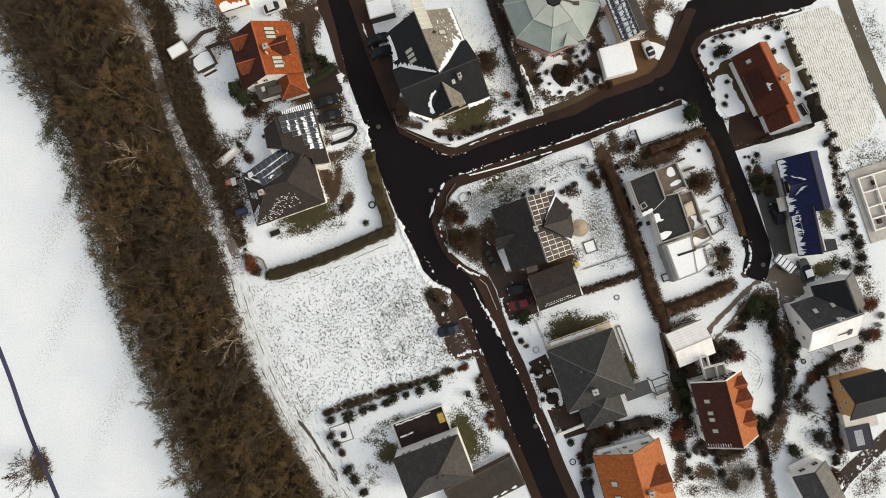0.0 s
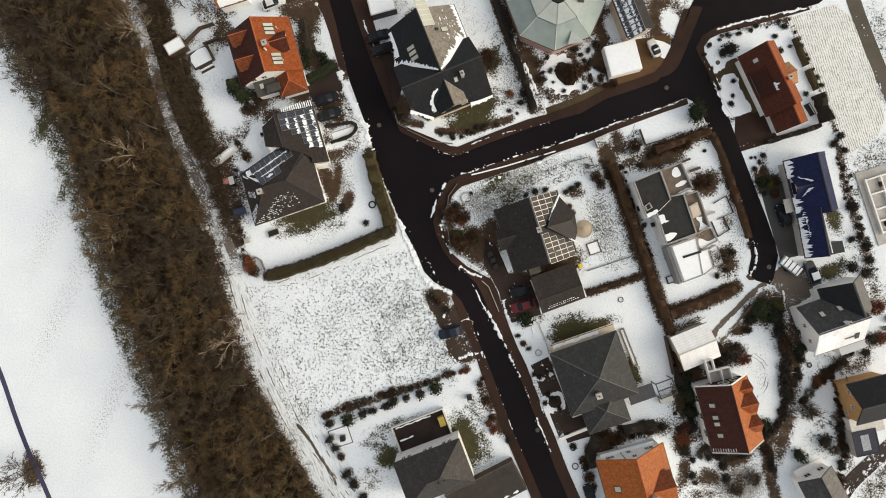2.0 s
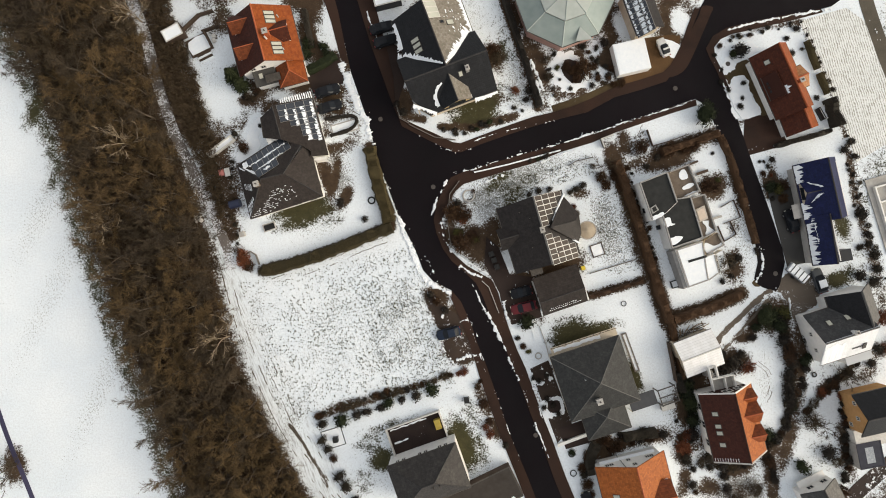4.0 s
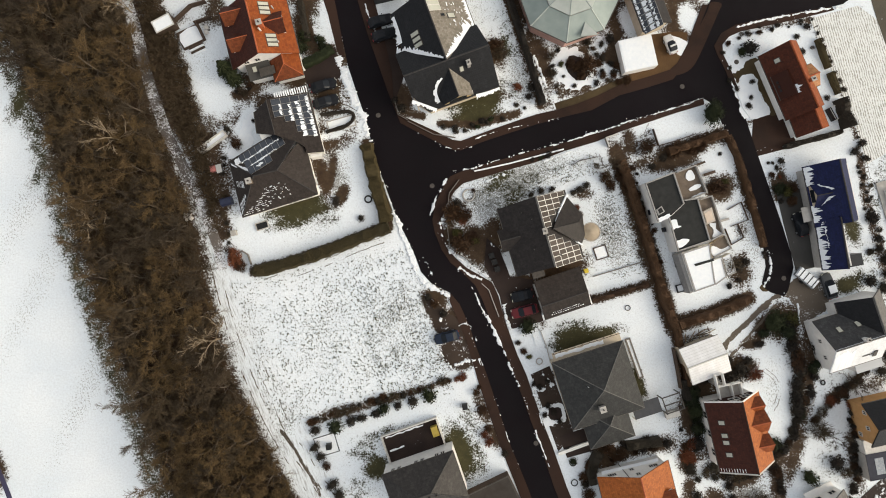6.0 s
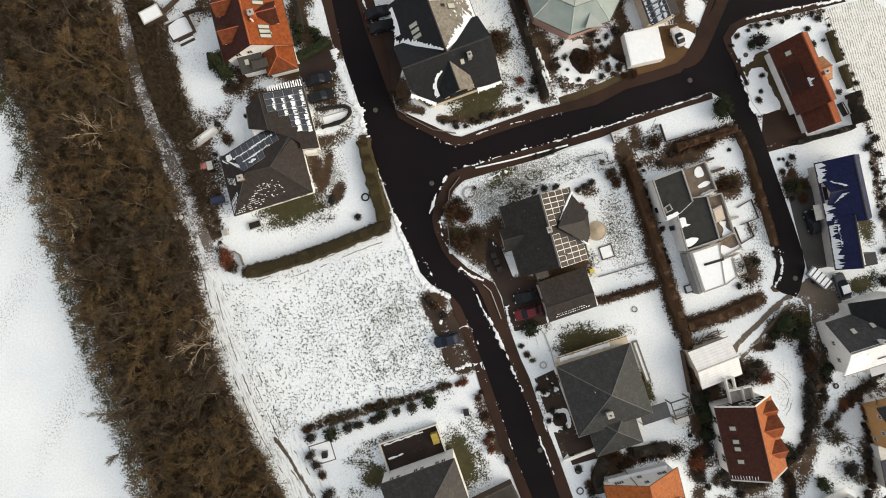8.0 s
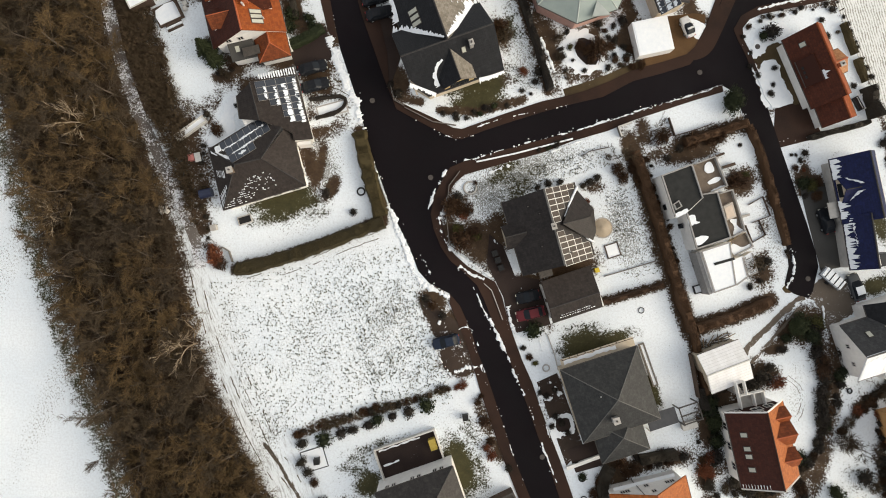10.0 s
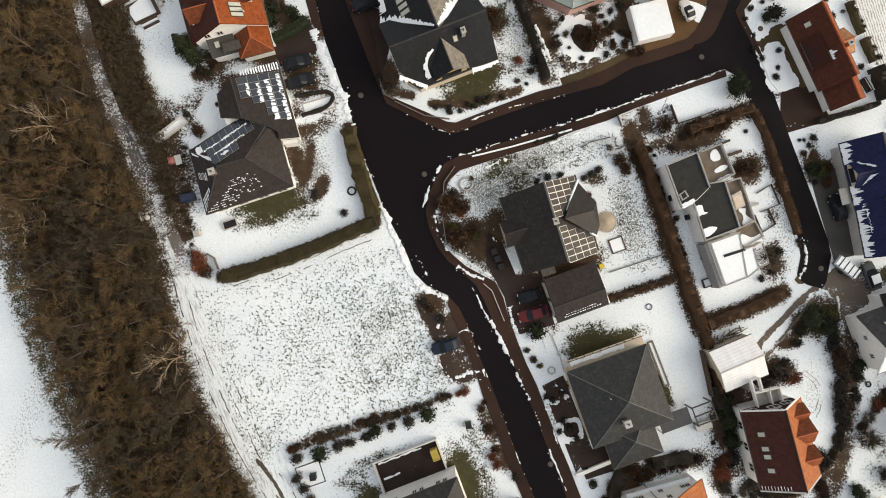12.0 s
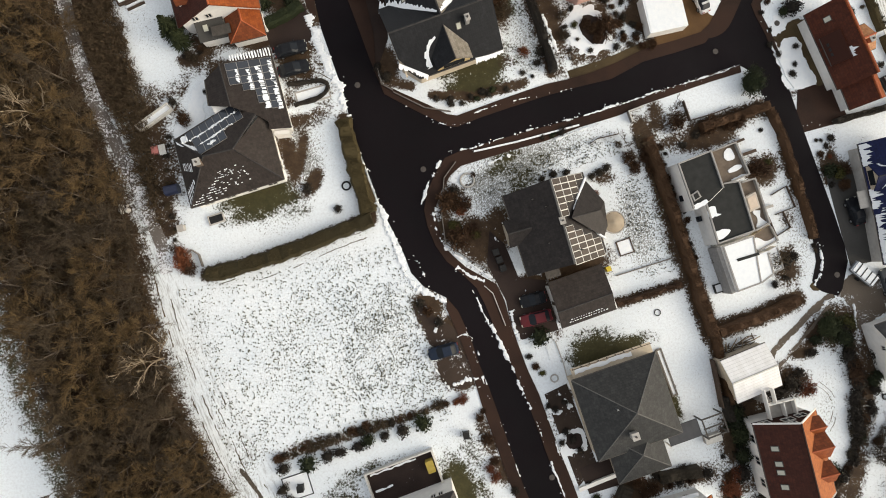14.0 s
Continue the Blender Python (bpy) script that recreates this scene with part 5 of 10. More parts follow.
def chimney(house, x, y, z0, z1, w=0.6, d=0.6, mat="wall_rose"):
    c = part("chimney", boxed(x - w / 2, x + w / 2, y - d / 2, y + d / 2, z0, z1), M[mat], house)
    bm = boxed(x - w / 2 - 0.08, x + w / 2 + 0.08, y - d / 2 - 0.08, y + d / 2 + 0.08, z1, z1 + 0.1)
    part("chimney_cap", bm, M["concrete"], c)
    part("flue", tube(bmesh.new(), (x, y, z1 + 0.05), (x, y, z1 + 0.4), 0.14, 0.12, 8), M["dark_trim"], c)


def dormer(house, fr, u, v, w, h, material, wall="wall_white", cap=None, second=None, glazed=True):
    """A small gabled dormer standing on a slope at (u, v)."""
    p = on(fr, u, v)
    side = fr[1]
    back = Vector((fr[2].x, fr[2].y, 0)).normalized()
    tan = fr[2].z / Vector((fr[2].x, fr[2].y)).length
    up = Vector((0, 0, 1))
    low, top = h * 0.45, h
    lb, tb = low / tan, top / tan

    def q(s, b, z):
        return p + side * s + back * b + up * z

    bm = bmesh.new()
    vs = [bm.verts.new(c) for c in (q(-w / 2, 0, -0.3), q(w / 2, 0, -0.3), q(w / 2, 0, low), q(0, 0, top - 0.05), q(-w / 2, 0, low), q(w / 2, lb, low), q(-w / 2, lb, low), q(0, tb, top - 0.05))]
    for f in ((0, 1, 2, 3, 4), (1, 5, 2), (0, 4, 6), (2, 5, 7, 3), (4, 3, 7, 6), (0, 6, 7, 5, 1)):
        bm.faces.new([vs[i] for i in f])
    bmesh.ops.recalc_face_normals(bm, faces=bm.faces)
    d = part("dormer", bm, M[wall], house)
    o = 0.25
    drop = (top - low) / (w / 2) * o
    a = slope(d, [q(w / 2 + o, -o, low - drop), q(w / 2 + o, lb - drop / tan, low - drop), q(0, tb, top), q(0, -o, top)], second or material, "dormer_slope", 0.12)
    b = slope(d, [q(-w / 2 - o, lb - drop / tan, low - drop), q(-w / 2 - o, -o, low - drop), q(0, -o, top), q(0, tb, top)], material, "dormer_slope", 0.12)
    caps(d, q(0, -o, top), q(0, tb, top), cap or M["ridge_dark"], 0.08)
    if glazed:
        gb = bmesh.new()
        g = [gb.verts.new(q(s * w * 0.32, b2, z)) for b2 in (-0.04, 0.02) for s, z in ((-1, 0.15), (1, 0.15), (1, low + 0.1), (-1, low + 0.1))]
        for f in ((0, 1, 2, 3), (7, 6, 5, 4), (0, 4, 5, 1), (1, 5, 6, 2), (2, 6, 7, 3), (3, 7, 4, 0)):
            gb.faces.new([g[i] for i in f])
        bmesh.ops.recalc_face_normals(gb, faces=gb.faces)
        part("pane", gb, M["pane"], d)
    return a, b


def snow_on(house, fr, u0, u1, v0, v1, rag0=0.3, rag1=0.3, seed=0, cell=0.25, thick=0.06, slant=0.0, teeth=False):
    """A ragged sheet of snow lying on a slope; teeth: its edge follows the rows of tiles."""
    rng = random.Random(seed)
    bm = bmesh.new()
    n = max(2, int((u1 - u0) / cell))
    prev = None
    lo = hi = 0.0
    for i in range(n + 1):
        u = u0 + (u1 - u0) * i / n
        lo = lo * 0.5 + (rng.random() - 0.5) * 2 * rag0
        hi = hi * (0.1 if teeth else 0.5) + (rng.random() - 0.5) * 2 * rag1
        a, b = v0 + lo + slant * i / n, v1 + hi + slant * i / n
        b = max(b, a + 0.05)
        ring = [bm.verts.new(on(fr, u, a, 0.01)), bm.verts.new(on(fr, u, a + 0.04, thick * (0.6 + rng.random() * 0.7))), bm.verts.new(on(fr, u, b - 0.03, thick * (0.6 + rng.random() * 0.7))), bm.verts.new(on(fr, u, b, 0.01))]
        if prev:
            for s, t in ((0, 1), (1, 2), (2, 3)):
                bm.faces.new((prev[s], ring[s], ring[t], prev[t]))
        prev = ring
    bmesh.ops.recalc_face_normals(bm, faces=bm.faces)
    return part("snow_patch", bm, M["snow"], house, "ragged patch of white snow")


def snow_strip(house, fr, line, wa, wb, seed):
    """Snow caught along a line on a roof, with teeth where it thaws on one side."""
    rng = random.Random(seed)
    line = smooth_line(line, 0.12)
    bm = bmesh.new()
    prev = None
    for i, p in enumerate(line):
        n = sides_of(line, i)
        w = (wa + (wb - wa) * i / len(line)) * (0.55 + 0.5 * rng.random() + 0.3 * noise.noise(Vector((p[0] * 1.7, p[1] * 1.7, seed))))
        a, b = Vector(p), Vector(p) - n * w
        za, zb = height_on(fr, a.x, a.y), height_on(fr, b.x, b.y)
        ring = [bm.verts.new(v) for v in ((*a, za), (*a, za + 0.10), (*b, zb + 0.07), (*b, zb))]
        if prev:
            for k in range(3):
                bm.faces.new((prev[k], prev[k + 1], ring[k + 1], ring[k]))
        prev = ring
    bmesh.ops.recalc_face_normals(bm, faces=bm.faces)
    return part("snow_patch", bm, M["snow"], house, "ragged white snow on the roof")


def flat_roof(house, x0, x1, y0, y1, z, wall="wall_white", top="flat", parapet=0.35, rim="trim", base=0.0, over=0.0):
    """A box of a building with a felt roof behind a parapet."""
    part("wall", boxed(x0, x1, y0, y1, base - 0.3, z), M[wall], house)
    part("roof", boxed(x0 + 0.2, x1 - 0.2, y0 + 0.2, y1 - 0.2, z, z + 0.08), M[top], house)
    bm = bmesh.new()
    o = over
    box(bm, x0 - o, x1 + o, y0 - o, y0 + 0.18, z, z + parapet)
    box(bm, x0 - o, x1 + o, y1 - 0.18, y1 + o, z, z + parapet)
    box(bm, x0 - o, x0 + 0.18, y0 + 0.18, y1 - 0.18, z, z + parapet)
    box(bm, x1 - 0.18, x1 + o, y0 + 0.18, y1 - 0.18, z, z + parapet)
    part("parapet", bm, M[rim], house)


# ---- houses ----
LOW = 0.8  # the houses here are low: storeys are drawn at this part of the heights below

def house(name, rect, label, category="house", z=0.0, tall=LOW):
    cx, cy, L, W, turn = rect
    ob = thing(name, cx, cy, turn, label, category, z)
    ob.scale = (1, 1, tall)
    return ob, L, W


def local(main, wing):
    """Where a wing lies in its house's own plan: x, y, turn, length, width."""
    d = Matrix.Rotation(radians(-main[4]), 2) @ Vector((wing[0] - main[0], wing[1] - main[1]))
    return d.x, d.y, wing[4] - main[4], wing[2], wing[3]


def grey_pyramid_house():
    h, L, W = house("house", (23.55, -18.50, 11.62, 10.93, 19.7), "house with a grey tiled pyramid roof and cream walls")
    g = M["tile_grey"]
    f = roof(h, L, W, 5.0, 9.2, (g, g, g, g), (L / 2, L / 2), 0.3, M["wall_cream"])
    chimney(h, -0.9, -2.9, 6.0, 8.4, 0.8, 0.8, "concrete")
    part("vent_pipe", tube(bmesh.new(), (-2.0, 1.0, 7.0), (-2.0, 1.0, 8.6), 0.08, 0.08, 8), M["steel"], h)
    for x in (-3.5, -0.5, 2.8):
        window(h, x, W / 2 - 0.3, 3.4, 90, 1.5, 1.3)
    roof(h, 7.3, 6.8, 3.6, 6.1, (g, g, g, g), (3.64, 3.64), 0.4, M["wall_cream"], ox=-0.3, oy=-6.2)
    bm = boxed(-L / 2 + 0.6, L / 2 + 0.2, W / 2 - 0.28, W / 2 + 1.1, 3.0, 3.2)
    part("balcony", bm, M["wall_cream"], h, "cream balcony floor")
    part("snow_patch", ribbon([(-L / 2 + 1.0 + k * 0.5, W / 2 + 0.5) for k in range(int(L * 1.5))], 0.5, 3.2, 3.27, 0.5, random.Random(17)), M["snow"], h, "snow lying on the balcony")
    for k in range(int(L / 1.2)):
        part("post", boxed(-L / 2 + 0.8 + k * 1.2, -L / 2 + 0.88 + k * 1.2, W / 2 + 1.02, W / 2 + 1.1, 3.2, 4.0), M["wood"], h)
    part("balcony_rail", boxed(-L / 2 + 0.6, L / 2 + 0.2, W / 2 + 1.02, W / 2 + 1.1, 4.0, 4.08), M["wood"], h)


def dark_hip_house():
    h, L, W = house("house", (-2.87, -34.76, 11.60, 7.53, 21.2), "house with a dark grey hipped roof and white upper storey", tall=1.0)
    g = M["tile_dark_warm"]
    f = roof(h, L, W, 5.0, 8.4, (g, g, g, g), (L / 2 - 1.0, L / 2 - 1.0), 0.12, M["wall_white"])
    for x in (-3.6, 0.2, 3.6):
        window(h, x - 0.5, W / 2 - 0.12, 4.0, 90, 0.7, 1.0)
        window(h, x + 0.5, W / 2 - 0.12, 4.0, 90, 0.7, 1.0)
    for x in (0.6, 1.6):
        part("vent_pipe", tube(bmesh.new(), (x, -0.8, 7.0), (x, -0.8, 8.3), 0.12, 0.12, 8), M["dark_trim"], h)
    W = W + 2.4  # the terrace lies clear of the wall
    part("terrace_deck", boxed(-L / 2 + 1.0, L / 2 - 1.4, W / 2 - 1.6, W / 2 + 3.2, 0.02, 0.2), M["drive"], h, "dark wet sunken terrace")
    for x0, x1, y0, y1 in ((-L / 2 + 1.0, L / 2 - 1.4, W / 2 + 3.2, W / 2 + 3.4), (-L / 2 + 0.8, -L / 2 + 1.0, W / 2 - 1.6, W / 2 + 3.4), (L / 2 - 1.4, L / 2 - 1.2, W / 2 - 1.6, W / 2 + 3.4)):
        part("terrace_parapet", boxed(x0, x1, y0, y1, 0.0, 1.0), M["trim"], h)
    for y, n in ((2.75, 14), (0.5, 6)):
        part("snow_patch", ribbon([(-L / 2 + 1.4 + k * 0.5, W / 2 + y) for k in range(n)], 0.2, 0.2, 0.25, 0.9, random.Random(int(y * 10))), M["snow"], h, "thin line of snow")
    part("awning_box", boxed(L / 2 - 2.6, L / 2 - 1.6, W / 2 + 0.6, W / 2 + 2.2, 0.2, 1.4), M["ochre_cloth"], h, "yellow covered box")


def orange_house():
    h, L, W = house("house", (-32.05, 35.49, 9.4, 11.0, -73.8), "house with a bright orange tiled roof and dormers")
    o, c, shade = M["tile_orange"], M["ridge_red"], M["tile_red_shaded"]
    # west slope takes the darker copy: its shade is painted, east stays orange
    f = roof(h, L, W, 4.2, 8.8, (shade, o), (0, 0), 0.5, M["wall_white"], c)
    # -y is the west side, +y the east side
    for u in (1.6, 5.9):
        # north slopes darker than south ones: their shade is put into the tiles
        dormer(h, f["s"], u, 1.5, 2.6, 2.6, shade, "wall_white", c, second=M["tile_rust"])
    for u in (1.0, 6.2):
        for k in range(3):
            skylight(h, f["n"], u + 0.72 * k, 3.4, 0.68, 1.9)
    dormer(h, f["n"], L / 2 + 0.1, 1.5, 3.0, 2.7, M["tile_red"], "wall_white", c)
    chimney(h, 0.4, 1.3, 7.2, 9.6, 0.75, 0.75, "ridge_red")
    part("vent_pipe", tube(bmesh.new(), (1.1, 1.0, 7.4), (1.1, 1.0, 9.0), 0.16, 0.16, 8), M["trim"], h, "white roof vent")
    for x, y in ((2.9, 3.0), (-2.6, 3.4)):
        part("vent_pipe", tube(bmesh.new(), (x, y, 5.6), (x, y, 7.0), 0.12, 0.12, 8), M["concrete"], h)
    # porch roof: lit east slope orange, west and south coloured darker as shade
    roof(h, 3.6, 4.8, 2.7, 4.5, (M["tile_rust"], o, o, M["tile_rust"]), (0, 2.0), 0.3, M["wall_white"], c, ox=L / 2 + 1.3, oy=2.7)
    for y in (-3.0, -1.2):
        window(h, L / 2 - 0.5, y, 4.6, 0, 0.9, 1.2)
    lean = slope(h, [(L / 2 + 2.0, -3.6, 2.5), (L / 2 + 2.0, 0.2, 2.5), (L / 2 - 0.52, 0.2, 3.4), (L / 2 - 0.52, -3.6, 3.4)], M["drive_grey"], "lean_to_roof", 0.12, "grey lean-to roof")
    skylight(h, lean, 0.9, 1.2, 0.8, 1.0)
    part("lean_to_wall", boxed(L / 2 - 0.5, L / 2 + 1.8, -3.4, 0.1, -0.3, 2.36), M["wall_white"], h)
    part("awning", boxed(L / 2 + 0.6, L / 2 + 1.9, -1.6, 0.9, 3.3, 3.5), M["dark_trim"], h, "folded dark awning")
    part("side_wall", boxed(L / 2 - 0.3, L / 2 + 1.7, 4.9, 5.2, -0.2, 2.6), M["wall_white"], h, "white screen wall")


def solar_hip_house():
    h, L, W = house("house", (-29.26, 12.77, 14.34, 10.04, 18.6), "bungalow with dark brown hipped roof and solar panels", tall=1.0)
    b, dark = M["tile_umber"], M["ridge_dark"]
    nw, sw, se = (-5.9, 4.1), (-6.3, -5.1), (6.25, -4.95)
    top_w, top_e, knee = (-1.9, 0.0), (1.9, -0.2), (5.6, 3.7)
    # main part: south, west, east and the skewed north slope
    fs = facet(h, sw, se, 3.0, 0.62, [sw, se, top_e, top_w], b)
    fw = facet(h, nw, sw, 3.0, 0.70, [nw, sw, top_w], M["tile_umber"])
    fe = facet(h, se, (6.5, 1.7), 3.0, 0.70, [se, (6.5, 1.7), (6.6, 2.7), knee, top_e], M["tile_umber"])
    fn = facet(h, (0.0, 5.8), nw, 3.0, 0.50, [(0.0, 5.8), nw, top_w, top_e, knee, (2.7, 5.6), (1.2, 6.15)], b)
    # wing with a long low slope to the street and a short one behind
    ge = facet(h, (9.1, 1.3), (9.45, 12.6), 3.0, 0.25, [(9.1, 1.3), (9.45, 12.6), (2.9, 11.3), (2.75, 5.6), knee, (6.6, 2.7), (6.5, 1.7)], b)
    gw = facet(h, (0.1, 10.6), (-0.4, 7.2), 2.9, 0.55, [(0.1, 10.6), (-0.4, 7.2), (2.72, 5.6), (2.86, 11.3)], M["tile_umber"])
    for fr, p, q in ((fs, sw, top_w), (fs, se, top_e), (fs, top_w, top_e), (fw, nw, top_w), (fn, top_e, knee), (ge, (2.9, 11.3), (2.75, 5.6))):
        ridge_line(h, fr, p, q, dark, 0.09)
    for p, q in ((sw, se), (nw, sw), (se, (6.5, 1.7)), ((9.1, 1.3), (9.45, 12.6)), ((0.0, 5.8), nw), ((0.1, 10.6), (-0.4, 7.2))):
        gutter(h, (*p, 2.9), (*q, 2.9))
    part("wall", prism(bmesh.new(), [(-6.0, -4.8), (6.0, -4.7), (6.2, 1.9), (8.8, 1.6), (9.1, 12.2), (3.0, 11.0), (0.3, 10.3), (-0.1, 7.3), (0.2, 5.6), (-5.6, 3.9)], -0.3, 2.95), M["wall_white"], h, "white rendered wall")
    part("terrace_wall", ribbon([(6.6, 1.5), (8.6, 1.1)], 0.5, 0.0, 2.2), M["wall_white"], h, "white wall of the sheltered terrace")
    panels(h, ge, 2.9, 0.2, 7, 4, 0.97, 1.47, "panel", skip=[(i, 3) for i in range(4)] + [(i, 2) for i in range(3)] + [(0, 1)])
    for j, (v0, v1, u0, u1) in enumerate(((0.25, 0.85, 2.6, 9.5), (1.75, 2.4, 3.0, 9.4), (3.2, 3.65, 5.7, 9.4), (4.65, 5.05, 6.9, 9.3))):
        for i in range(int((u1 - u0) / 0.97)):
            snow_on(h, ge, u0 + i * 0.97 + 0.03, u0 + i * 0.97 + 0.9, v0, v1, 0.06, 0.14, 120 + j * 11 + i, 0.14, 0.17)
    for k in range(15):
        snow_on(h, ge, 9.9 + 0.04 * (k % 3), 11.0 - 0.02 * k, 0.1 + 0.36 * k, 0.28 + 0.36 * k, 0.03, 0.05, 160 + k, 0.2, 0.04)
    panels(h, fn, -3.7, 0.30, 8, 1, 1.03, 1.55, "panel")
    panels(h, fn, -3.2, 1.87, 7, 1, 1.03, 1.55, "panel")
    panels(h, fn, -0.2, 3.44, 4, 1, 1.03, 1.55, "panel")
    for k, (u0, u1, v0, v1) in enumerate(((0.2, 4.3, 1.75, 2.05), (-2.6, 1.4, 1.7, 1.95), (-0.2, 3.2, 3.25, 3.55), (-1.6, 1.2, 3.2, 3.35), (1.2, 2.4, 4.0, 4.3), (4.4, 5.3, 0.5, 1.6))):
        snow_on(h, fn, u0, u1, v0, v1, 0.06, 0.14, 20 + k, 0.16, 0.18)
    snow_on(h, fn, 3.9, 6.0, 3.3, 4.1, 0.1, 0.1, 27, 0.12, 0.06, slant=-2.9)
    rng = random.Random(91)
    for k in range(12):
        for i in range(int(15 - 0.9 * k)):
            u, v = 0.4 + 0.62 * k * 0.9 + i * 0.31, 0.2 + k * 0.31
            if rng.random() < 1.0 - 0.05 * k - 0.055 * i:
                snow_on(h, fs, u, u + rng.uniform(0.18, 0.27), v, v + rng.uniform(0.07, 0.13), 0.02, 0.03, 400 + k * 20 + i, 0.12, 0.04)
    for k in range(30):
        u, v = rng.uniform(4.4, 8.6), rng.uniform(1.0, 3.6)
        snow_on(h, fs, u, u + rng.uniform(0.1, 0.24), v, v + rng.uniform(0.06, 0.14), 0.02, 0.04, 700 + k, 0.08, 0.04)
    for k in range(6):
        snow_on(h, fw, 7.0 - 0.2 * k, 8.9 - 0.45 * k, 0.2 + k * 0.33, 0.36 + k * 0.33, 0.04, 0.05, 30 + k, 0.16, 0.04)
        snow_on(h, fw, 3.4 + 0.1 * k, 4.4 + 0.12 * k, 0.6 + k * 0.3, 0.7 + k * 0.3, 0.04, 0.05, 50 + k, 0.16, 0.04)
    chimney(h, -2.7, -0.6, 4.8, 6.6, 0.75, 0.75, "chimney_tan")
    for x in (-4.4, -1.4, 1.6, 4.4):
        window(h, x, -4.78, 1.7, 270, 1.4, 1.3)
    for y in (-2.6, 0.0):
        window(h, 6.1, y, 1.7, 0, 1.3, 1.4)


def dark_cross_house():
    h, L, W = house("house", (-1.73, 30.38, 14.16, 9.76, 22.1), "large house with anthracite tiles, crossed gables and frost", tall=1.0)
    d, fr, cap = M["tile_dark"], M["tile_frost"], M["ridge_dark"]
    # long roof with a cut-off south-west corner
    fs = facet(h, (-4.8, -5.2), (6.9, -5.2), 3.5, 0.68, [(-4.8, -5.2), (6.9, -5.2), (6.9, 0.3), (-7.0, 0.3), (-6.8, -2.4)], d)
    fn = facet(h, (6.8, 5.2), (-6.9, 5.2), 3.9, 0.68, [(6.8, 5.2), (-6.9, 5.2), (-7.0, 0.3), (6.9, 0.3)], M["tile_dark"])
    ridge_line(h, fs, (-7.0, 0.3), (6.9, 0.3), cap, 0.12, "ridge")
    # crossing roof to the north
    gw = facet(h, (-5.5, 11.5), (-5.5, 4.6), 3.7, 0.68, [(-5.5, 11.5), (-5.5, 4.6), (0.0, 0.3), (0.0, 11.5)], d)
    ge = facet(h, (6.6, 4.4), (6.6, 11.5), 3.3, 0.62, [(6.6, 4.4), (6.6, 11.5), (0.0, 11.5), (0.0, 0.3)], fr)
    ridge_line(h, gw, (0.0, 0.3), (0.0, 11.5), cap, 0.12, "ridge")
    part("wall", prism(bmesh.new(), [(-4.5, -4.7), (6.4, -4.7), (6.4, 4.6), (6.1, 4.7), (6.1, 11.2), (-5.0, 11.2), (-5.0, 4.7), (-6.4, 4.7), (-6.4, -2.4)], -0.3, 3.4), M["wall_cream"], h, "cream rendered wall")
    for x in (-6.45, 6.25):
        bm = bmesh.new()
        tri = [bm.verts.new((x + k, y, z)) for k in (0, 0.2) for y, z in ((-4.4, 3.3), (4.4, 3.3), (0.3, 6.8))]
        for q in ((0, 1, 2), (3, 5, 4), (0, 3, 4, 1), (1, 4, 5, 2), (2, 5, 3, 0)):
            bm.faces.new([tri[i] for i in q])
        bmesh.ops.recalc_face_normals(bm, faces=bm.faces)
        part("gable_wall", bm, M["wall_cream"], h)
    for p, q in (((-4.8, -5.2), (6.9, -5.2)), ((-5.5, 11.5), (-5.5, 4.9)), ((6.6, 4.4), (6.6, 11.5)), ((-6.8, -2.4), (-4.8, -5.2))):
        gutter(h, (*p, 3.35), (*q, 3.35))
    # front gable over the entrance
    dormer(h, fs, 4.75, 0.15, 4.5, 3.0, d, "wall_ochre_pale", second=fr)
    snow_on(h, fs, 6.3, 7.4, 2.4, 3.0, 0.12, 0.25, 63, 0.08, 0.07, slant=-2.2)
    for fr_, line, wa, wb, seed in (
        (gw, [(-0.38, 0.77), (-2.19, 2.31), (-3.79, 3.62), (-5.68, 4.57), (-6.87, 5.15)], 0.2, 1.5, 1),
        (gw, [(-5.24, 6.47), (-5.04, 8.23), (-5.01, 10.86)], -1.0, -0.5, 2),
        (ge, [(-0.01, 0.54), (1.39, 1.38), (3.20, 2.48), (4.98, 3.42), (6.55, 4.22)], -0.25, -2.6, 3),
        (fs, [(-1.39, -1.73), (-2.36, -2.34), (-2.89, -3.23), (-2.81, -4.49)], 0.35, 0.8, 4),
        (fs, [(-6.85, -2.95), (-5.25, -4.05), (-3.63, -5.17)], 0.5, 0.6, 5),
        (fs, [(2.96, -5.16), (4.79, -5.33), (6.85, -5.34)], 0.7, 0.4, 6),
    ):
        snow_strip(h, fr_, line, wa, wb, seed)
    panels(h, ge, 3.9, 5.4, 7, 1, 0.92, 2.3, "skylight", gap=0.16, frame_mat="trim")
    skylight(h, ge, 2.5, 3.2, 0.9, 1.4)
    skylight(h, ge, 2.9, 5.1, 0.5, 0.7, "pane")
    for u in (4.6, 5.5, 6.4):
        skylight(h, gw, u, 2.2, 0.75, 1.6, "skylight")
    snow_on(h, ge, 0.1, 7.0, 0.05, 0.75, 0.05, 0.3, 9, 0.12, 0.08, teeth=True)
    rng = random.Random(18)
    for k in range(26):
        u, v = rng.uniform(0.6, 6.8), rng.uniform(1.0, 4.6)
        snow_on(h, ge, u, u + rng.uniform(0.1, 0.4), v, v + rng.uniform(0.06, 0.25), 0.03, 0.05, 500 + k, 0.1, 0.04)
    chimney(h, 3.0, -1.2, 6.0, 7.4, 0.5, 0.7, "rim_grey")
    skylight(h, fs, 6.3, 4.2, 0.7, 0.9)
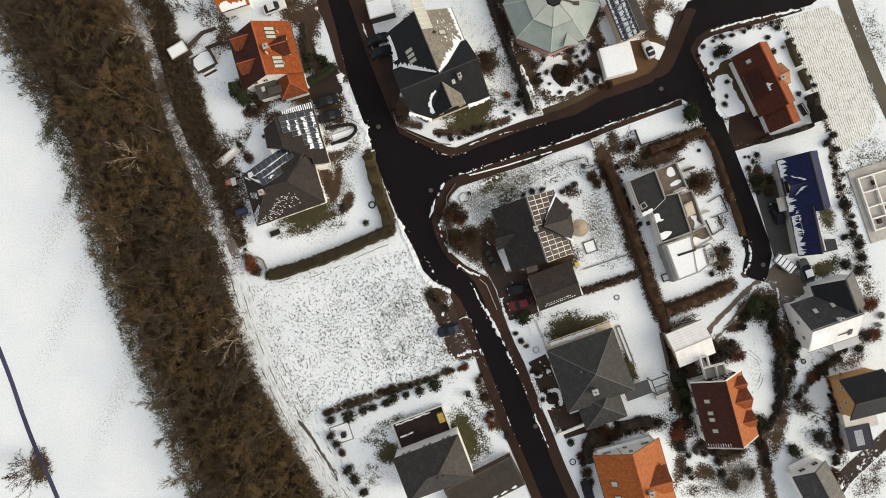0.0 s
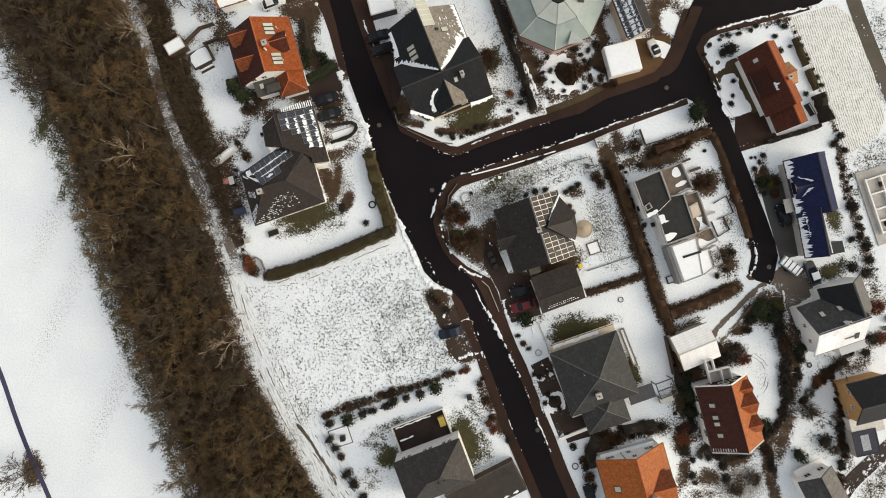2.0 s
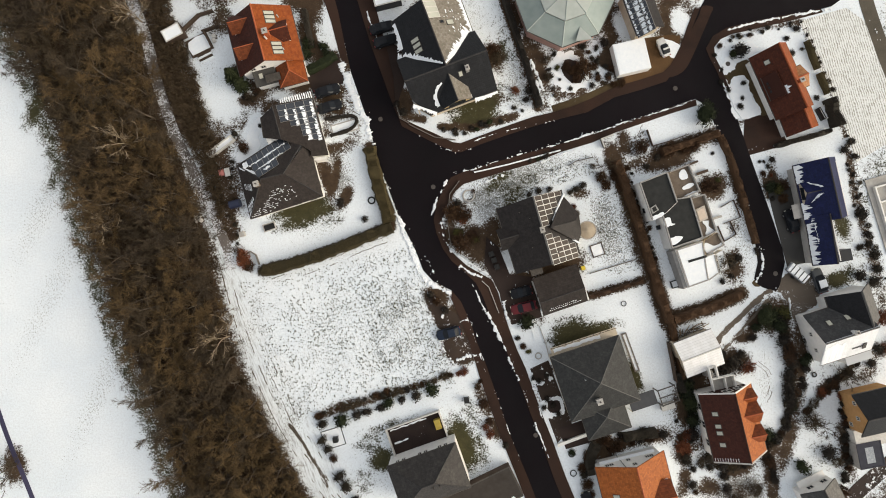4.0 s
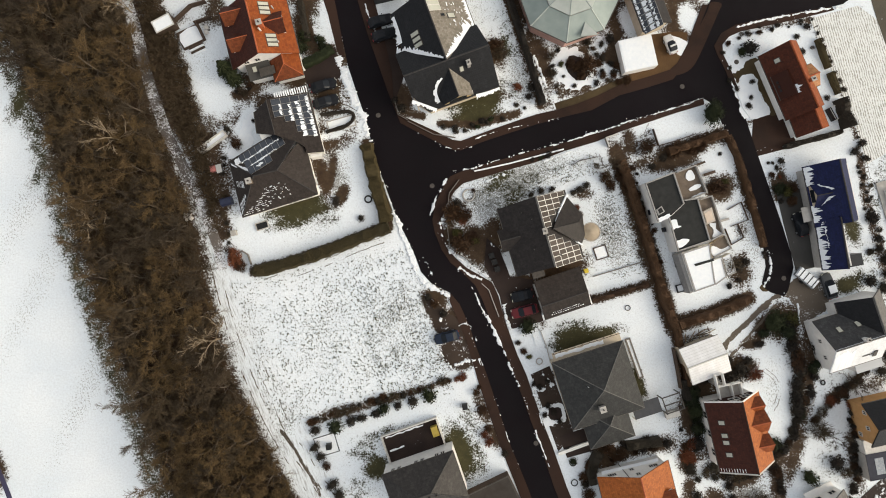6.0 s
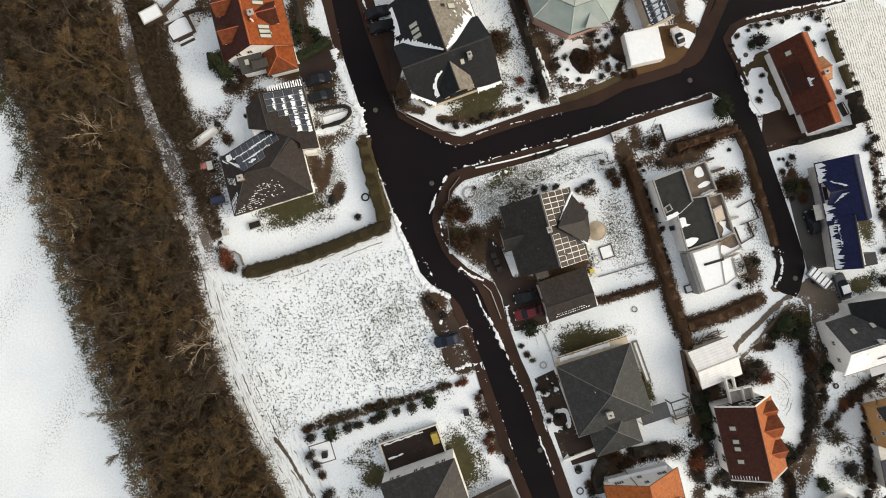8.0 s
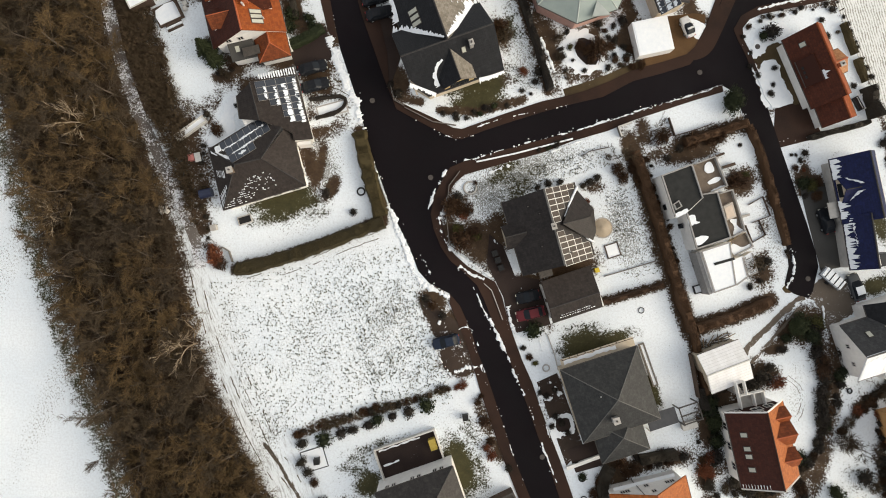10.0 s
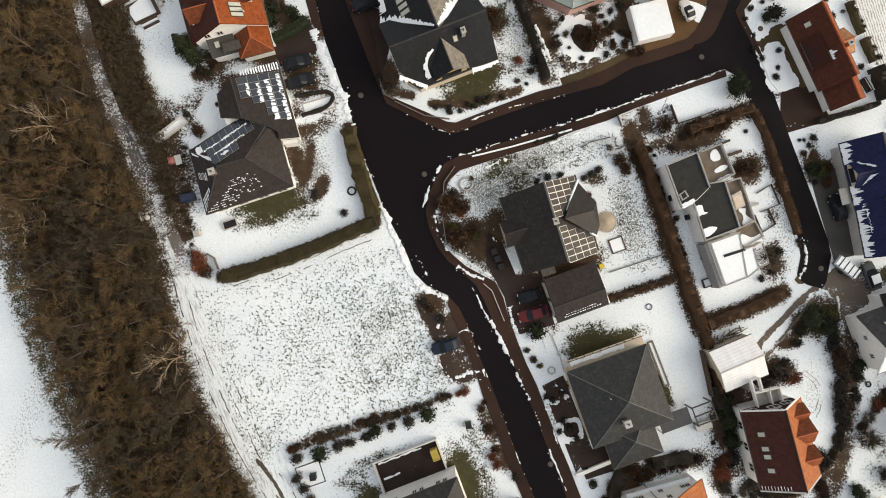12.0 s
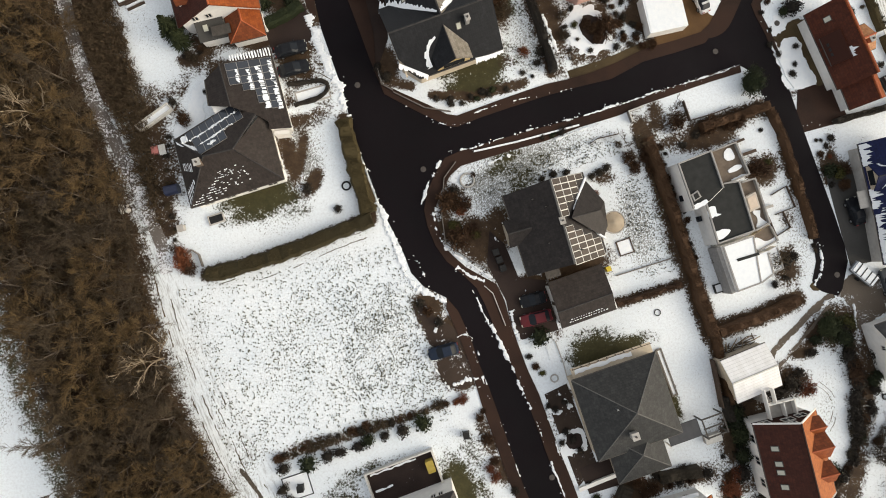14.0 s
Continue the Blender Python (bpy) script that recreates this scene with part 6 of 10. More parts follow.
    for x in (3.8, 5.2):
        window(h, x, -4.7, 2.2, 270, 1.1, 1.3)


def octagon_house():
    cx, cy = (17.32, 43.97)
    h = thing("house", cx, cy, 0, "eight-sided building with grey-green metal roof and round opening", "house")
    h.scale = (1, 1, LOW)
    n, ro, rm, ri = 8, 8.4, 4.7, 1.45
    off = radians(-1)
    ring = lambda r, z: [Vector((r * math.cos(off + 2 * math.pi * i / n), r * math.sin(off + 2 * math.pi * i / n), z)) for i in range(n)]
    o, m, i2 = ring(ro, 3.8), ring(rm, 5.6), ring(ri, 6.4)
    prism_pts = [(v.x * 0.94, v.y * 0.94) for v in o]
    part("wall", prism(bmesh.new(), prism_pts, -0.3, 3.75), M["wall_rose"], h, "rose brick wall")
    for k in range(n):
        j = (k + 1) % n
        slope(h, [o[k], o[j], m[j], m[k]], M["teal"], "roof_slope", 0.15)
        slope(h, [m[k] + Vector((0, 0, 0.25)), m[j] + Vector((0, 0, 0.25)), i2[j] + Vector((0, 0, 0.25)), i2[k] + Vector((0, 0, 0.25))], M["teal_light"], "upper_slope", 0.3)
        caps(h, o[k], m[k], M["teal_light"], 0.09, "seam")
        caps(h, m[k] + Vector((0, 0, 0.25)), i2[k] + Vector((0, 0, 0.25)), M["teal"], 0.07, "seam")
        gutter(h, o[k], o[j])
    # solid black drum: its colour stands for the darkness inside the opening
    part("opening_plug", tube(bmesh.new(), (0, 0, 5.8), (0, 0, 6.75), 1.2, 1.2, 16), M["black"], h, "black plug standing for the dark round roof opening")
    part("porch_roof", prism(bmesh.new(), [(1.9, -7.6), (4.6, -7.2), (2.5, -5.2)], 4.6, 4.9), M["teal_light"], h)
    part("flue_pipe", tube(bmesh.new(), (1.3, -0.2, 6.75), (4.0, -0.7, 6.2), 0.14, 0.14, 8), M["dark_trim"], h)
    part("vent_hood", boxed(3.4, 4.3, -1.0, -0.5, 5.9, 6.5), M["dark_trim"], h)


def barn_house():
    h, L, W = house("house", (30.07, 42.02, 7.71, 4.74, -68.4), "house with solar panels half covered by snow")
    f = roof(h, L, W, 4.2, 6.6, (M["tile_brown"], M["tile_brown"]), (0, 0), 0.4, M["wall_cream"])
    panels(h, f["s"], 0.3, 0.12, 8, 3, 0.98, 1.12, "panel")
    for k in range(8):
        for j in range(3):
            part_full = (0.35, 0.85, 0.5)[j]
            snow_on(h, f["s"], 0.38 + k * 0.98, 1.18 + k * 0.98, 0.2 + j * 1.12, 0.2 + part_full + j * 1.12, 0.04, 0.16, 60 + k + j * 9, 0.15, 0.17)


def carport():
    h, L, W = house("carport", (29.03, 34.84, 5.43, 5.22, 14.4), "white flat-roofed garage under smooth snow", "garage")
    flat_roof(h, -L / 2, L / 2, -W / 2, W / 2, 2.2, "wall_white", "snow", 0.03, "snow")


def red_house():
    main = (53.61, 30.70, 10.96, 5.66, -65.2)
    h, L, W = house("house", main, "house with red-brown tiles and white walls beside the field")
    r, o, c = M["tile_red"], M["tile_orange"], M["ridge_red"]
    # dark red west and orange east slopes: shade and sun set by tile colour
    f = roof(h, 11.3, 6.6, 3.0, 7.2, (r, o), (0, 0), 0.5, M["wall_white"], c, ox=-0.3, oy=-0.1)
    skylight(h, f["s"], 1.6, 1.9, 0.8, 1.0)
    part("dormer", slab_on(f["s"], 3.9, 8.0, 0.7, 3.4, -0.4, 0.55), M["tile_red"], h)
    part("dormer_window", slab_on(f["s"], 4.2, 5.4, 0.66, 0.72, -0.1, 0.45), M["pane"], h)
    part("dormer_gutter", slab_on(f["s"], 3.9, 8.0, 0.62, 0.72, 0.45, 0.6), M["dark_trim"], h)
    for u in (5.0, 5.7, 6.4):
        part("roof_hatch", slab_on(f["s"], u, u + 0.4, 1.2, 1.5, 0.5, 0.65), M["black"], h)
    snow_on(h, f["s"], 6.6, 8.0, 3.2, 4.0, 0.3, 0.4, 7, 0.12)
    roof(h, 3.0, 3.7, 3.4, 4.6, (M["tile_peach"], M["tile_peach"]), (0, 0), 0.25, M["wall_cream"], c, ox=0.3, oy=2.2, turn=90)
    chimney(h, 1.0, 0.4, 6.4, 8.0, 0.6, 0.6, "ridge_red")
    x, y, turn, l, w = local(main, (56.76, 24.44, 3.17, 5.53, -67.7))
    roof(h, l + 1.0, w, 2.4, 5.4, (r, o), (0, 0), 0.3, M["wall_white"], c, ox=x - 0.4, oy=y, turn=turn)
    for x in (-4.5, -2.0, 0.6, 3.0):
        window(h, x, -W / 2 + 0.5, 2.0, 270, 1.0, 1.1)


def blue_house():
    main = (60.02, 12.65, 9.23, 6.83, -76.7)
    h, L, W = house("house", main, "long house with glazed dark blue tiles and ragged snow")
    b = M["tile_blue"]
    f = roof(h, 9.9, 7.0, 3.2, 7.6, (b, b), (0, 0), 0.5, M["concrete"], ox=-0.4)
    x, y, turn, l, w = local(main, (60.42, 5.03, 8.11, 4.29, -79.8))
    g = roof(h, l, w, 3.1, 6.7, (b, b), (0, 0), 0.4, M["concrete"], ox=x, oy=y, turn=turn)
    part("rain_gutter", tube(bmesh.new(), (-L / 2, W / 2 + 0.06, 3.2), (L / 2, W / 2 + 0.06, 3.2), 0.13, 0.13, 8), M["wall_white"], h, "white rain gutter")
    part("rain_gutter", tube(bmesh.new(), (x - l / 2 + 0.6, y + w / 2 + 0.06, 3.1), (x + l / 2, y + w / 2 + 0.06, 3.1), 0.13, 0.13, 8), M["wall_white"], h, "white rain gutter")
    part("lean_to", boxed(x + l / 2 - 1.6, x + l / 2 + 0.3, y + w / 2 + 0.2, y + w / 2 + 2.4, -0.3, 2.6), M["tile_blue_dark"], h)
    dormer(h, f["s"], 4.9, 0.3, 3.2, 2.6, b, "wall_cream")
    snow_on(h, g["s"], 0.2, l - 0.2, 0.05, 1.0, 0.05, 0.8, 15, 0.14, 0.07, teeth=True)
    snow_on(h, g["s"], 1.2, 4.6, 1.5, 1.65, 0.15, 0.3, 16, 0.14, 0.05)
    snow_on(h, f["s"], 0.2, 3.2, 0.05, 1.0, 0.05, 0.6, 11, 0.14, 0.07, teeth=True)
    snow_on(h, f["s"], 6.4, L - 0.1, 0.05, 0.9, 0.05, 0.8, 12, 0.14, 0.07, teeth=True)
    snow_on(h, f["s"], 3.2, 4.4, 1.4, 1.9, 0.2, 0.2, 13, 0.10, 0.07, slant=2.2)
    snow_on(h, f["s"], 5.4, 6.6, 3.2, 3.9, 0.2, 0.3, 14, 0.10, 0.07, slant=-2.4)
    part("porch_roof", boxed(1.0, 3.4, -W / 2 - 1.4, -W / 2 + 0.4, 2.6, 2.75), M["concrete"], h)
    for x in (-3.6, -1.6, 2.6):
        window(h, x, -W / 2 + 0.5, 2.6, 270, 1.1, 1.3)


def building_site():
    h, L, W = house("building_shell", (75.37, 10.51, 12.95, 9.42, -72.3), "half-built house with pale block walls on a slab", "building site")
    part("slab", boxed(-L / 2, L / 2, -W / 2, W / 2, -0.3, 0.25), M["concrete"], h)
    for x in (-L / 2 + 1.6, -L / 2 + 4.2, 0.4, L / 2 - 4.0, L / 2 - 2.0):
        part("block_wall", boxed(x - 0.12, x + 0.12, -W / 2 + 1.2, W / 2 - 0.4, 0.25, 0.9), M["wall_white"], h)
    for y in (-W / 2 + 1.0, -W / 2 + 3.6):
        part("block_wall", boxed(-L / 2 + 1.4, L / 2 - 1.8, y - 0.12, y + 0.12, 0.25, 0.92), M["wall_white"], h)
    for x, y in ((-3.5, -1.2), (1.4, -0.6), (3.2, -2.4)):
        part("brick_stack", boxed(x - 0.4, x + 0.4, y - 0.3, y + 0.3, 0.25, 0.8), M["tile_red"], h, "stack of red bricks")


def corner_house():
    h, L, W = house("house", (13.15, 5.01, 10.88, 13.51, -72.4), "house with dark brown roof, solar panels and cross gable", tall=1.0)
    b, cap = M["tile_brown"], M["ridge_dark"]
    crest = 0.95
    # -y is the west side, +y the east side
    fw = facet(h, (-5.3, -4.8), (5.9, -4.6), 3.0, 0.60, [(-5.3, -4.8), (5.9, -4.6), (5.8, crest), (-5.4, crest)], M["tile_brown"])
    fe = facet(h, (5.5, 6.4), (-5.4, 6.4), 3.0, 0.625, [(5.5, 6.4), (-5.4, 6.4), (-5.4, crest), (5.8, crest)], b)
    ridge_line(h, fw, (-5.4, crest), (5.8, crest), M["ridge_grey"], 0.13, "ridge")
    gutter(h, (-5.3, -4.85, 2.9), (5.9, -4.65, 2.9))
    part("wall", prism(bmesh.new(), [(-5.0, -4.3), (5.5, -4.2), (5.3, 6.0), (2.3, 7.1), (-0.7, 7.6), (-4.2, 6.0), (-5.1, 6.0)], -0.3, 2.95), M["wall_cream"], h, "cream rendered wall")
    for x in (-5.1, 5.3):
        bm = bmesh.new()
        tri = [bm.verts.new((x + k, y, z)) for k in (0, 0.2) for y, z in ((-4.1, 2.9), (5.8, 2.9), (crest, 6.0))]
        for q in ((0, 1, 2), (3, 5, 4), (0, 3, 4, 1), (1, 4, 5, 2), (2, 5, 3, 0)):
            bm.faces.new([tri[i] for i in q])
        bmesh.ops.recalc_face_normals(bm, faces=bm.faces)
        part("gable_wall", bm, M["wall_cream"], h)
    # cross gable to the garden with a broken eave
    apex, nose = (0.1, 2.3), (0.16, 6.9)
    xn = facet(h, (-0.8, 8.0), (-4.4, 6.3), 3.05, 0.57, [(-0.8, 8.0), (-4.4, 6.3), apex, nose], b)
    xs = facet(h, (3.7, 6.6), (2.4, 7.5), 3.05, 0.57, [(3.7, 6.6), (2.4, 7.5), nose, apex], M["tile_brown"])
    xe = facet(h, (2.4, 7.5), (-0.8, 8.0), 3.05, 0.82, [(2.4, 7.5), (-0.8, 8.0), nose], b)
    ridge_line(h, xn, apex, nose, cap, 0.09, "ridge")
    # low gable over the street door
    wn = facet(h, (-2.0, -2.6), (-2.0, -5.8), 3.0, 0.85, [(-2.0, -2.6), (-2.0, -5.8), (-0.2, -5.8), (-0.2, -2.6)], M["tile_brown"])
    facet(h, (1.6, -5.8), (1.6, -2.6), 3.0, 0.85, [(1.6, -5.8), (1.6, -2.6), (-0.2, -2.6), (-0.2, -5.8)], b)
    ridge_line(h, wn, (-0.2, -5.8), (-0.2, -2.6), cap, 0.09, "ridge")
    part("porch_wall", boxed(-1.7, 1.3, -5.5, -4.2, -0.3, 2.95), M["wall_cream"], h)
    for x0, lean, n in ((-5.35, -1, 6), (0.95, 1, 6)):
        for i in range(n):
            for j in range(4):
                x, y = x0 + 0.84 * i, 5.95 - 1.22 * j
                far_x = x + 0.84 if lean < 0 else x
                edge = 6.2 - (far_x + 4.4) * 0.86 if lean < 0 else 2.4 + (far_x - 0.1) * 1.17
                if y < edge - 0.05:
                    panels(h, fe, 5.5 - x - 0.84, (6.4 - y) * 1.179, 1, 1, 0.84, 1.43, "panel_brown", 0.13, frame_mat="panel_frame_white")
    zn = [(-4.6, 6.5), (-3.3, 5.25), (-2.0, 4.05), (-0.9, 3.1)]
    for p, q in zip(zn, zn[1:]):
        caps(h, (*p, height_on(fe, *p) + 0.1), (*q, height_on(fe, *q) + 0.1), M["snow"], 0.17 if p[1] > 4.5 else 0.08, "snow_line")
    zs = [(3.9, 6.8), (2.9, 5.75), (1.9, 4.6)]
    for p, q in zip(zs, zs[1:]):
        caps(h, (*p, height_on(fe, *p) + 0.1), (*q, height_on(fe, *q) + 0.1), M["snow"], 0.17 if p[1] > 6 else 0.08, "snow_line")
    chimney(h, 0.1, crest - 0.1, 5.6, 7.0, 0.8, 0.6, "tile_brown")
    for x, y in ((-3.6, -1.6), (-2.2, -0.4), (2.4, -1.2), (4.3, 2.4)):
        part("vent_pipe", tube(bmesh.new(), (x, y, 4.2), (x, y, height_on(fw, x, min(y, crest)) + 0.45), 0.10, 0.08, 8), M["dark_trim"], h)
    part("canopy", boxed(5.5, 7.0, -2.2, -0.2, 2.3, 2.42), M["dark_trim"], h, "small dark canopy over the side door")
    for y in (-3.0, 0.0, 3.0):
        window(h, -5.0, y, 1.8, 180, 1.2, 1.2)


def double_garage():
    h, L, W = house("garage", (17.92, -4.08, 7.92, 5.71, 20.6), "double garage with a low dark brown tiled roof", "garage", tall=1.0)
    fn = facet(h, (3.8, 2.9), (-3.9, 2.9), 2.5, 0.22, [(3.8, 2.9), (-3.9, 2.9), (-4.1, -1.15), (3.6, -1.15)], M["tile_umber"])
    fs = facet(h, (-4.2, -3.3), (3.5, -3.3), 2.9, 0.22, [(-4.2, -3.3), (3.5, -3.3), (3.6, -1.15), (-4.1, -1.15)], M["tile_umber"])
    ridge_line(h, fs, (-4.1, -1.15), (3.6, -1.15), M["ridge_dark"], 0.09, "ridge")
    part("wall", boxed(-3.8, 3.4, -3.0, 2.6, -0.3, 2.5), M["wood"], h, "dark boarded wall")
    gutter(h, (-4.2, -3.35, 2.8), (3.5, -3.35, 2.8))
    rng = random.Random(6)
    for k in range(2):
        u = 1.2 + k * 0.3
        while u < 6.6 - k * 0.8:
            w = rng.uniform(0.12, 0.3)
            snow_on(h, fs, u, u + w, 0.3 + k * 0.32, 0.36 + k * 0.32 + rng.uniform(0, 0.07), 0.02, 0.04, 70 + int(u * 10), 0.1, 0.04)
            u += w + rng.uniform(0.06, 0.2)
    for y in (0.4, -2.4):
        part("garage_door", boxed(-3.9, -3.78, y - 0.2, y + 2.0, 0.05, 2.2), M["trim"], h)
    part("parapet", boxed(3.45, 3.9, -3.4, -0.9, 0.0, 2.2), M["wall_white"], h, "white wall end beside the garage")


def block(h, plan, z, wall, top, rail, edges):
    """A flat-roofed part of a house over any plan, with an upstand along some of its edges."""
    if sum(plan[i - 1][0] * p[1] - p[0] * plan[i - 1][1] for i, p in enumerate(plan)) < 0:
        n = len(plan)
        plan, edges = plan[::-1], [(n - 2 - i) % n for i in edges]
    part("wall", prism(bmesh.new(), plan, -0.3, z), M[wall], h)
    c = sum((Vector(p) for p in plan), Vector((0, 0))) / len(plan)
    part("roof", prism(bmesh.new(), [tuple(c.lerp(Vector(p), 0.97)) for p in plan], z, z + 0.06), M[top], h)
    for i in edges:
        a, b = Vector(plan[i]), Vector(plan[(i + 1) % len(plan)])
        d = (b - a).normalized()
        n = Vector((-d.y, d.x)) * 0.2
        q = [a + d * 0.003, b - d * 0.22, b - d * 0.22 + n, a + n + d * 0.003]
        part("parapet", prism(bmesh.new(), [tuple(v) for v in q], z, z + rail + 0.003 * i), M["rim_grey"], h)


def stepped_house():
    h, L, W = house("house", (33.90, 11.40, 5.14, 6.71, 19.3), "white modern house of stepped flat roofs under part snow", tall=1.0)
    block(h, [(-2.91, 3.22), (1.99, 3.52), (2.02, -1.76), (-0.28, -2.88), (-2.83, -3.36)], 3.4, "wall_white", "flat", 0.3, (0, 1, 4))
    block(h, [(-0.97, -2.65), (2.03, -1.10), (4.40, -1.48), (4.22, -8.53), (-1.17, -8.67)], 3.25, "wall_white", "flat", 0.3, (1, 2, 3, 4))
    block(h, [(2.54, 3.44), (6.06, 3.64), (6.46, -1.17), (2.61, -1.54)], 2.3, "wall_cream", "terrace", 0.6, (0, 1, 2))
    block(h, [(4.78, -1.76), (7.00, -1.80), (6.95, -8.24), (4.76, -8.66)], 2.3, "wall_cream", "terrace", 0.6, (0, 1, 2))
    block(h, [(5.18, -9.23), (7.66, -8.59), (8.00, -10.97), (4.80, -11.56)], 1.3, "wall_cream", "terrace", 0.4, (1, 2))
    block(h, [(-0.41, -9.09), (4.14, -9.05), (3.07, -15.45), (-0.39, -15.57)], 2.9, "wall_white", "snow", 0.12, (0, 1, 2, 3))
    block(h, [(3.65, -11.76), (5.52, -11.70), (5.32, -14.88), (3.34, -15.56)], 2.5, "wall_white", "snow", 0.12, (1, 2))
    block(h, [(6.23, -11.92), (7.65, -11.61), (7.52, -14.86), (6.05, -15.06)], 1.4, "wall_white", "snow", 0.15, (1, 2))
    part("roof_light", prism(bmesh.new(), [(-2.58, -1.33), (-1.55, -1.01), (-1.33, -2.00), (-2.44, -2.29)][::-1], 3.45, 3.75), M["rim_grey"], h)
    part("roof_light_pane", prism(bmesh.new(), [(-2.33, -1.41), (-1.71, -1.23), (-1.58, -1.93), (-2.26, -2.08)][::-1], 3.5, 3.78), M["flat"], h)
    part("stair_hood", prism(bmesh.new(), [(4.61, -3.86), (6.09, -3.58), (6.02, -5.78), (4.49, -5.95)][::-1], 2.3, 3.3), M["hood_pale"], h, "pale stair hood with glazed top")
    part("hood_frame", prism(bmesh.new(), [(4.65, -4.16), (5.84, -3.89), (5.77, -5.53), (4.60, -5.71)][::-1], 3.3, 3.36), M["tan_pale"], h)
    part("roof_slit", prism(bmesh.new(), [(0.85, -11.34), (3.96, -11.40), (4.02, -11.78), (0.91, -11.72)][::-1], 2.9, 3.03), M["flat"], h, "dark seam between two snowy roofs")
    part("west_ledge", prism(bmesh.new(), [(-0.95, -9.19), (-0.20, -9.15), (-0.15, -15.58), (-0.93, -15.70)][::-1], -0.3, 2.4), M["rim_grey"], h)
    part("window_slit", prism(bmesh.new(), [(-2.89, -1.03), (-2.61, -1.03), (-2.68, -1.86), (-2.97, -1.86)][::-1], 1.0, 1.9), M["pane"], h)
    part("window_slit", prism(bmesh.new(), [(-1.64, -4.45), (-1.28, -4.47), (-1.32, -5.20), (-1.69, -5.18)][::-1], 1.0, 1.9), M["pane"], h)
    for plan, z in (([(-2.87, -2.81), (-0.77, -2.55), (-0.62, -2.96), (-2.67, -3.32)], 3.46), ([(-0.94, -3.77), (0.09, -3.73), (0.07, -4.64), (0.60, -5.00), (-0.35, -5.07), (-0.98, -5.05)], 3.3), ([(-1.02, -7.15), (0.06, -6.95), (1.12, -7.37), (0.48, -7.90), (-0.88, -8.13)], 3.3), ([(4.45, 2.99), (5.21, 3.03), (5.39, 1.57), (4.26, 1.55), (3.95, 2.03)], 2.35), ([(3.93, 0.25), (5.36, 0.64), (5.98, 0.26), (5.40, -0.11), (3.99, -0.14)], 2.35), ([(3.94, -1.15), (5.63, -0.84), (6.31, -1.05), (4.25, -1.62)], 2.35), ([(5.32, -6.06), (6.30, -6.18), (6.11, -7.06), (6.74, -8.00), (6.46, -8.28), (5.17, -8.24), (5.69, -7.20)], 2.35), ([(5.12, -9.69), (6.43, -10.57), (7.90, -10.38), (7.76, -11.09), (4.94, -11.41)], 1.35)):
        line = smooth_line(plan, 0.3, True)
        line = [(x + 0.12 * noise.noise(Vector((x * 3, y * 3, z))), y + 0.12 * noise.noise(Vector((x * 3, y * 3, z + 5)))) for x, y in line]
        part("snow_patch", prism(bmesh.new(), line[::-1], z, z + 0.12), M["snow"], h, "drift of white snow")


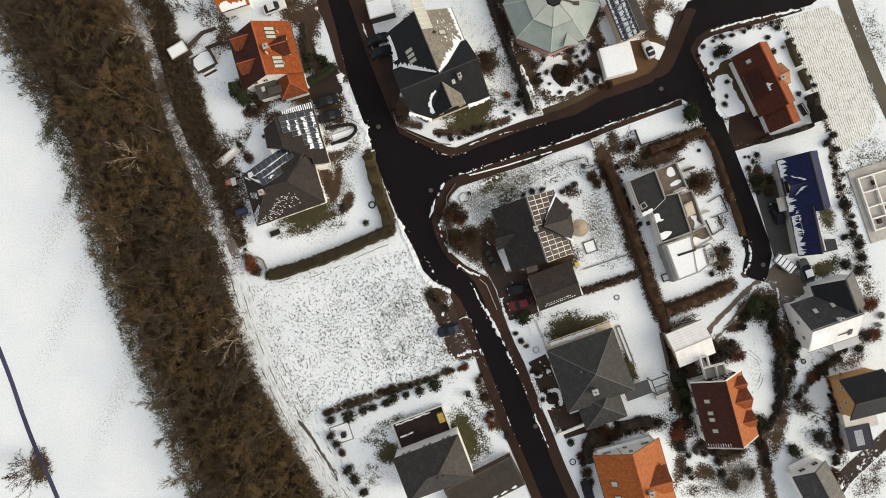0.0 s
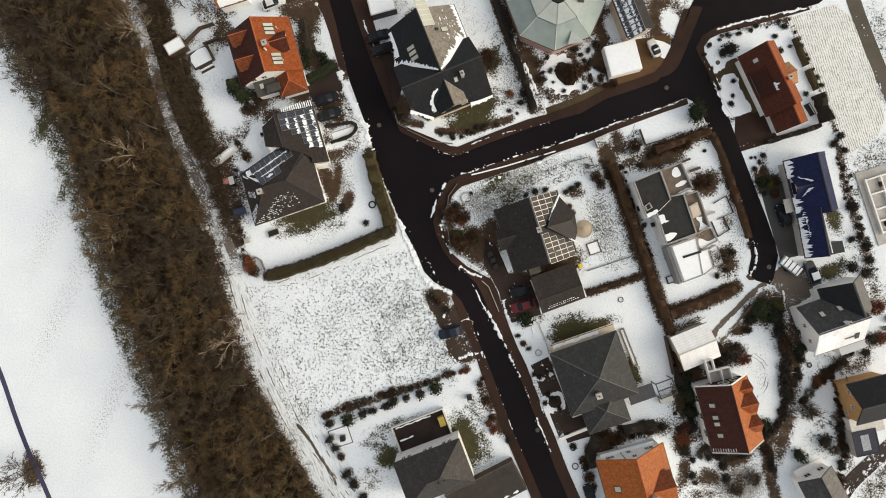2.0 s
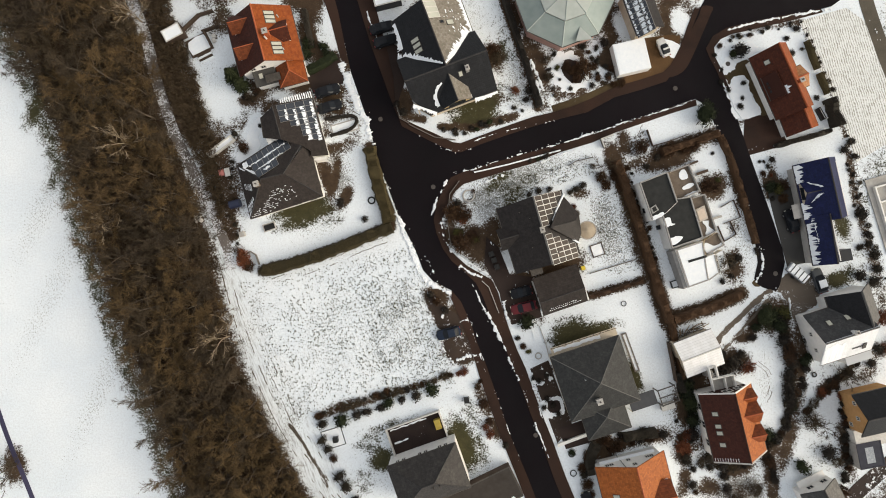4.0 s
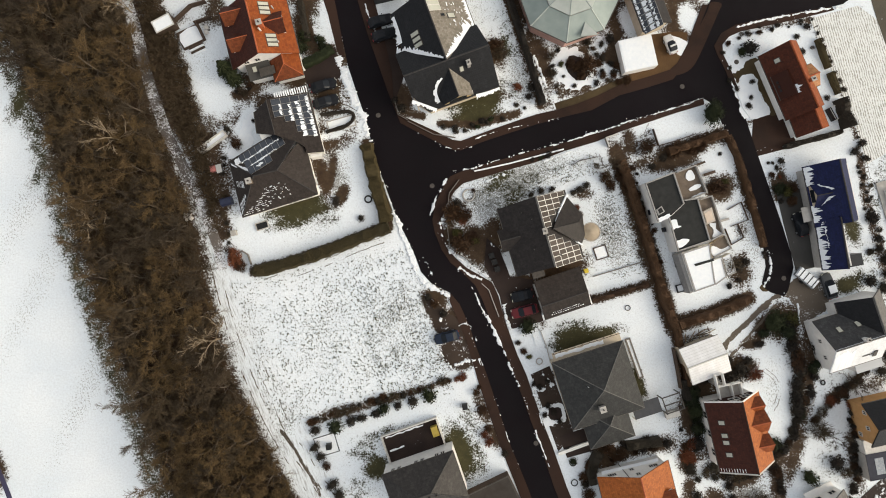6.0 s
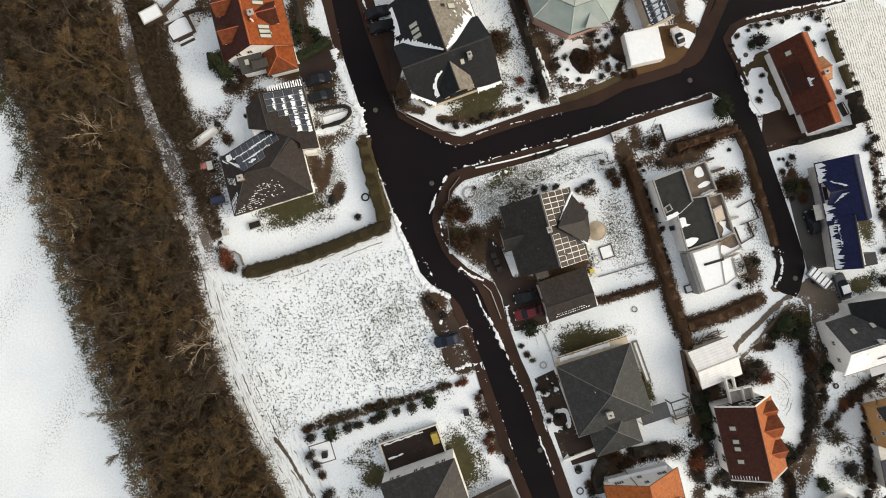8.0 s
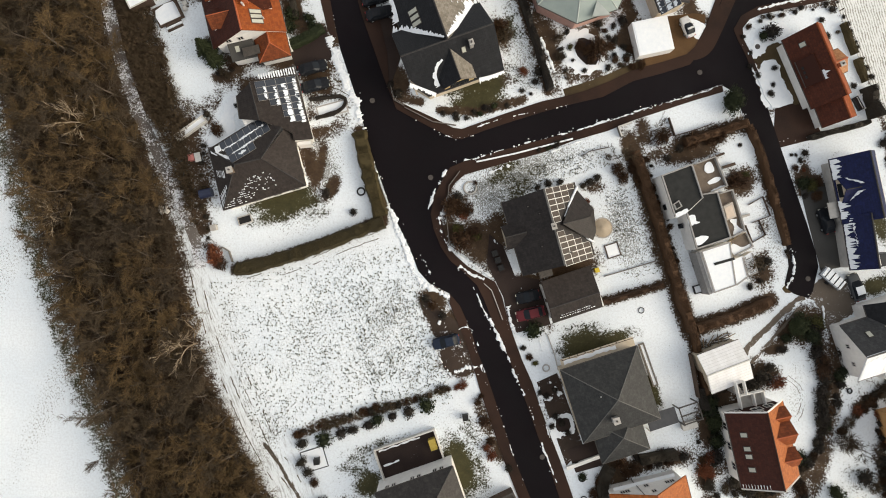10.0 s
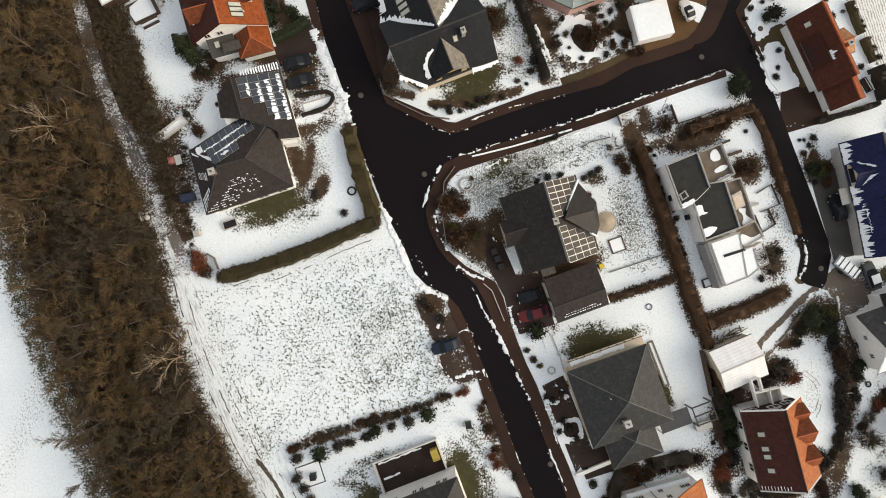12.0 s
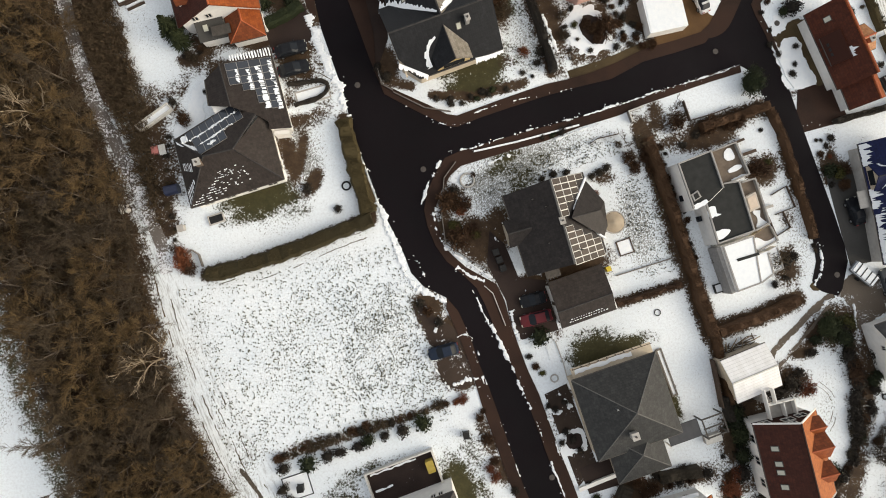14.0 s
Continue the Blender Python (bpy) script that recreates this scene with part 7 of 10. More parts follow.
def red_orange_house():
    h, L, W = house("house", (45.86, -25.65, 11.1, 8.6, -75.6), "tall house with orange tiles, coloured dark red on the shaded side, and dormers")
    o, c, ox = M["tile_red_light"], M["ridge_red"], -0.85
    # shade of the west slope is in its dark tiles, east slope bright
    f = roof(h, L, W, 5.0, 9.1, (M["tile_red_shaded"], o), (0, 0), 0.45, M["wall_white"], M["tile_red_shaded"], ox=ox)
    l, w = L / 2, W / 2
    for x in (ox - l - 0.02, ox + l + 0.02):
        for y in (-w, w):
            part("verge", tube(bmesh.new(), (x, y, 4.95), (x, 0, 9.1), 0.13, 0.13, 5), M["wall_white"] if x < 0 else M["trim"], h, "white verge board")
    # red boarding and white-framed windows on the north gable
    bm = bmesh.new()
    x = ox - l + 0.40
    tri = [bm.verts.new((x + k, y, z)) for k in (0, 0.06) for y, z in ((-w + 0.5, 3.2), (w - 0.5, 3.2), (w - 0.5, 4.9), (0, 8.5), (-w + 0.5, 4.9))]
    for q in ((0, 1, 2, 3, 4), (9, 8, 7, 6, 5), (0, 5, 6, 1), (1, 6, 7, 2), (2, 7, 8, 3), (3, 8, 9, 4), (4, 9, 5, 0)):
        bm.faces.new([tri[i] for i in q])
    bmesh.ops.recalc_face_normals(bm, faces=bm.faces)
    part("gable_boarding", bm, M["tile_red_shaded"], h, "dark red boarding")
    for y, z, ww in ((-2.6, 4.6, 1.5), (0.2, 5.4, 1.6), (2.2, 5.0, 1.4), (0.0, 7.2, 1.0)):
        window(h, x - 0.02, y, z, 180, ww, 1.3)
    for x, v in ((-3.2, 1.5), (-1.2, 1.55), (-0.1, 1.55), (1.8, 1.6)):
        skylight(h, f["s"], x - ox + l - 0.35, v, 0.75, 1.05)
    for x, ww, hh in ((-4.7, 2.0, 2.0), (-2.3, 3.0, 2.7), (1.3, 2.3, 2.2)):
        dormer(h, f["n"], l - (x - ox), 0.9, ww, hh, M["tile_orange"], "wall_white", c, second=M["tile_rust"])
    for k in range(10):
        snow_on(h, f["s"], L - 0.75 + 0.03 * (k % 3), L - 0.15, 0.25 + k * 0.42, 0.33 + k * 0.42, 0.03, 0.04, 330 + k, 0.12, 0.04)
    # balcony and outside stair in front of the gable
    part("roof_balcony", boxed(ox - l - 1.6, ox - l + 0.5, -1.4, 2.2, 3.2, 3.4), M["concrete"], h)
    for x0, x1, y0, y1 in ((-1.7, -1.55, -1.4, 2.2), (-1.7, 0.3, 2.1, 2.25), (-3.6, 0.3, -1.5, -1.35), (-3.6, -1.7, -0.3, -0.15), (-1.7, 0.3, 0.6, 0.75)):
        part("balcony_rail", boxed(ox - l + x0, ox - l + x1, y0, y1, 3.4, 4.4), M["wall_white"], h, "white balcony rail")
    for k in range(8):
        part("step", boxed(ox - l - 3.6 + k * 0.24, ox - l - 3.36 + k * 0.24, -1.35, -0.3, 0.0, 0.5 + 0.36 * k), M["concrete"], h)
    for x in (-3.0, 0.0, 3.0):
        window(h, x + ox, -w + 0.45, 2.8, 270, 1.2, 1.3)


def orange_hip_house():
    h, L, W = house("house", (31.05, -37.3, 12.4, 11.4, -74.4), "house with orange tiles and a white windowed gable")
    o, c = M["tile_red_light"], M["ridge_red"]
    f = roof(h, L, W, 4.6, 9.2, (o, o), (0, 0), 0.45, M["wall_white"], c)
    x = -L / 2 + 0.45
    for y, z in ((-3.6, 4.0), (-2.9, 4.0), (-3.2, 1.8), (0.0, 3.6), (0.4, 6.2), (3.0, 4.2), (3.7, 4.2), (3.2, 1.9)):
        window(h, x, y, z, 180, 0.75, 1.1)
    part("downpipe", tube(bmesh.new(), (x - 0.05, -1.2, -0.2), (x - 0.05, -1.2, 7.4), 0.06, 0.06, 6), M["dark_trim"], h)
    part("gable_snow", boxed(x - 0.5, x - 0.02, -4.6, 4.6, 2.7, 2.82), M["snow"], h, "ledge under snow")
    for u in (4.4, 6.9):
        skylight(h, f["s"], u, 2.0, 1.0, 1.2)
    dormer(h, f["n"], L - 6.2, 0.9, 4.2, 3.0, o, "wall_white", c, second=M["tile_rust"])
    chimney(h, 0.6, 1.2, 7.6, 9.6, 0.7, 0.7, "concrete")


def dark_gable_house():
    h, L, W = house("house", (62.75, -10.05, 8.66, 8.5, 19.5), "white house with slate-grey gabled roof and snow-ribbed porch")
    g, d = M["tile_slate"], M["tile_dark"]
    f = roof(h, L, W, 3.8, 8.2, (M["snow_tiles"], g), (0, 0), 0.4, M["wall_white"])
    # wing: east slope paler than the west, the light put into tile colour
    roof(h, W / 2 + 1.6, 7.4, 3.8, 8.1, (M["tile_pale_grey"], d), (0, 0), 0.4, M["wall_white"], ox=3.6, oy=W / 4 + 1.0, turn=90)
    snow_on(h, f["s"], 0.1, 3.4, 0.1, 4.6, 0.05, 0.5, 51, 0.2, 0.06)
    part("porch_roof", boxed(0.2, 4.6, -W / 2 - 1.6, -W / 2 - 0.2, 2.9, 3.05), M["snow_tiles"], h, "porch roof ribbed with snow")
    part("porch_wall", boxed(0.4, 4.4, -W / 2 - 1.4, -W / 2 + 0.4, -0.3, 2.9), M["wall_white"], h)
    for u in (3.0, 6.0):
        skylight(h, f["n"], L - u, 2.2, 0.8, 1.1)
    for y, z in ((-1.8, 3.4), (0.9, 3.4)):
        window(h, -L / 2 + 0.4, y, z, 180, 0.7, 0.9)
    part("roof_step", slab_on(f["s"], 4.8, 7.0, 2.3, 2.45, 0.1, 0.2), M["dark_trim"], h)
    part("roof_step", slab_on(f["s"], 6.6, 7.2, 1.5, 2.9, 0.1, 0.22), M["dark_trim"], h)
    chimney(h, 0.4, 0.4, 7.2, 9.0, 0.5, 0.5, "wall_white")


def ochre_house():
    h, L, W = house("house", (69.09, -22.34, 6.88, 7.45, -75.4), "ochre-walled house with a dark grey tiled roof")
    d = M["tile_dark"]
    roof(h, W, L, 4.8, 8.0, (d, d), (0, 0), 0.4, M["wall_ochre"], turn=90)
    for x, z in ((-1.9, 4.3), (0.6, 4.3), (2.1, 1.8)):
        window(h, x, -W / 2 + 0.4, z, 270, 0.7, 0.9)
    part("porch", boxed(L / 2 - 0.4, L / 2 + 2.6, -W / 2, W / 2 - 2.0, -0.3, 2.6), M["trim"], h)


def small_flat_garage():
    h, L, W = house("garage", (69.08, -29.96, 4.04, 4.21, 12.4), "garage with navy flat roof and a frosted rooflight", "garage")
    flat_roof(h, -L / 2, L / 2, -W / 2, W / 2, 2.6, "concrete", "navy_sheet", 0.12, "navy_sheet")
    part("roof_light", boxed(-0.75, 0.6, -1.3, 1.3, 2.6, 2.72), M["frost"], h, "frosted rooflight")


def box_house():
    h, L, W = house("house", (62.27, -39.12, 6.12, 9.22, -152.5), "white gabled house with slate-grey and pale roof slopes")
    # dark west and pale east slope: the roof's light side is painted
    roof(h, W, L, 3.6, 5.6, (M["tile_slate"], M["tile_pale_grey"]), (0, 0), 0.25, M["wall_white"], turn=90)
    for x in (-1.6, 0.8):
        window(h, x, -W / 2 + 0.25, 2.4, 270, 1.1, 1.1)
    part("balcony", boxed(-2.6, 2.2, -W / 2 - 0.9, -W / 2 + 0.24, 1.2, 1.35), M["wall_white"], h, "white balcony under the gable")
    chimney(h, 0.5, 1.0, 4.8, 6.4, 0.6, 0.6, "wall_white")


def tin_barn():
    h, L, W = house("barn", (40.78, -14.18, 6.59, 6.08, 22.9), "shed with cream walls and snow-white ribbed metal roof", "shed")
    f = roof(h, L, W, 3.2, 4.3, (M["tin_white"], M["tin_white"]), (0, 0), 0.2, M["wall_cream"], M["trim"])


def little_shed(rect, label, height=2.3, top="snow", wall="wood"):
    h, L, W = house("garden_shed", rect, label, "shed")
    flat_roof(h, -L / 2, L / 2, -W / 2, W / 2, height, wall, top, 0.1, "trim")


M["hood_pale"] = plain("pale_stone_render", (0.44, 0.39, 0.33), (0.54, 0.48, 0.41), 2.0, 0.8)
M["tan_pale"] = plain("pale_tan_cover", (0.52, 0.42, 0.33), (0.62, 0.51, 0.41), 2.0, 0.8)
M["tile_peach"] = tiled("pale_peach_tiles", (0.36, 0.165, 0.070), (0.46, 0.23, 0.105), 0.6, lichen=(0.40, 0.25, 0.14))
M["chimney_tan"] = plain("tan_chimney_brick", (0.10, 0.075, 0.055), (0.17, 0.13, 0.10), 3.0, 0.85)
M["wall_ochre_pale"] = plain("pale_ochre_render", (0.36, 0.27, 0.13), (0.46, 0.35, 0.18), 1.5, 0.85)
M["tile_blue_dark"] = tiled("dark_blue_grey_tiles", (0.018, 0.021, 0.028), (0.034, 0.037, 0.045), 0.5, lichen=(0.06, 0.06, 0.06))
M["snow_tiles"] = tiled("snow_filmed_tiles", (0.68, 0.69, 0.70), (0.80, 0.81, 0.82), 0.7, lichen=(0.84, 0.85, 0.86), patch=0.05)
M["felt_brown"] = plain("brown_roofing_felt", (0.035, 0.029, 0.024), (0.055, 0.047, 0.040), 1.0, 0.8)
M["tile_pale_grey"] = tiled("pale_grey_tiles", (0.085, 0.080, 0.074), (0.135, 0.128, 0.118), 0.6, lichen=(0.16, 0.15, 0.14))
M["navy_sheet"] = plain("navy_roof_sheet", (0.012, 0.014, 0.026), (0.022, 0.024, 0.042), 1.5, 0.6)
M["frost"] = plain("frost_on_glass", (0.20, 0.22, 0.24), (0.40, 0.42, 0.44), 5.0, 0.7)
M["tile_rust"] = tiled("rust_orange_tiles", (0.120, 0.030, 0.010), (0.190, 0.052, 0.016), 0.6, lichen=(0.10, 0.035, 0.015))
M["rim_grey"] = plain("grey_metal_rim", (0.24, 0.23, 0.22), (0.34, 0.33, 0.31), 3.0, 0.6)
M["terrace"] = plain("brown_terrace_slabs", (0.11, 0.085, 0.065), (0.17, 0.135, 0.105), 1.5, 0.8)
M["tile_dark_warm"] = tiled("dark_grey_brown_tiles", (0.0300, 0.0270, 0.0252), (0.0480, 0.0432, 0.0396), 0.55, lichen=(0.10, 0.09, 0.08))
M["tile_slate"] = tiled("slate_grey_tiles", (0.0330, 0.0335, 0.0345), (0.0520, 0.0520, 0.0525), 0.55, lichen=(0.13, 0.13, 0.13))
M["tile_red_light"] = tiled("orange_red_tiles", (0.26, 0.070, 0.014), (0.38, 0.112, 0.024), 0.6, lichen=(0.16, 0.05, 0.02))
M["ochre_cloth"] = plain("ochre_cover", (0.30, 0.22, 0.04), (0.40, 0.30, 0.07), 3.0)
for build in (grey_pyramid_house, dark_hip_house, orange_house, solar_hip_house, dark_cross_house, octagon_house, barn_house, carport, red_house, blue_house, building_site, corner_house, double_garage, stepped_house, red_orange_house, orange_hip_house, dark_gable_house, ochre_house, small_flat_garage, box_house, tin_barn):
    build()
little_shed((-48.47, 37.25, 3.27, 2.12, 29.9), "small wooden garden shed under a sheet of snow")
little_shed((-12.38, 44.36, 4.56, 3.24, 14.9), "white flat-roofed shed under snow with dark edges", 2.5, "snow", "black")
# flat garage beside the dark hipped house
g1, L1, W1 = house("garage", (5.77, -39.17, 12.97, 5.39, 27.6), "long garage with dark flat roof and a snowy edge", "garage")
flat_roof(g1, -L1 / 2, L1 / 2, -W1 / 2, W1 / 2, 2.4, "wood", "felt_brown", 0.1, "dark_trim")
for k in range(5):
    pts = [(-3.5 + k * 2.1 + 0.9 * math.cos(a * 0.5) * (0.6 + 0.4 * math.sin(a * 7 + k)), -W1 / 2 + 0.45 + 0.25 * math.sin(a * 0.5) * (0.7 + 0.3 * math.cos(a * 5 + k))) for a in range(12)]
    part("snow_patch", prism(bmesh.new(), pts, 2.45, 2.56), M["snow"], g1, "ragged patch of white snow")


def edge_house():
    h, L, W = house("house", (-38.46, 45.97, 5.53, 3.78, 17.2), "white house with an orange tiled roof among bare trees")
    f = roof(h, L, W, 3.2, 5.6, (M["tile_red_light"], M["tile_red_light"]), (0, 0), 0.3, M["wall_white"], M["ridge_red"])
    snow_on(h, f["s"], 0.4, L - 0.5, 0.1, 1.2, 0.05, 0.4, 301, 0.2, 0.07)


edge_house()


# ---- plants ----
def ribbon_quad(bm, a, b, wa, wb, rng):
    d = b - a
    s = d.cross(Vector((rng.random() - 0.5, rng.random() - 0.5, rng.random() - 0.5)))
    if s.length < 1e-6:
        return
    s.normalize()
    bm.faces.new([bm.verts.new(p) for p in (a - s * wa, a + s * wa, b + s * wb, b - s * wb)])


def bent(rng, d, amount):
    return (d + Vector((rng.random() - 0.5, rng.random() - 0.5, rng.random() - 0.5)) * 2 * amount).normalized()


def bare_tree_meshes(seed, height, spread, limbs=9, twig_width=0.022, bark="bark", twig="twig", lean=(0, 0), dense=1.0):
    """Trunk with limbs, and a crown of branches and twigs, of a leafless tree."""
    rng = random.Random(seed)
    wood, crown = bmesh.new(), bmesh.new()
    p = Vector((0, 0, -0.2))
    stem = [(p.copy(), 0.17 * height / 9)]
    d = Vector((lean[0], lean[1], 1)).normalized()
    for i in range(4):
        q = p + d * height * 0.2
        r = 0.17 * height / 9 * (1 - 0.2 * (i + 1))
        tube(wood, p, q, stem[-1][1], r, 5)
        p = q
        stem.append((p.copy(), r))
        d = bent(rng, d, 0.12)
    for k in range(limbs):
        i = 1 + int(rng.random() * 3.999)
        base, r = stem[i]
        base = base.lerp(stem[i - 1][0], rng.random() * 0.8)
        a = 2.4 * k + rng.random()
        up = 0.55 + 0.9 * rng.random()
        d1 = Vector((math.cos(a) + lean[0], math.sin(a) + lean[1], up)).normalized()
        length = spread * (0.7 + 0.5 * rng.random()) * (1.15 - 0.12 * i)
        mid = base + d1 * length * 0.5
        d1b = bent(rng, d1, 0.25)
        tip = mid + d1b * length * 0.5
        tube(wood, base, mid, r * 0.5, r * 0.3, 4)
        tube(wood, mid, tip, r * 0.3, r * 0.1, 4)
        for j in range(int(6 * dense)):
            t = 0.25 + 0.75 * rng.random()
            b0 = base.lerp(mid, t * 2) if t < 0.5 else mid.lerp(tip, t * 2 - 1)
            d2 = bent(rng, d1b, 0.75)
            l2 = length * (0.25 + 0.3 * rng.random())
            b1 = b0 + d2 * l2
            ribbon_quad(crown, b0, b1, twig_width * 1.8, twig_width, rng)
            for _ in range(int(6 * dense)):
                c0 = b0.lerp(b1, 0.2 + 0.8 * rng.random())
                d3 = bent(rng, d2, 0.7)
                c1 = c0 + d3 * l2 * (0.35 + 0.4 * rng.random())
                ribbon_quad(crown, c0, c1, twig_width * 1.1, twig_width * 0.6, rng)
                for _ in range(3):
                    e0 = c0.lerp(c1, 0.3 + 0.7 * rng.random())
                    ribbon_quad(crown, e0, e0 + bent(rng, d3, 0.8) * l2 * 0.3, twig_width * 0.9, twig_width * 0.3, rng)
    return mesh(wood, M[bark], "trunk"), mesh(crown, M[twig], "crown")


def tree_object(x, y, meshes, scale, turn, label, category="tree", group="", z=0.0, tall=1.0):
    t = thing("tree", x, y, turn, label, category, z, group)
    for name, data in zip(("trunk", "crown"), meshes):
        ob = new(name, data)
        ob.parent = t
    t.scale = (scale, scale, scale * tall)
    return t


def leaf_ball(seed, material, leaves=260, size=0.17, flat=0.85, core=0.55, spiky=0.0):
    """A shrub of unit radius: an uneven dark heart under many small leaves, or a tangle of twigs."""
    rng = random.Random(seed)
    bm = bmesh.new()
    if core:
        bmesh.ops.create_icosphere(bm, subdivisions=2, radius=core)
        for v in bm.verts:
            n = noise.noise(v.co * 3.0 + Vector((seed, 0, 0)))
            v.co *= 1 + 0.6 * n
            v.co.z = v.co.z * flat + 0.5 * flat
    for _ in range(leaves):
        a, z = rng.random() * 2 * math.pi, min(1, rng.random() * 1.5 - 0.4)
        s = math.sqrt(max(0, 1 - z * z))
        d = Vector((s * math.cos(a), s * math.sin(a), z))
        r = (0.45 + 0.5 * rng.random()) * (1 + 0.45 * noise.noise(d * 1.9 + Vector((0, seed, 0))))
        c = d * r
        c.z = c.z * flat + 0.5 * flat
        if spiky:
            e = bent(rng, (d + Vector((0, 0, 0.5))).normalized(), 0.9)
            ribbon_quad(bm, c - e * spiky * 0.6, c + e * spiky * 0.6, size * 0.16, size * 0.05, rng)
            continue
        u = bent(rng, d, 1.2) * size * (0.5 + 0.9 * rng.random())
        w = d.cross(u).normalized() * size * (0.35 + 0.5 * rng.random())
        bm.faces.new([bm.verts.new(q) for q in (c - u - w, c + u - w * 0.6, c + u * 0.8 + w, c - u * 0.7 + w * 0.8)])
    return mesh(bm, material, "shrub")


BUSHES = {
    "dark": [leaf_ball(i, M["shrub_dark"], 420, 0.10) for i in range(4)],
    "green": [leaf_ball(10 + i, M["evergreen"], 480, 0.10) for i in range(3)],
    "olive": [leaf_ball(20 + i, M["evergreen_olive"], 480, 0.10) for i in range(2)],
    "russet": [leaf_ball(30 + i, M["shrub_red"], 520, 0.22, 0.8, 0.35, 0.30) for i in range(2)],
    "brown": [leaf_ball(40 + i, M["hedge_brown"], 560, 0.22, 0.8, 0.35, 0.34) for i in range(3)],
    "twiggy": [leaf_ball(50 + i, M["twig_dark"], 420, 0.16, 0.9, 0, 0.45) for i in range(3)],
}
BIG = {
    "green": [leaf_ball(60 + i, M["evergreen"], 1800, 0.055, 1.0, 0.6) for i in range(2)],
    "olive": [leaf_ball(70 + i, M["evergreen_olive"], 1800, 0.055, 1.0, 0.6) for i in range(2)],
}
BUSH_LABELS = {
    "dark": "dark leafless garden shrub standing in the snow",
    "green": "dark evergreen clipped shrub in a snowy garden",
    "olive": "olive-yellow conifer shrub in a snowy garden",
    "russet": "russet winter shrub with dead leaves in snow",
    "brown": "brown leafy winter shrub beside the garden",
    "twiggy": "thin leafless shrub of fine dark twigs",
}
bush_rng = random.Random(77)


def bush(p, r, kind, high=1.0, group=""):
    r = r * (0.85 if kind == "dark" else 1.0)
    ob = new("shrub", bush_rng.choice((BIG if r > 1.5 and kind in BIG else BUSHES)[kind]))
    ob.matrix_basis = Matrix.Translation((p[0], p[1], -0.05)) @ Matrix.Rotation(bush_rng.random() * 6.28, 4, "Z") @ Matrix.Diagonal((r * (0.75 + 0.5 * bush_rng.random()), r * (0.75 + 0.5 * bush_rng.random()), r * high, 1))
    return tagged(ob, BUSH_LABELS[kind], "shrub", group)


def hedge(line, width, height, material, label, seed=0, leaf=0.075, density=62, step=0.5, wobble=0.34, name="hedge"):
    """A clipped hedge: an uneven solid heart with small leaves all over."""
    rng = random.Random(seed)
    line = smooth_line(line, step)
    bm = bmesh.new()
    prev = None
    for i, p in enumerate(line):
        n = sides_of(line, i)
        c = Vector(p)
        w = width / 2 * (1 + wobble * noise.noise(Vector((p[0], p[1], seed)) * 0.9))
        h = height * (1 + wobble * noise.noise(Vector((p[0], p[1], seed + 9)) * 0.7))
        ring = []
        for s, z in ((-1, 0), (-1.0, 0.7), (-0.7, 0.97), (0, 1), (0.7, 0.97), (1.0, 0.7), (1, 0)):
            q = c + n * (s * w + 0.12 * (rng.random() - 0.5))
            ring.append(bm.verts.new((q.x, q.y, h * z + 0.1 * (rng.random() - 0.5) * (z > 0) - 0.05 * (z == 0))))
        if prev:
            for k in range(6):
                bm.faces.new((prev[k], prev[k + 1], ring[k + 1], ring[k]))
            count = (Vector(p) - Vector(line[i - 1])).length * (width + 1.4 * height) * density
            for _ in range(int(count)):
                s = rng.random() * 2 - 1
                t = rng.random()
                q = c.lerp(Vector(line[i - 1]), t) + n * s * w * 1.05
                edge = abs(s) > 0.8
                z = h * (rng.random() if edge else 0.95 + 0.12 * rng.random())
                o = Vector((q.x, q.y, z))
                u = Vector((rng.random() - 0.5, rng.random() - 0.5, rng.random() - 0.3)).normalized() * leaf
                v = u.cross(Vector((rng.random() - 0.5, rng.random() - 0.5, rng.random() - 0.5))).normalized() * leaf * 0.7
                bm.faces.new([bm.verts.new(x) for x in (o - u, o + v * 0.8, o + u, o - v)])
        else:
            bm.faces.new(ring)
        prev = ring
    bm.faces.new(prev[::-1])
    ob = new(name, mesh(bm, material, name))
    return tagged(ob, label, "hedge")


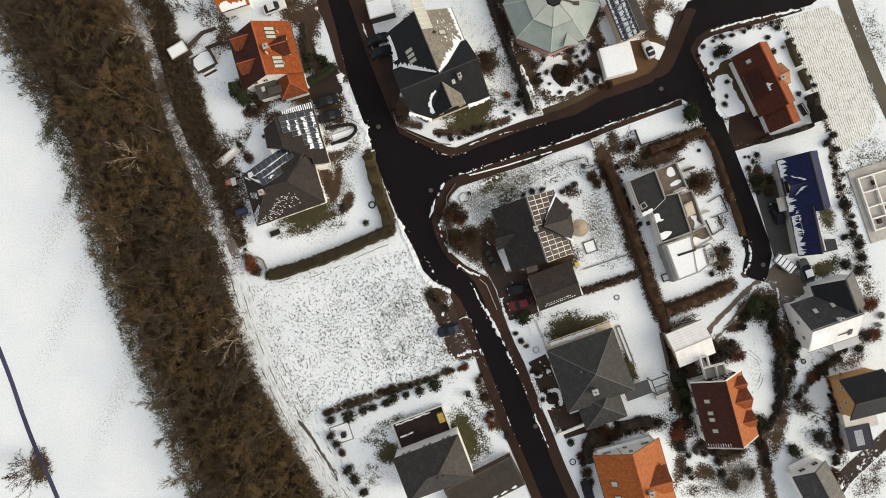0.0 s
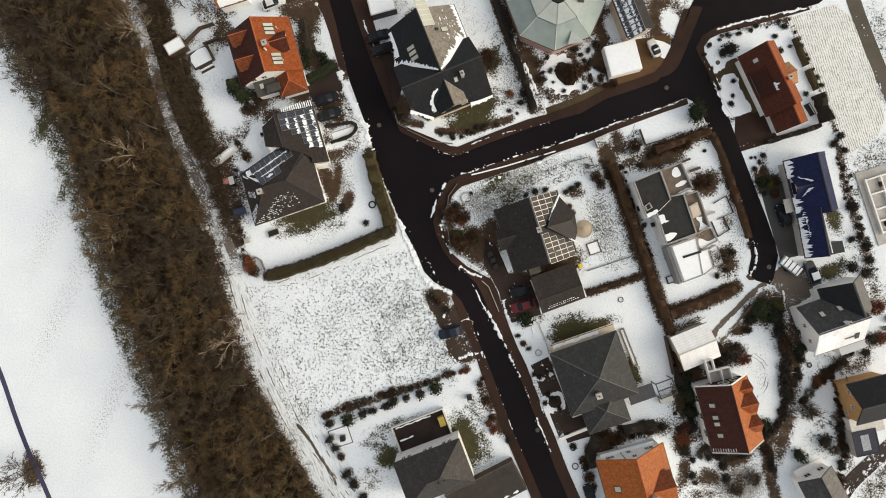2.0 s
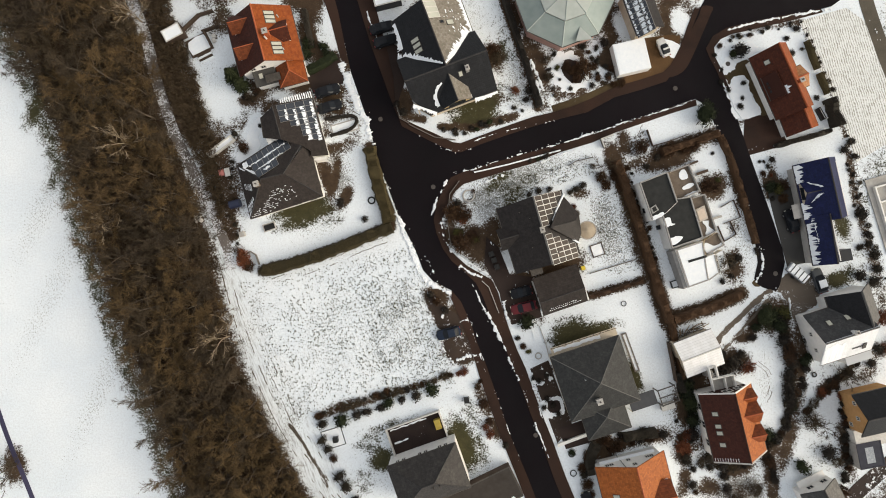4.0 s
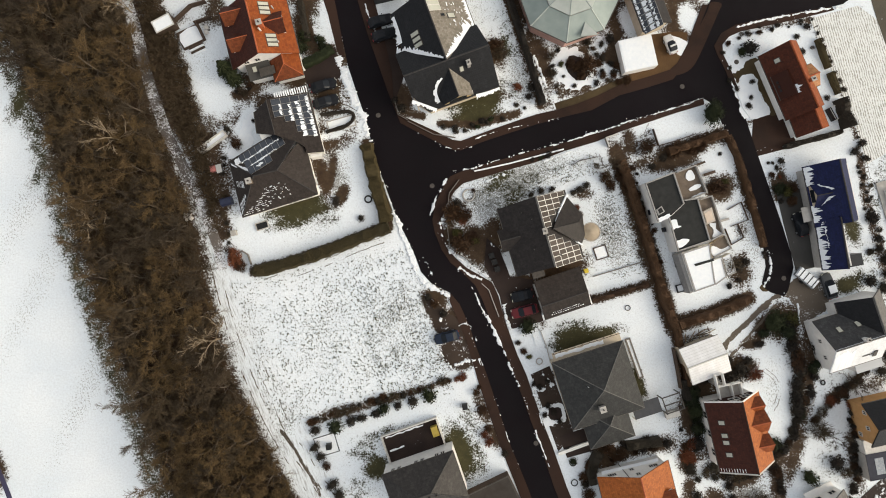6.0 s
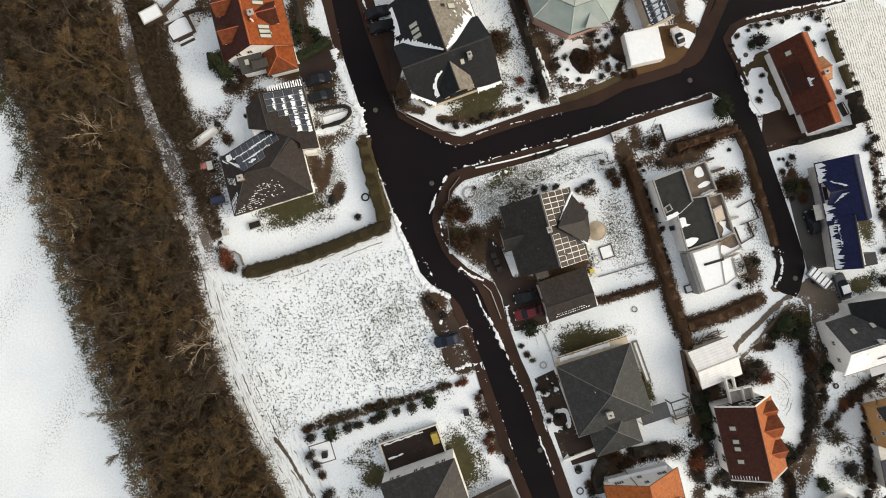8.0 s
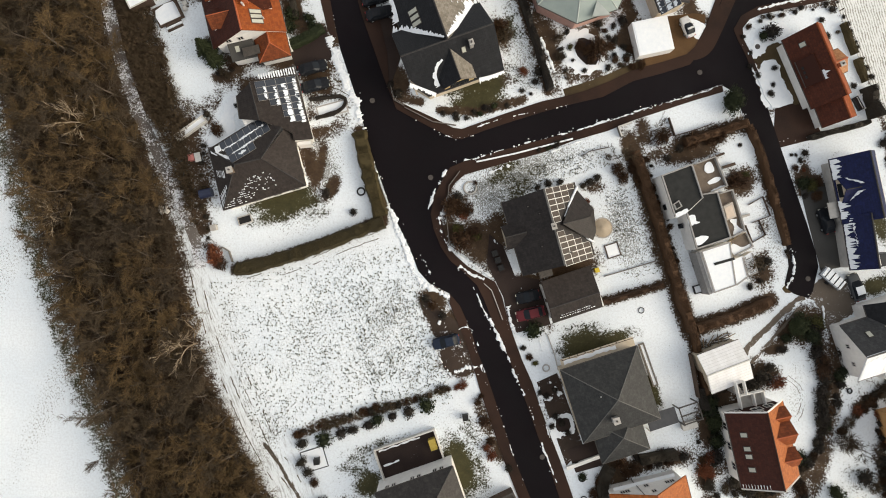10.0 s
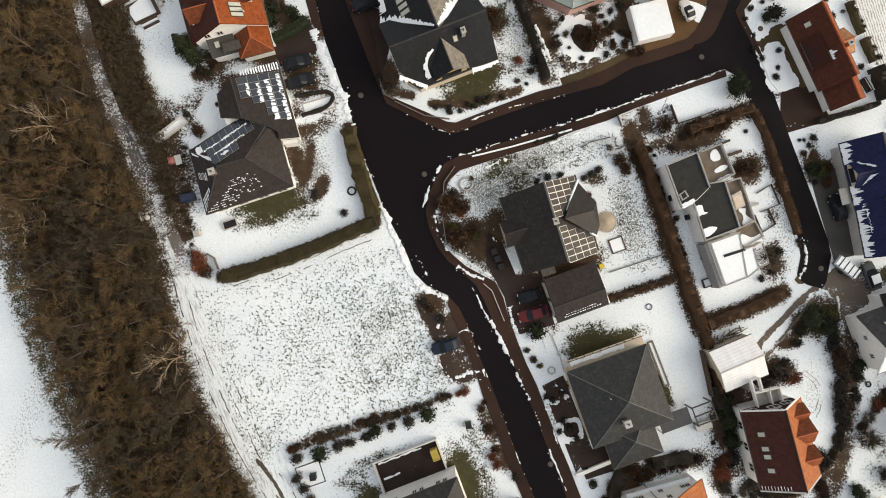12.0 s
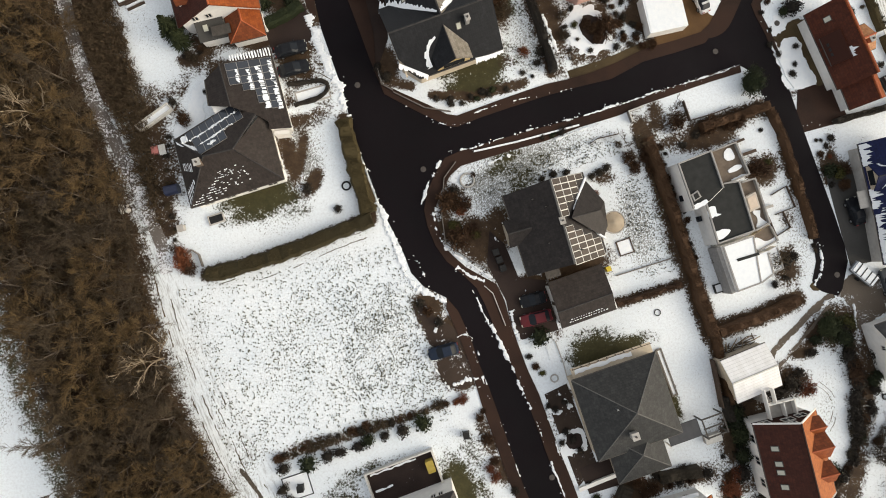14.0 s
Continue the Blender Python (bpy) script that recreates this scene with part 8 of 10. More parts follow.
def snow_bank(line, width, seed, gaps=0.3, height=0.07, label="ragged strip of cleared snow along the kerb"):
    """Snow pushed aside along a line: a ragged strip that swells, thins out and breaks, with clods beside it, in one mesh."""
    rng = random.Random(seed)
    line = smooth_line(line, 0.14)
    bm = bmesh.new()
    prev = None
    for i, p in enumerate(line):
        v = 0.8 * noise.noise(Vector((p[0] * 0.3, p[1] * 0.3, seed * 3.1))) + 0.6 * noise.noise(Vector((p[0] * 1.3, p[1] * 1.3, seed))) + 0.55 * noise.noise(Vector((p[0] * 3.3, p[1] * 3.3, seed))) + 0.2 * (rng.random() - 0.5)
        n = sides_of(line, i)
        t = Vector((n.y, -n.x))
        swell = min(1.0, max(0.0, (v - gaps + 0.24) * 1.9))
        c = Vector(p) + n * width * 0.25 * noise.noise(Vector((p[0] * 0.8, p[1] * 0.8, seed + 5)))
        if swell > 0.04:
            wl, wr = (width * 0.5 * swell * max(0.12, 0.66 + 0.6 * noise.noise(Vector((p[0] * 1.5, p[1] * 1.5, seed + k))) + 0.28 * (rng.random() - 0.5)) for k in (11, 23))
            z = 0.135 + height * (0.3 + rng.random()) * swell
            ring = [bm.verts.new((*(c + n * wl), 0.04)), bm.verts.new((*(c + n * wl * 0.55), z)), bm.verts.new((*(c - n * wr * 0.55), z)), bm.verts.new((*(c - n * wr), 0.04))]
            if prev:
                for k in range(3):
                    bm.faces.new((prev[k], prev[k + 1], ring[k + 1], ring[k]))
            prev = ring
        else:
            prev = None
        if rng.random() < 0.09 and v > gaps - 0.6:
            c = c + n * width * (rng.random() - 0.5) * 1.8
            r = 0.04 + 0.09 * rng.random()
            low = [bm.verts.new((*(c + (t * math.cos(a) + n * math.sin(a)) * r * (0.6 + 0.7 * rng.random())), 0.04)) for a in (0, 1.05, 2.1, 3.14, 4.2, 5.2)]
            top = bm.verts.new((c.x, c.y, 0.15 + 0.1 * rng.random()))
            for k in range(6):
                bm.faces.new((low[k], low[(k + 1) % 6], top))
    bmesh.ops.recalc_face_normals(bm, faces=bm.faces)
    return tagged(new("snow_bank", mesh(bm, M["snow"], "snow_bank")), label, "snow", kind="stuff")

# the wood in the west
WOODS = [bare_tree_meshes(100 + i, 7.0 + 0.6 * i, 3.0 + 0.15 * i, 9, 0.023, "bark", "twig" if i % 3 else "twig_dark", dense=1.6) for i in range(7)]
PALE = [bare_tree_meshes(200 + i, 8.5, 4.0, 8, 0.030, "bark_pale", "bark_pale", dense=0.75) for i in range(2)]


def in_wood(x, y, west_in=4.4, east_in=0.5):
    w = np.array(sorted(WOOD_WEST, key=lambda p: p[1]))
    e = np.array(sorted(WOOD_EAST, key=lambda p: p[1]))
    return np.interp(y, w[:, 1], w[:, 0]) + west_in < x < np.interp(y, e[:, 1], e[:, 0]) - east_in


def plant_wood():
    rng = random.Random(5)
    spots = []
    for _ in range(9000):
        x, y = rng.uniform(-92, -18), rng.uniform(-54, 54)
        if in_wood(x, y) and all((x - a) ** 2 + (y - b) ** 2 > 2.7 ** 2 for a, b in spots):
            spots.append((x, y))
    for x, y in spots[:290]:
        k = rng.randrange(7)
        tree_object(x, y, WOODS[k], 0.72 + 0.4 * rng.random(), rng.random() * 360, "leafless brown tree in a dense winter wood", "tree", "trees of the wood", tall=0.75)
    return spots


plant_wood()
for p, turn, s in (((-55.28, 18.13), 80, 0.95), ((-37.77, -14.01), 130, 1.0), ((-58.14, 4.23), 60, 0.8), ((-54.61, 39.61), 110, 0.9)):
    tree_object(p[0], p[1], PALE[int(turn) % 2], s, turn, "pale-barked leafless birch standing out of the wood", "tree")


def undergrowth(name, inside, count, seed, material, label, size=1.0, width=0.03):
    rng = random.Random(seed)
    bm = bmesh.new()
    made = 0
    while made < count:
        x, y = rng.uniform(-92, -18), rng.uniform(-54, 54)
        if not inside(x, y):
            continue
        made += 1
        o = Vector((x, y, 0))
        for _ in range(14):
            d = Vector((rng.random() - 0.5, rng.random() - 0.5, 0.35 + 0.6 * rng.random())).normalized()
            a = o + Vector((rng.random() - 0.5, rng.random() - 0.5, 0)) * size
            b = a + d * size * (0.6 + rng.random())
            ribbon_quad(bm, a, b, width, width * 0.4, rng)
            for _ in range(3):
                c = a.lerp(b, 0.4 + 0.6 * rng.random())
                ribbon_quad(bm, c, c + bent(rng, d, 0.9) * size * 0.5, width * 0.8, width * 0.3, rng)
    return tagged(new(name, mesh(bm, material, name)), label, "undergrowth", kind="stuff")


def east_belt(x, y):
    """Scrub between the track and the gardens."""
    e = np.array(sorted(WOOD_EAST, key=lambda p: p[1]))
    edge = np.interp(y, e[:, 1], e[:, 0])
    return y > 4 and edge + 2.4 < x < edge + 2.4 + min(4.6, (y - 1) * 0.22)


undergrowth("undergrowth", lambda x, y: in_wood(x, y, 2.6, 0.6), 1700, 8, M["twig_dark"], "tangle of dark twigs under the trees", 1.2, 0.045)
undergrowth("scrub", east_belt, 620, 9, M["scrub"], "brown bramble scrub beside the farm track", 1.0, 0.05)

# garden hedges
hedge([(-14.62, 18.70), (-13.69, 15.28), (-12.66, 11.68), (-11.75, 8.81), (-10.84, 6.12)], 2.1, 1.5, M["hedge_olive"], "clipped olive-brown hedge beside the street", 1)
hedge([(-10.37, 5.32), (-14.47, 3.66), (-18.92, 1.71), (-23.38, -0.05), (-27.84, -1.54), (-31.24, -2.55), (-32.34, -2.32)], 1.9, 1.5, M["hedge_olive"], "clipped olive-brown hedge along the empty plot", 2)
hedge([(27.13, 17.42), (28.82, 12.84), (31.08, 6.76), (33.21, 0.19), (35.12, -5.33), (36.63, -9.43)], 1.3, 1.6, M["hedge_brown"], "tall brown beech hedge between two gardens", 3)
hedge([(36.83, -9.43), (37.93, -13.80), (39.00, -18.73)], 0.9, 1.5, M["hedge_brown"], "narrow brown hedge beside the shed", 4)
hedge([(37.22, -9.02), (40.45, -7.81), (43.85, -6.59), (48.67, -4.28)], 1.3, 1.4, M["hedge_brown"], "brown beech hedge at the garden's end", 5)
hedge([(23.23, -5.47), (27.73, -4.05), (32.00, -2.63)], 0.7, 1.2, M["hedge_brown"], "low brown hedge between lawns", 6)
hedge([(6.28, 48.95), (8.63, 41.92), (11.19, 34.83), (14.04, 26.39)], 0.9, 1.6, M["shrub_dark"], "dark narrow hedge beside a garden path", 7)
hedge([(34.77, 19.15), (39.18, 20.70), (44.04, 22.52)], 1.2, 1.3, M["hedge_brown"], "brown hedge along the snowy lawn", 8)
hedge([(44.52, 22.21), (46.74, 17.17), (49.01, 10.15), (50.86, 4.16)], 0.9, 1.1, M["hedge_brown"], "low brown hedge beside the narrow street", 9)
hedge([(62.26, 28.69), (63.01, 26.36), (63.77, 24.04)], 1.4, 2.0, M["shrub_dark"], "tall dark hedge beside the ploughed field", 10)
hedge([(58.76, 38.58), (59.62, 36.40), (60.66, 33.86)], 0.8, 0.9, M["hedge_olive"], "low thin hedge between garden and field", 17)
hedge([(60.94, 33.14), (61.70, 31.33), (62.45, 29.70)], 0.8, 0.9, M["hedge_olive"], "low thin hedge between garden and field", 26)
hedge([(53.73, 20.62), (57.32, 21.72), (60.46, 22.64), (62.70, 23.43)], 0.8, 1.1, M["shrub_dark"], "dark narrow hedge beside the red house", 27)
hedge([(24.92, -29.96), (23.88, -32.71), (24.33, -35.13)], 1.6, 1.4, M["shrub_dark"], "dark curved hedge round the orange house", 18)
hedge([(29.35, -28.90), (34.73, -27.83)], 1.5, 1.3, M["shrub_dark"], "dark dense hedge behind the grey house", 19)
hedge([(-26.45, 42.03), (-25.76, 39.01), (-24.97, 35.77)], 0.9, 1.3, M["shrub_dark"], "low dark hedge round a patch of lawn", 22)
hedge([(-22.41, 23.47), (-17.94, 24.19), (-16.97, 23.35), (-17.90, 21.97), (-21.41, 20.66)], 0.55, 0.5, M["shrub_dark"], "low dark hedge round a snowy bed beside the parked cars", 24)
hedge([(-20.86, 34.52), (-23.18, 32.86), (-26.43, 31.16)], 1.4, 1.5, M["evergreen"], "dark evergreen hedge between drive and garden", 25)
hedge([(38.05, -17.76), (38.95, -20.90)], 0.9, 1.5, M["shrub_dark"], "dark narrow hedge beside the cream shed", 20)

# clipped balls along the plot, and loose shrubs garden by garden
for p in ((-21.25, -28.29), (-18.03, -27.60), (-15.51, -26.61), (-13.80, -26.01), (-11.38, -25.21), (-10.17, -24.41), (-7.94, -23.81), (-5.51, -23.00), (-2.88, -21.99)):
    bush(p, 1.15, "green" if p[0] % 2 > 0.8 else "dark", 1.0, "clipped shrubs along the plot")
for p, r, kind in (((41.70, 25.66), 2.1, "green"), ((1.50, 3.05), 1.6, "brown"), ((-0.03, 7.86), 1.6, "brown"), ((12.75, -10.16), 1.4, "green"), ):
    bush(p, r, kind, 1.1)
for p, r, kind in (((56.44, 36.51), 0.7, "dark"), ):
    bush(p, r, kind)
for p, r, kind in (((6.92, 34.37), 1.5, "twiggy"), ((6.10, 36.10), 1.2, "brown"), ((21.29, 33.18), 1.6, "brown"), ((24.78, 37.64), 1.0, "dark"), ((15.75, 31.74), 0.8, "dark"), ((-10.27, 26.32), 0.9, "dark"), ((-9.04, 24.99), 0.9, "dark")):
    bush(p, r, kind)
for p, r, kind in (((-2.07, 22.21), 0.6, "dark"), ((-0.03, 21.48), 0.7, "dark"), ((1.51, 21.68), 0.6, "dark"), ((3.56, 22.39), 0.5, "green"), ((5.09, 23.09), 0.6, "dark"), ((7.64, 23.89), 0.5, "dark"), ((12.73, 17.33), 0.6, "dark"), ((15.26, 18.03), 0.7, "dark"), ((14.05, 17.53), 0.5, "green"), ):
    bush(p, r, kind)
for p, r, kind in (((28.52, 13.35), 1.2, "brown"), ((44.91, 0.69), 1.8, "twiggy"), ((37.15, 1.19), 0.9, "dark"), ((36.68, 4.21), 0.8, "dark"), ((31.31, 19.90), 1.4, "brown"), ((40.16, 20.78), 1.2, "brown")):
    bush(p, r, kind)
for p, r, kind in (((-15.09, 6.64), 0.9, "dark"), ((-19.29, 9.21), 0.9, "dark"), ((-35.52, -0.83), 1.5, "russet"), ((-34.70, -1.85), 1.0, "brown"), ((-36.03, 0.40), 0.9, "russet"), ((-37.82, 20.62), 0.9, "dark"), ((-25.58, 36.48), 1.2, "green"), ((-26.10, 34.45), 1.2, "green"), ((-23.03, 35.99), 1.0, "green"), ((-22.53, 34.77), 1.0, "green"), ((-38.80, 30.29), 1.2, "dark"), ):
    bush(p, r, kind)
for p, r, kind in (((-21.21, -31.06), 1.2, "dark"), ((-20.19, -32.54), 1.2, "dark"), ((-19.16, -34.02), 1.0, "brown"), ((-18.12, -36.95), 1.3, "dark"), ((-16.89, -38.71), 1.2, "dark"), ((-15.26, -40.84), 1.2, "dark"), ((6.02, -24.05), 0.9, "brown"), ):
    bush(p, r, kind)
for p, r, kind in (((9.80, -30.94), 0.8, "dark"), ((39.75, -19.70), 1.4, "green"), ((40.45, -22.64), 1.6, "green"), ((40.76, -25.56), 1.5, "green"), ((42.06, -23.59), 1.0, "dark"), ((46.04, -17.15), 1.6, "dark"), ((43.66, -16.69), 1.4, "dark"), ((43.73, -31.78), 1.2, "dark"), ((46.04, -33.15), 1.3, "dark")):
    bush(p, r, kind)
for p, r, kind in (((48.89, -32.11), 1.2, "dark"), ((51.26, -31.08), 1.2, "dark"), ((53.24, -27.67), 1.2, "green"), ((66.00, -17.30), 1.2, "twiggy"), ((60.20, -25.08), 2.0, "twiggy"), ((63.41, -30.33), 1.6, "dark"), ((64.82, -31.76), 1.2, "twiggy"), ((59.06, -32.76), 1.5, "green"), ((65.71, -36.56), 1.2, "brown")):
    bush(p, r, kind)
for p, r, kind in (((71.92, -7.59), 1.6, "russet"), ((70.35, -15.35), 1.2, "dark"), ((68.18, -0.79), 1.4, "dark"), ((70.57, -1.76), 1.3, "dark"), ((69.71, 4.57), 1.0, "dark"), ((66.41, 21.74), 1.0, "dark"), ((67.24, 19.28), 0.8, "dark"), ((-2.58, -6.95), 1.0, "brown"), ((-1.05, -8.47), 0.9, "dark"), ((-3.61, -5.93), 0.8, "dark"), ((48.63, -38.75), 1.2, "twiggy"), ((46.84, -36.93), 1.2, "dark"), ((51.49, -36.76), 1.4, "twiggy")):
    bush(p, r, kind)
for p, r, kind in (((15.10, -19.99), 0.7, "dark"), ((16.57, -22.97), 0.8, "dark"), ((17.56, -23.95), 0.8, "dark"), ((16.06, -24.46), 0.7, "dark"), ((18.54, -25.42), 0.7, "dark"), ((14.10, -19.50), 0.6, "dark"), ((16.41, -18.98), 0.6, "dark"), ((20.94, -31.78), 0.6, "green"), ((19.98, -29.84), 0.5, "dark"), ((59.73, -11.57), 1.2, "dark"), ((41.24, -17.71), 1.2, "dark")):
    bush(p, r, kind)
# shrubs that stand out, garden by garden
for p, r, kind in (((47.65, 36.68), 1.84, "dark"), ((46.48, 36.10), 0.97, "green"), ((48.27, 28.71), 0.58, "dark"), ((47.93, 27.32), 0.68, "dark"), ((48.40, 31.28), 0.58, "dark"), ((45.88, 30.01), 0.68, "dark"), ((44.72, 33.47), 0.49, "dark"), ((43.48, 35.92), 0.58, "dark"), ((44.27, 37.50), 0.58, "brown"), ((46.07, 38.48), 0.49, "dark"), ((47.79, 39.08), 0.49, "twiggy"), ((49.33, 39.49), 0.58, "brown"), ((51.41, 40.11), 0.58, "dark"), ((52.31, 40.78), 0.49, "dark")):
    bush(p, r, kind)
for p, r, kind in (((55.53, 39.03), 0.58, "dark"), ((57.05, 40.64), 0.87, "dark"), ((56.21, 41.63), 0.58, "dark"), ((58.35, 33.59), 0.39, "dark"), ((60.70, 29.07), 0.58, "dark"), ((58.11, 37.26), 0.39, "twiggy"), ((53.37, 18.34), 0.87, "dark"), ((52.75, 17.23), 0.58, "dark"), ((52.10, 18.03), 0.39, "dark"), ((51.38, 18.01), 0.39, "dark"), ((51.96, 16.02), 0.58, "brown"), ((53.32, 15.78), 0.39, "russet"), ((53.09, 13.77), 1.26, "green"), ((54.36, 13.36), 1.07, "olive")):
    bush(p, r, kind)
for p, r, kind in (((55.30, 11.84), 0.78, "brown"), ((53.58, 11.79), 0.68, "dark"), ((55.53, 13.85), 0.87, "brown"), ((68.25, 9.87), 0.97, "dark"), ((66.33, 16.91), 0.49, "dark"), ((66.98, 16.02), 0.39, "dark"), ((66.82, 14.92), 0.39, "dark"), ((67.56, 13.76), 0.39, "dark"), ((67.76, 12.40), 0.49, "dark"), ((65.38, 20.34), 0.87, "dark"), ((68.16, 3.97), 0.68, "dark"), ((66.05, 17.81), 0.39, "dark"), ((67.33, 11.02), 0.39, "dark"), ((66.11, 2.82), 0.58, "dark")):
    bush(p, r, kind)
for p, r, kind in (((-37.63, 28.48), 0.58, "dark"), ((-36.30, 27.59), 0.58, "dark"), ((-35.08, 26.71), 0.58, "twiggy"), ((-34.47, 27.65), 0.49, "dark"), ((-36.12, 18.21), 0.97, "brown"), ((-33.53, 22.15), 0.49, "dark"), ((0.54, 9.44), 0.97, "dark")):
    bush(p, r, kind)
for p, r, kind in (((1.87, 7.65), 1.26, "brown"), ((0.87, 4.71), 0.87, "olive"), ((3.16, 4.05), 1.36, "brown"), ((3.20, 11.80), 0.49, "brown"), ((14.29, 12.14), 0.78, "dark"), ((16.10, 12.46), 0.78, "dark"), ((12.68, 11.45), 0.68, "dark"), ((20.64, 12.60), 0.97, "dark"), ((21.72, 13.28), 0.78, "dark"), ((19.57, 12.02), 0.68, "dark"), ((20.27, 9.58), 0.58, "russet"), ((20.75, 8.41), 0.58, "brown"), ((24.68, 14.73), 1.26, "brown"), ((25.62, 13.39), 0.97, "brown")):
    bush(p, r, kind)
for p, r, kind in (((23.27, 16.52), 0.68, "twiggy"), ((26.45, 16.61), 0.78, "brown"), ((26.95, 14.80), 0.78, "brown"), ((42.86, 13.64), 1.55, "brown"), ((44.20, 14.60), 0.87, "olive"), ((46.47, 0.85), 1.55, "dark"), ((48.08, 1.63), 0.97, "dark"), ((45.45, -2.35), 0.78, "dark"), ((47.06, -1.39), 0.68, "dark"), ((43.47, 19.23), 0.39, "dark"), ((35.92, 19.46), 1.36, "brown"), ((38.64, 19.91), 0.97, "brown")):
    bush(p, r, kind)
for p, r, kind in (((34.14, 18.22), 0.78, "dark"), ((32.35, 16.79), 0.68, "dark"), ((52.60, -7.99), 1.94, "green"), ((54.60, -9.28), 1.55, "green"), ((51.01, -9.85), 1.17, "green"), ((50.59, -11.66), 0.97, "dark"), ((55.47, -7.45), 1.17, "olive"), ((49.79, -16.63), 1.36, "russet"), ((47.53, -15.81), 1.55, "dark"), ((48.85, -14.42), 0.97, "dark"), ((45.70, -14.52), 0.78, "dark"), ((42.80, -26.28), 0.78, "olive"), ((42.33, -25.40), 0.68, "dark")):
    bush(p, r, kind)
for p, r, kind in (((40.14, -28.15), 0.97, "russet"), ((39.29, -29.97), 1.17, "russet"), ((38.30, -25.98), 0.58, "dark"), ((57.39, -14.14), 0.97, "dark"), ((57.02, -18.64), 0.87, "dark"), ((56.64, -22.24), 0.97, "dark"), ((55.98, -25.40), 0.87, "dark"), ((54.51, -28.57), 0.78, "olive"), ((27.96, -26.31), 0.78, "dark"), ((28.92, -28.52), 0.87, "dark"), ((32.49, -27.69), 0.97, "dark"), ((33.85, -28.18), 0.97, "dark"), ((26.69, -29.49), 0.97, "brown"), ((23.61, -32.27), 1.07, "brown")):
    bush(p, r, kind)
for p, r, kind in (((22.76, -34.09), 0.97, "brown"), ((18.46, 33.34), 0.87, "brown"), ((19.66, 32.74), 0.97, "brown"), ((20.16, 31.28), 0.87, "brown"), ((16.91, 33.21), 0.58, "olive"), ((19.29, 29.69), 0.49, "dark"), ((23.73, 34.42), 0.78, "dark"), ((25.12, 33.54), 0.78, "dark"), ((25.61, 32.17), 0.78, "dark"), ((23.78, 32.30), 0.58, "dark"), ((26.56, 30.55), 0.78, "brown"), ((27.92, 30.86), 0.78, "brown"), ((22.92, 30.26), 0.68, "dark"), ((23.49, 36.72), 0.68, "dark")):
    bush(p, r, kind)
for p, r, kind in (((17.42, 31.20), 0.49, "dark"), ((9.90, 29.14), 0.87, "russet"), ((11.77, 27.63), 0.78, "dark"), ((9.80, 26.19), 0.58, "dark"), ((11.18, 25.77), 0.49, "dark"), ((6.38, -27.92), 0.97, "russet"), ((7.13, -29.06), 0.97, "russet"), ((6.89, -27.00), 0.68, "brown"), ((4.83, -21.23), 0.78, "brown"), ((2.49, -18.79), 0.78, "russet"), ((1.59, -19.09), 0.58, "russet"), ((5.25, -20.32), 0.58, "brown"), ((12.31, -14.23), 0.58, "brown"), ((13.23, -15.11), 0.49, "olive")):
    bush(p, r, kind)
for p, r, kind in (((11.37, -12.91), 0.58, "dark"),):
    bush(p, r, kind)
for p, r, kind in (((0.75, 4.67), 0.9, "olive"), ((0.59, 9.51), 1.1, "dark"), ((1.61, 6.83), 0.8, "russet"), ((3.49, 3.69), 1.0, "olive")):
    bush(p, r, kind)
# loose rows of small shrubs: along the plot, and along the field's edge
def shrub_row(line, gap, r, kinds, seed):
    rng = random.Random(seed)
    verts, faces, slots, mats = [], [], [], []
    for x, y in smooth_line(line, gap):
        kind = rng.choice(kinds)
        data = rng.choice(BUSHES[kind])
        size = r * rng.uniform(0.6, 1.3) * (0.85 if kind == "dark" else 1.0)
        m = Matrix.Translation((x + rng.uniform(-0.4, 0.4), y + rng.uniform(-0.4, 0.4), -0.05)) @ Matrix.Rotation(rng.random() * 6.28, 4, "Z") @ Matrix.Diagonal((size * rng.uniform(0.75, 1.25), size * rng.uniform(0.75, 1.25), size, 1))
        first = len(verts)
        verts += [m @ v.co for v in data.vertices]
        faces += [[first + i for i in f.vertices] for f in data.polygons]
        if data.materials[0] not in mats:
            mats.append(data.materials[0])
        slots += [mats.index(data.materials[0])] * len(data.polygons)
    joined = bpy.data.meshes.new("shrub_row")
    joined.from_pydata(verts, [], faces)
    for m in mats:
        joined.materials.append(m)
    joined.polygons.foreach_set("material_index", slots)
    return tagged(new("shrub_row", joined), "loose row of small dark winter shrubs", "shrubs", kind="stuff")


shrub_row([(54.88, -8.09), (55.66, -11.48), (56.80, -15.04), (56.97, -19.52), (56.69, -23.55), (55.85, -27.16), (53.56, -29.11), (50.63, -30.09)], 0.75, 1.15, ("dark", "dark", "brown", "twiggy"), 21)
shrub_row([(56.00, -10.57), (57.35, -15.92), (57.63, -21.29), (57.08, -25.78)], 1.0, 0.9, ("dark", "brown", "twiggy"), 22)
shrub_row([(65.55, -23.27), (66.22, -26.37), (66.56, -30.82), (66.37, -35.27)], 0.8, 0.9, ("dark", "dark", "brown"), 23)
shrub_row([(52.96, -30.55), (54.08, -33.01), (54.67, -35.66)], 0.8, 0.9, ("dark", "dark", "brown"), 24)
shrub_row([(59.47, -23.73), (61.75, -21.33), (64.14, -19.02), (67.23, -16.32)], 1.0, 0.9, ("dark", "russet", "twiggy", "brown"), 25)
shrub_row([(39.54, -19.14), (40.32, -21.80), (40.84, -25.35), (40.74, -28.92)], 0.8, 1.1, ("green", "dark", "dark"), 26)
